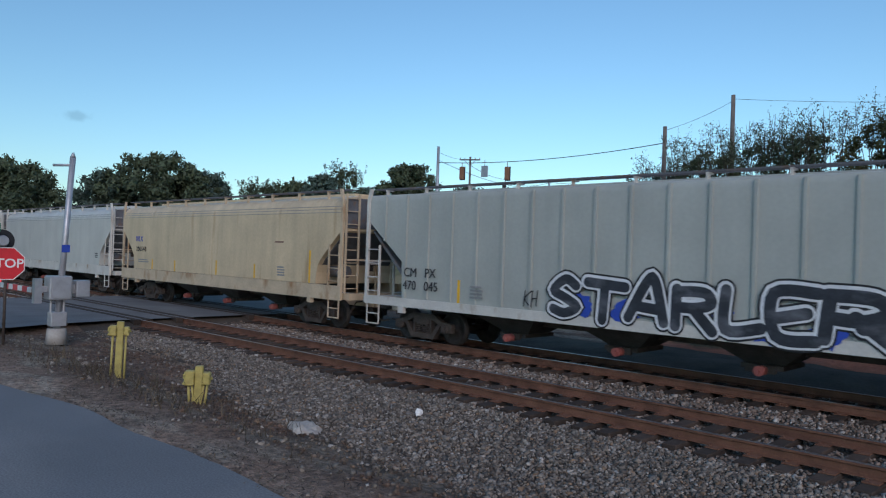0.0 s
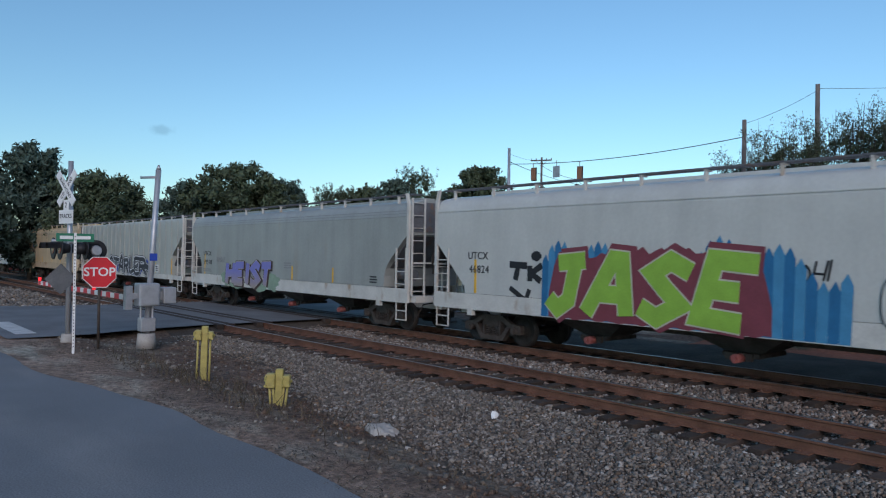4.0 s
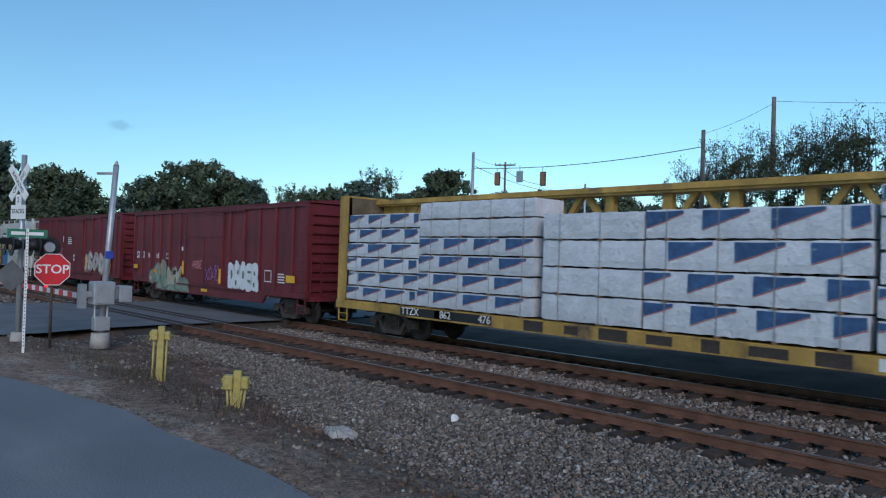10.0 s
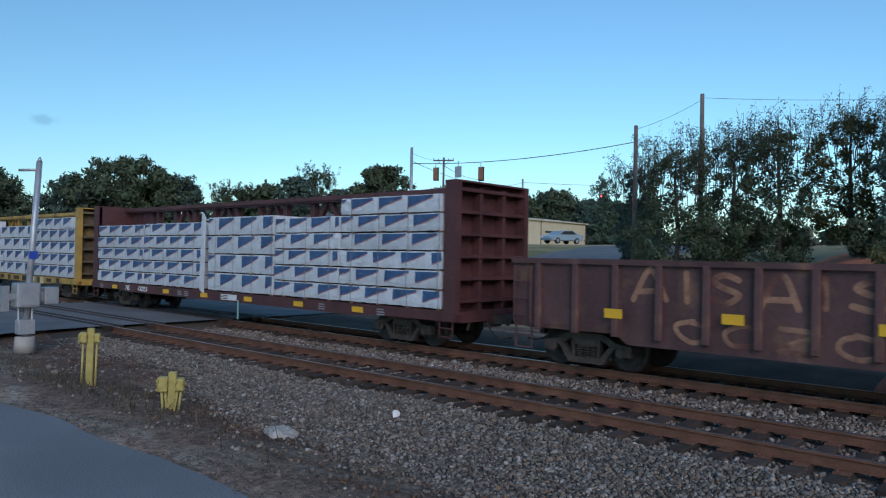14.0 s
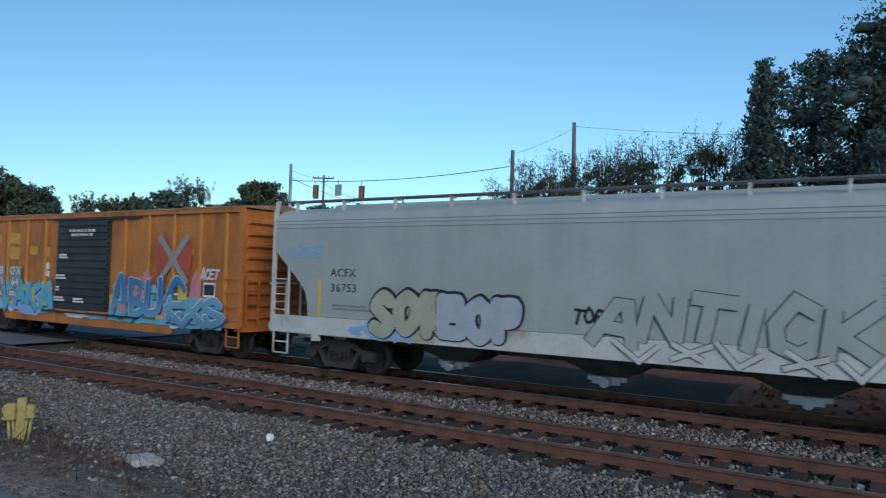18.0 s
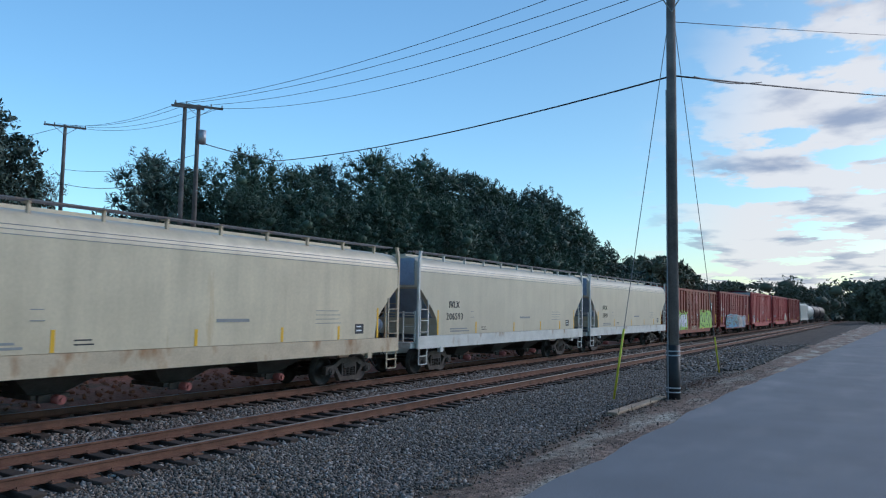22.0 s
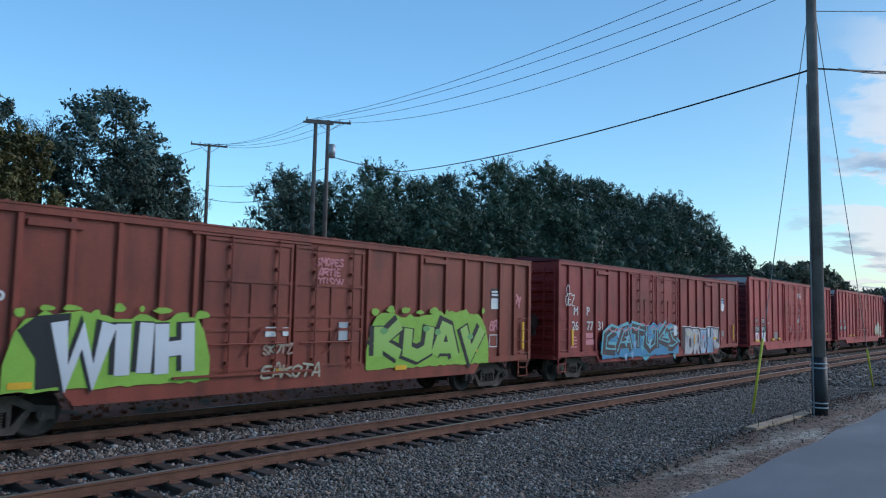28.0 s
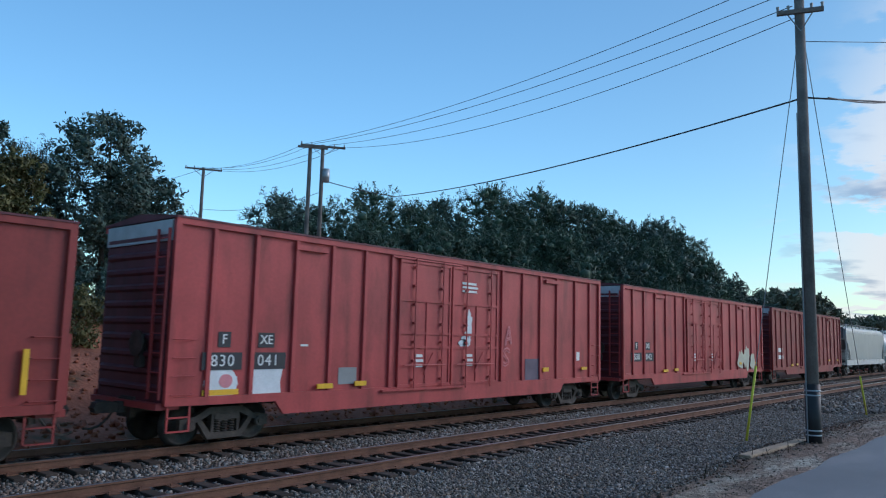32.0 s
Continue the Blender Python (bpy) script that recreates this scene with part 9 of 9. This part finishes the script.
part("window", boxes((-3.6, -2.4, -0.05, 0.0, 0.5, 1.5)), M_ROOFING, hall)
part("side_door", boxes((-1.6, -0.6, -0.05, 0, 0, 2.0)), M_STENCIL, hall)
for k in range(4):
    part("downpipe", boxes((0.0, 0.08, 0.1 + k * 11.9 - 0.06, 0.1 + k * 11.9 + 0.06, 0, 4.2)), M_BRICKY, hall)
for x0, x1, z in ((3.0, 7.5, 3.3), (4.2, 6.5, 2.8), (3.4, 8.4, 2.3), (25, 28, 2.6)):
    part("wall_lettering", boxes((0.0, 0.03, x0, x1, z, z + 0.28)), M_MARK, hall)
part("wall_lamp", boxes((-4.7, -4.1, -0.5, 0, 3.3, 3.5)), M_STENCIL, hall)
house = thing("house", "low brown brick house with a dark hipped roof", "house", (-86, 66.5, land(-86, 66.5) - 0.2))
part("wall", boxes((-6, 6, -4, 4, 0, 2.8)), M_BRICKY, house)
bm = bmesh.new()
v = [bm.verts.new(p) for p in ((-6.6, -4.6, 2.8), (6.6, -4.6, 2.8), (6.6, 4.6, 2.8), (-6.6, 4.6, 2.8), (-2.5, 0, 5.0), (2.5, 0, 5.0))]
for f in ((0, 1, 5, 4), (1, 2, 5), (2, 3, 4, 5), (3, 0, 4), (3, 2, 1, 0)):
    bm.faces.new([v[i] for i in f])
part("roof", bm, M_ROOFING, house)
for x in (-4, -1, 2.6):
    part("window", boxes((x - 0.6, x + 0.6, -4.04, -3.98, 1.0, 2.2)), M_BLACK, house)
bill = thing("roadside_sign", "double panelled sign on a post by the hall", "sign", (-52.8, 66.6, land(-52.8, 66.6)))
part("upper_panel", boxes((-1.3, 1.3, -0.1, 0.1, 4.0, 5.3)), M_GALV, bill)
part("lower_panel", boxes((-1.2, 1.2, -0.1, 0.1, 2.6, 3.7)), M_WHITE, bill)
part("post", boxes((-0.1, 0.1, -0.08, 0.08, 0, 4.0)), M_STEEL_DARK, bill)
for i, (x, y) in enumerate(((-52.0, 63.5), (-49.8, 64.3))):
    tree(x, y, land(x, y) + 2.4, 3.6, 400 + i, "bush", M_LEAF2, 1.0, low=0.02)
hyd = thing("fire_hydrant", "small yellow fire hydrant beside the street", "hydrant", (-49.6, 61.4, land(-49.6, 61.4)))
bm = bmesh.new()
bar(bm, (0, 0, 0), (0, 0, 0.6), 0.13, 10, 0.11)
bar(bm, (0, 0, 0.6), (0, 0, 0.78), 0.14, 10, 0.04)
part("barrel", bm, M_YELLOW, hyd)
bm = bmesh.new()
bar(bm, (-0.2, 0, 0.48), (0.2, 0, 0.48), 0.06, 8)
part("outlet_pipe", bm, M_YELLOW, hyd)

M_GLASS = shade("car_glass", (0.02, 0.025, 0.03), 0.1, var=0.05, bump=0, spec=0.7)
M_TYRE = shade("tyre", (0.02, 0.02, 0.02), 0.85)
M_HUB = shade("hubcap", (0.4, 0.4, 0.42), 0.35, metal=0.6)
M_HEADLIGHT = shade("headlight", (0.6, 0.62, 0.65), 0.2, var=0.05, bump=0)
M_TAIL = shade("tail_light", (0.35, 0.02, 0.02), 0.3, var=0.05, bump=0)


def motor_car(name, label, rgb, kind, m):
    L, W = {"sedan": (4.6, 1.8), "van": (5.0, 1.95), "pickup": (5.6, 1.95)}[kind]
    side = {"sedan": [(-2.3, 0.35), (2.3, 0.35), (2.32, 0.65), (2.2, 0.82), (1.25, 0.95), (0.55, 1.4), (-0.75, 1.45), (-1.55, 1.05), (-2.2, 0.98), (-2.32, 0.7)],
            "van": [(-2.5, 0.35), (2.5, 0.35), (2.52, 0.75), (2.35, 0.95), (1.55, 1.1), (0.85, 1.68), (-2.0, 1.75), (-2.42, 1.1), (-2.52, 0.6)],
            "pickup": [(-2.8, 0.5), (2.8, 0.5), (2.82, 0.95), (2.7, 1.1), (1.5, 1.2), (0.9, 1.8), (-0.3, 1.82), (-0.5, 1.2), (-2.8, 1.2)]}[kind]
    glass = {"sedan": [(1.05, 0.98), (0.5, 1.34), (-0.7, 1.39), (-1.35, 1.04)], "van": [(1.35, 1.14), (0.8, 1.6), (-1.95, 1.66), (-2.2, 1.14)], "pickup": [(1.3, 1.24), (0.85, 1.72), (-0.2, 1.74), (-0.3, 1.24)]}[kind]
    t = thing(name, label, "car")
    mat = shade(name + "_paint", rgb, 0.3, metal=0.2, var=0.04, bump=0)
    bm = bmesh.new()
    plate(bm, side, -W / 2, W / 2)
    part("body", bm, mat, t, bevel=0.05)
    for s in (-1, 1):
        bm = bmesh.new()
        plate(bm, glass, s * W / 2 - 0.012, s * W / 2 + 0.012)
        part("side_window", bm, M_GLASS, t)
        for x in (-L * 0.3, L * 0.3):
            bm = bmesh.new()
            bar(bm, (x, s * (W / 2 - 0.2), 0.33), (x, s * (W / 2 + 0.02), 0.33), 0.33, 18)
            wh = part("wheel", bm, M_TYRE, t)
            bm = bmesh.new()
            bar(bm, (x, s * (W / 2 + 0.02), 0.33), (x, s * (W / 2 + 0.03), 0.33), 0.2, 14)
            part("rim", bm, M_HUB, wh)
        part("headlight", boxes((L / 2 - 0.08, L / 2 + 0.03, s * W * 0.38 - 0.16, s * W * 0.38 + 0.16, 0.62, 0.78)), M_HEADLIGHT, t)
        part("tail_light", boxes((-L / 2 - 0.03, -L / 2 + 0.06, s * W * 0.4 - 0.12, s * W * 0.4 + 0.12, 0.75, 0.95)), M_TAIL, t)
    (x0, z0), (x1, z1) = glass[0], glass[1]
    bm = bmesh.new()
    plate(bm, [(x0 + 0.06, z0), (x1 + 0.05, z1), (x1 + 0.09, z1), (x0 + 0.14, z0)], -W * 0.42, W * 0.42)
    part("windscreen", bm, M_GLASS, t)
    t.matrix_basis = m
    return t


motor_car("waiting_car", "pale blue sedan waiting on the far street", (0.2, 0.32, 0.5), "sedan", pose(-49.5, 47.5, land(-49.5, 47.5) + 0.05, 0, 0, -8))
motor_car("oncoming_car", "silver blue sedan coming down the street", (0.3, 0.38, 0.45), "sedan", pose(-43.3, 67.2, land(-43.3, 67.2) + 0.05, 0, 0, -105))
motor_car("parked_car", "dark maroon sedan parked by the hall", (0.12, 0.03, 0.03), "sedan", pose(-71.5, 59.3, land(-71.5, 59.3), 0, 0, 3))
motor_car("pickup_truck", "white pickup truck parked on the grass", (0.6, 0.6, 0.6), "pickup", pose(-92, 44, land(-92, 44), 0, 0, 20))
minivan = motor_car("minivan", "light blue minivan driving along the far road", (0.14, 0.24, 0.42), "van", pose(-130, 57, 4))
blue_car = motor_car("blue_car", "blue sedan driving along the far road", (0.05, 0.14, 0.32), "sedan", pose(-150, 57, 4))

# ---- ballast stones and litter of the verge ----
def stones(name, x0, x1, y0, y1, step, size, mat, seed, label, skip=None, sink=0.3):
    g = np.random.RandomState(seed)
    nx_, ny_ = int((x1 - x0) / step), int((y1 - y0) / step)
    X, Y = np.meshgrid(np.linspace(x0, x1, nx_), np.linspace(y0, y1, ny_))
    X = (X + g.uniform(-0.5, 0.5, X.shape) * step).ravel()
    Y = (Y + g.uniform(-0.5, 0.5, Y.shape) * step).ravel()
    keep = np.ones(len(X), bool) if skip is None else ~skip(X, Y, g)
    X, Y = X[keep], Y[keep]
    n = len(X)
    Z = np.array([land(a, b) for a, b in zip(X, Y)])
    oct_ = np.array([(1, 0, 0), (-1, 0, 0), (0, 1, 0), (0, -1, 0), (0, 0, 1), (0, 0, -1)], float)
    V = oct_[None] * g.uniform(0.55, 1.2, (n, 6, 1)) + g.uniform(-0.25, 0.25, (n, 6, 3))
    q = g.normal(size=(n, 4))
    q /= np.linalg.norm(q, axis=1)[:, None]
    w, a, b, c = q.T
    R = np.stack([np.stack([1 - 2 * (b * b + c * c), 2 * (a * b - c * w), 2 * (a * c + b * w)], -1), np.stack([2 * (a * b + c * w), 1 - 2 * (a * a + c * c), 2 * (b * c - a * w)], -1), np.stack([2 * (a * c - b * w), 2 * (b * c + a * w), 1 - 2 * (a * a + b * b)], -1)], 1)
    V = np.einsum("nij,nkj->nki", R, V) * (size * np.clip(np.exp(g.normal(-0.05, 0.34, (n, 1, 1))), 0.45, 2.1))
    V[:, :, 2] *= 0.8
    V += np.stack([X, Y, Z + size * sink], -1)[:, None, :]
    tri = np.array([(0, 2, 4), (2, 1, 4), (1, 3, 4), (3, 0, 4), (2, 0, 5), (1, 2, 5), (3, 1, 5), (0, 3, 5)])
    F = (tri[None] + (np.arange(n) * 6)[:, None, None]).reshape(-1)
    me = bpy.data.meshes.new(name)
    me.vertices.add(n * 6)
    me.vertices.foreach_set("co", V.ravel())
    me.loops.add(len(F))
    me.loops.foreach_set("vertex_index", F.astype(np.int32))
    me.polygons.add(n * 8)
    me.polygons.foreach_set("loop_start", np.arange(n * 8, dtype=np.int32) * 3)
    me.update(calc_edges=True)
    me.materials.append(mat)
    return tagged(new(name, me), label, "gravel", kind="stuff")


def near_edge(X, Y, g):
    edge = np.array([ballast_edge(v) for v in X])
    thin = g.uniform(0, 1, len(X)) > np.clip((Y - edge + 0.35) / 0.6, 0.04, 1)
    return thin | ((X < CROSS_E + 0.4) & (Y > 7.5))


def between(X, Y, g):
    rail = np.zeros(len(X), bool)
    for ty in (T1, T2):
        for s in (-0.5, 0.5):
            rail |= np.abs(Y - ty - s * GAUGE) < 0.1
    u = ((X + 70.0) / 0.52) % 1.0
    on_tie = ((np.abs(Y - T1) < 1.25) | (np.abs(Y - T2) < 1.25)) & ((u < 0.24) | (u > 0.76)) & (g.uniform(0, 1, len(X)) > 0.1)
    return rail | on_tie | ((X > CROSS_W) & (X < CROSS_E + 0.2))


stones("ballast", -23.6, 34, 5.0, 10.0, 0.052, 0.034, M_STONE, 1, "loose grey and tan ballast stones beside the track", near_edge)
stones("ballast_between_rails", -23.8, 34, 10.0, 17.05, 0.078, 0.042, M_RUSTSTONE, 2, "rust-tinted ballast stones between the rails", between)
stones("ballast_far", 34, 64, 5.2, 14.6, 0.16, 0.08, M_STONE, 3, "grey ballast stones along the line", between)
stones("ballast_west", -60, CROSS_W - 0.3, 6.5, 18, 0.17, 0.09, M_STONE, 4, "grey ballast stones past the crossing", between)
stones("clods", -3, 40, 17.3, 24, 0.34, 0.09, M_CLAY, 6, "lumps of red clay on the bank")


def verge(X, Y, g):
    return g.uniform(0, 1, len(X)) > 0.5 * np.exp(-((Y - 4.5) / 0.3) ** 2) + 0.04


stones("verge_pebbles", -20, 40, 4.05, 6.6, 0.09, 0.018, M_CRUMB, 7, "crumbled asphalt and pebbles along the road edge", verge)

# dead grass, leaves and twigs on the verge
g = np.random.RandomState(11)
n = 15000
X = g.uniform(-22.5, 36, n)
Y = 4.1 + np.abs(g.normal(0, 1.0, n))
keep = (noise_keep := np.array([noise.noise(Vector((a * 0.5, b * 0.8, 2))) for a, b in zip(X, Y)])) > -0.05
X, Y = X[keep], Y[keep]
n = len(X)
Z = np.array([land(a, b) for a, b in zip(X, Y)]) + 0.012
an, ln = g.uniform(0, 6.28, n), g.uniform(0.03, 0.1, n)
d = np.stack([np.cos(an) * ln, np.sin(an) * ln, g.uniform(-0.01, 0.03, n)], -1)
p = np.stack([X, Y, Z], -1)
s_ = np.stack([-np.sin(an), np.cos(an), np.zeros(n)], -1) * g.uniform(0.003, 0.011, n)[:, None]
q = np.stack([p - s_, p + s_, p + d + s_ * 0.4, p + d - s_ * 0.4], 1).reshape(-1, 3)
me = bpy.data.meshes.new("dead_grass")
me.vertices.add(n * 4)
me.vertices.foreach_set("co", q.ravel())
me.loops.add(n * 4)
me.loops.foreach_set("vertex_index", np.arange(n * 4, dtype=np.int32))
me.polygons.add(n)
me.polygons.foreach_set("loop_start", np.arange(n, dtype=np.int32) * 4)
me.update(calc_edges=True)
me.materials.append(shade("straw", (0.13, 0.095, 0.06), 0.9, var=0.2, bump=0, island=0.5, mixed=((0.4, (0.05, 0.036, 0.028)), (0.82, (0.2, 0.16, 0.11)))))
tagged(new("dead_grass", me), "dead grass, leaves and twigs strewn on the dirt verge", "grass", kind="stuff")

# dry weeds and dark twigs round the markers
g = np.random.RandomState(21)
n = 900
X = np.concatenate([g.normal(-15.5, 2.2, n // 2), g.normal(-10.5, 1.8, n // 4), g.uniform(-20, 24, n - n // 2 - n // 4)])
Y = 5.1 + np.abs(g.normal(0.55, 0.5, n))
Z = np.array([land(a, b) for a, b in zip(X, Y)]) - 0.01
tall = g.uniform(0.05, 0.26, n) * (1 + 0.6 * (g.uniform(0, 1, n) > 0.85))
lean = g.normal(0, 0.09, (n, 2))
d = np.stack([lean[:, 0], lean[:, 1], tall], -1)
an = g.uniform(0, 3.14, n)
s_ = np.stack([np.cos(an), np.sin(an), np.zeros(n)], -1) * g.uniform(0.004, 0.012, n)[:, None]
p = np.stack([X, Y, Z], -1)
q = np.stack([p - s_, p + s_, p + d + s_ * 0.3, p + d - s_ * 0.3], 1).reshape(-1, 3)
me = raw("weeds", [tuple(v) for v in q], [(4 * k, 4 * k + 1, 4 * k + 2, 4 * k + 3) for k in range(n)], M_WEED)
tagged(new("weeds", me), "dry dark weeds and twigs standing in the dirt", "weeds", kind="stuff")


def soil(X, Y, g):
    edge = np.array([ballast_edge(v) for v in X])
    return (g.uniform(0, 1, len(X)) > 0.6 * np.exp(-((Y - edge + 0.55) / 0.75) ** 2)) | (Y > edge + 0.3) | (Y < 4.9 + g.uniform(0, 0.8, len(X)))


stones("clods_of_earth", -21, 30, 4.4, 8.6, 0.1, 0.035, M_DIRT, 9, "crumbs of brown earth and gravel on the verge", soil)

def drive(car, rows):
    walk(car, [(t, pose(x, 57.0, land(x, 57.0) + 0.02)) for t, x in rows])


def motions():
    drive(minivan, [(0, -170), (8, -168), (12, -122), (14, -95.5), (15.5, -76), (16.5, -64), (18, -57), (20, -56), (32, -56)])
    drive(blue_car, [(0, -190), (10, -185), (14, -135), (15.5, -113), (16.5, -98), (17.5, -84), (19, -68), (21, -64), (32, -64)])
    for car, where, wheels in TRAIN:
        walk(car, [(t, pose(where - run(t), T2, 0)) for t in [2.0 * k for k in range(17)]])
        walk_wheels(wheels)


def walk_wheels(wheels):
    """Each wheelset turns under its car as far as the train rolls."""
    turns = [(k / 15, math.degrees(run(k / 15) / WHEEL_R)) for k in range(481)]
    for w, x in wheels:
        walk(w, [(t, pose(x, 0, WHEEL_R, 0, -a % 360, 0)) for t, a in turns])


motions()
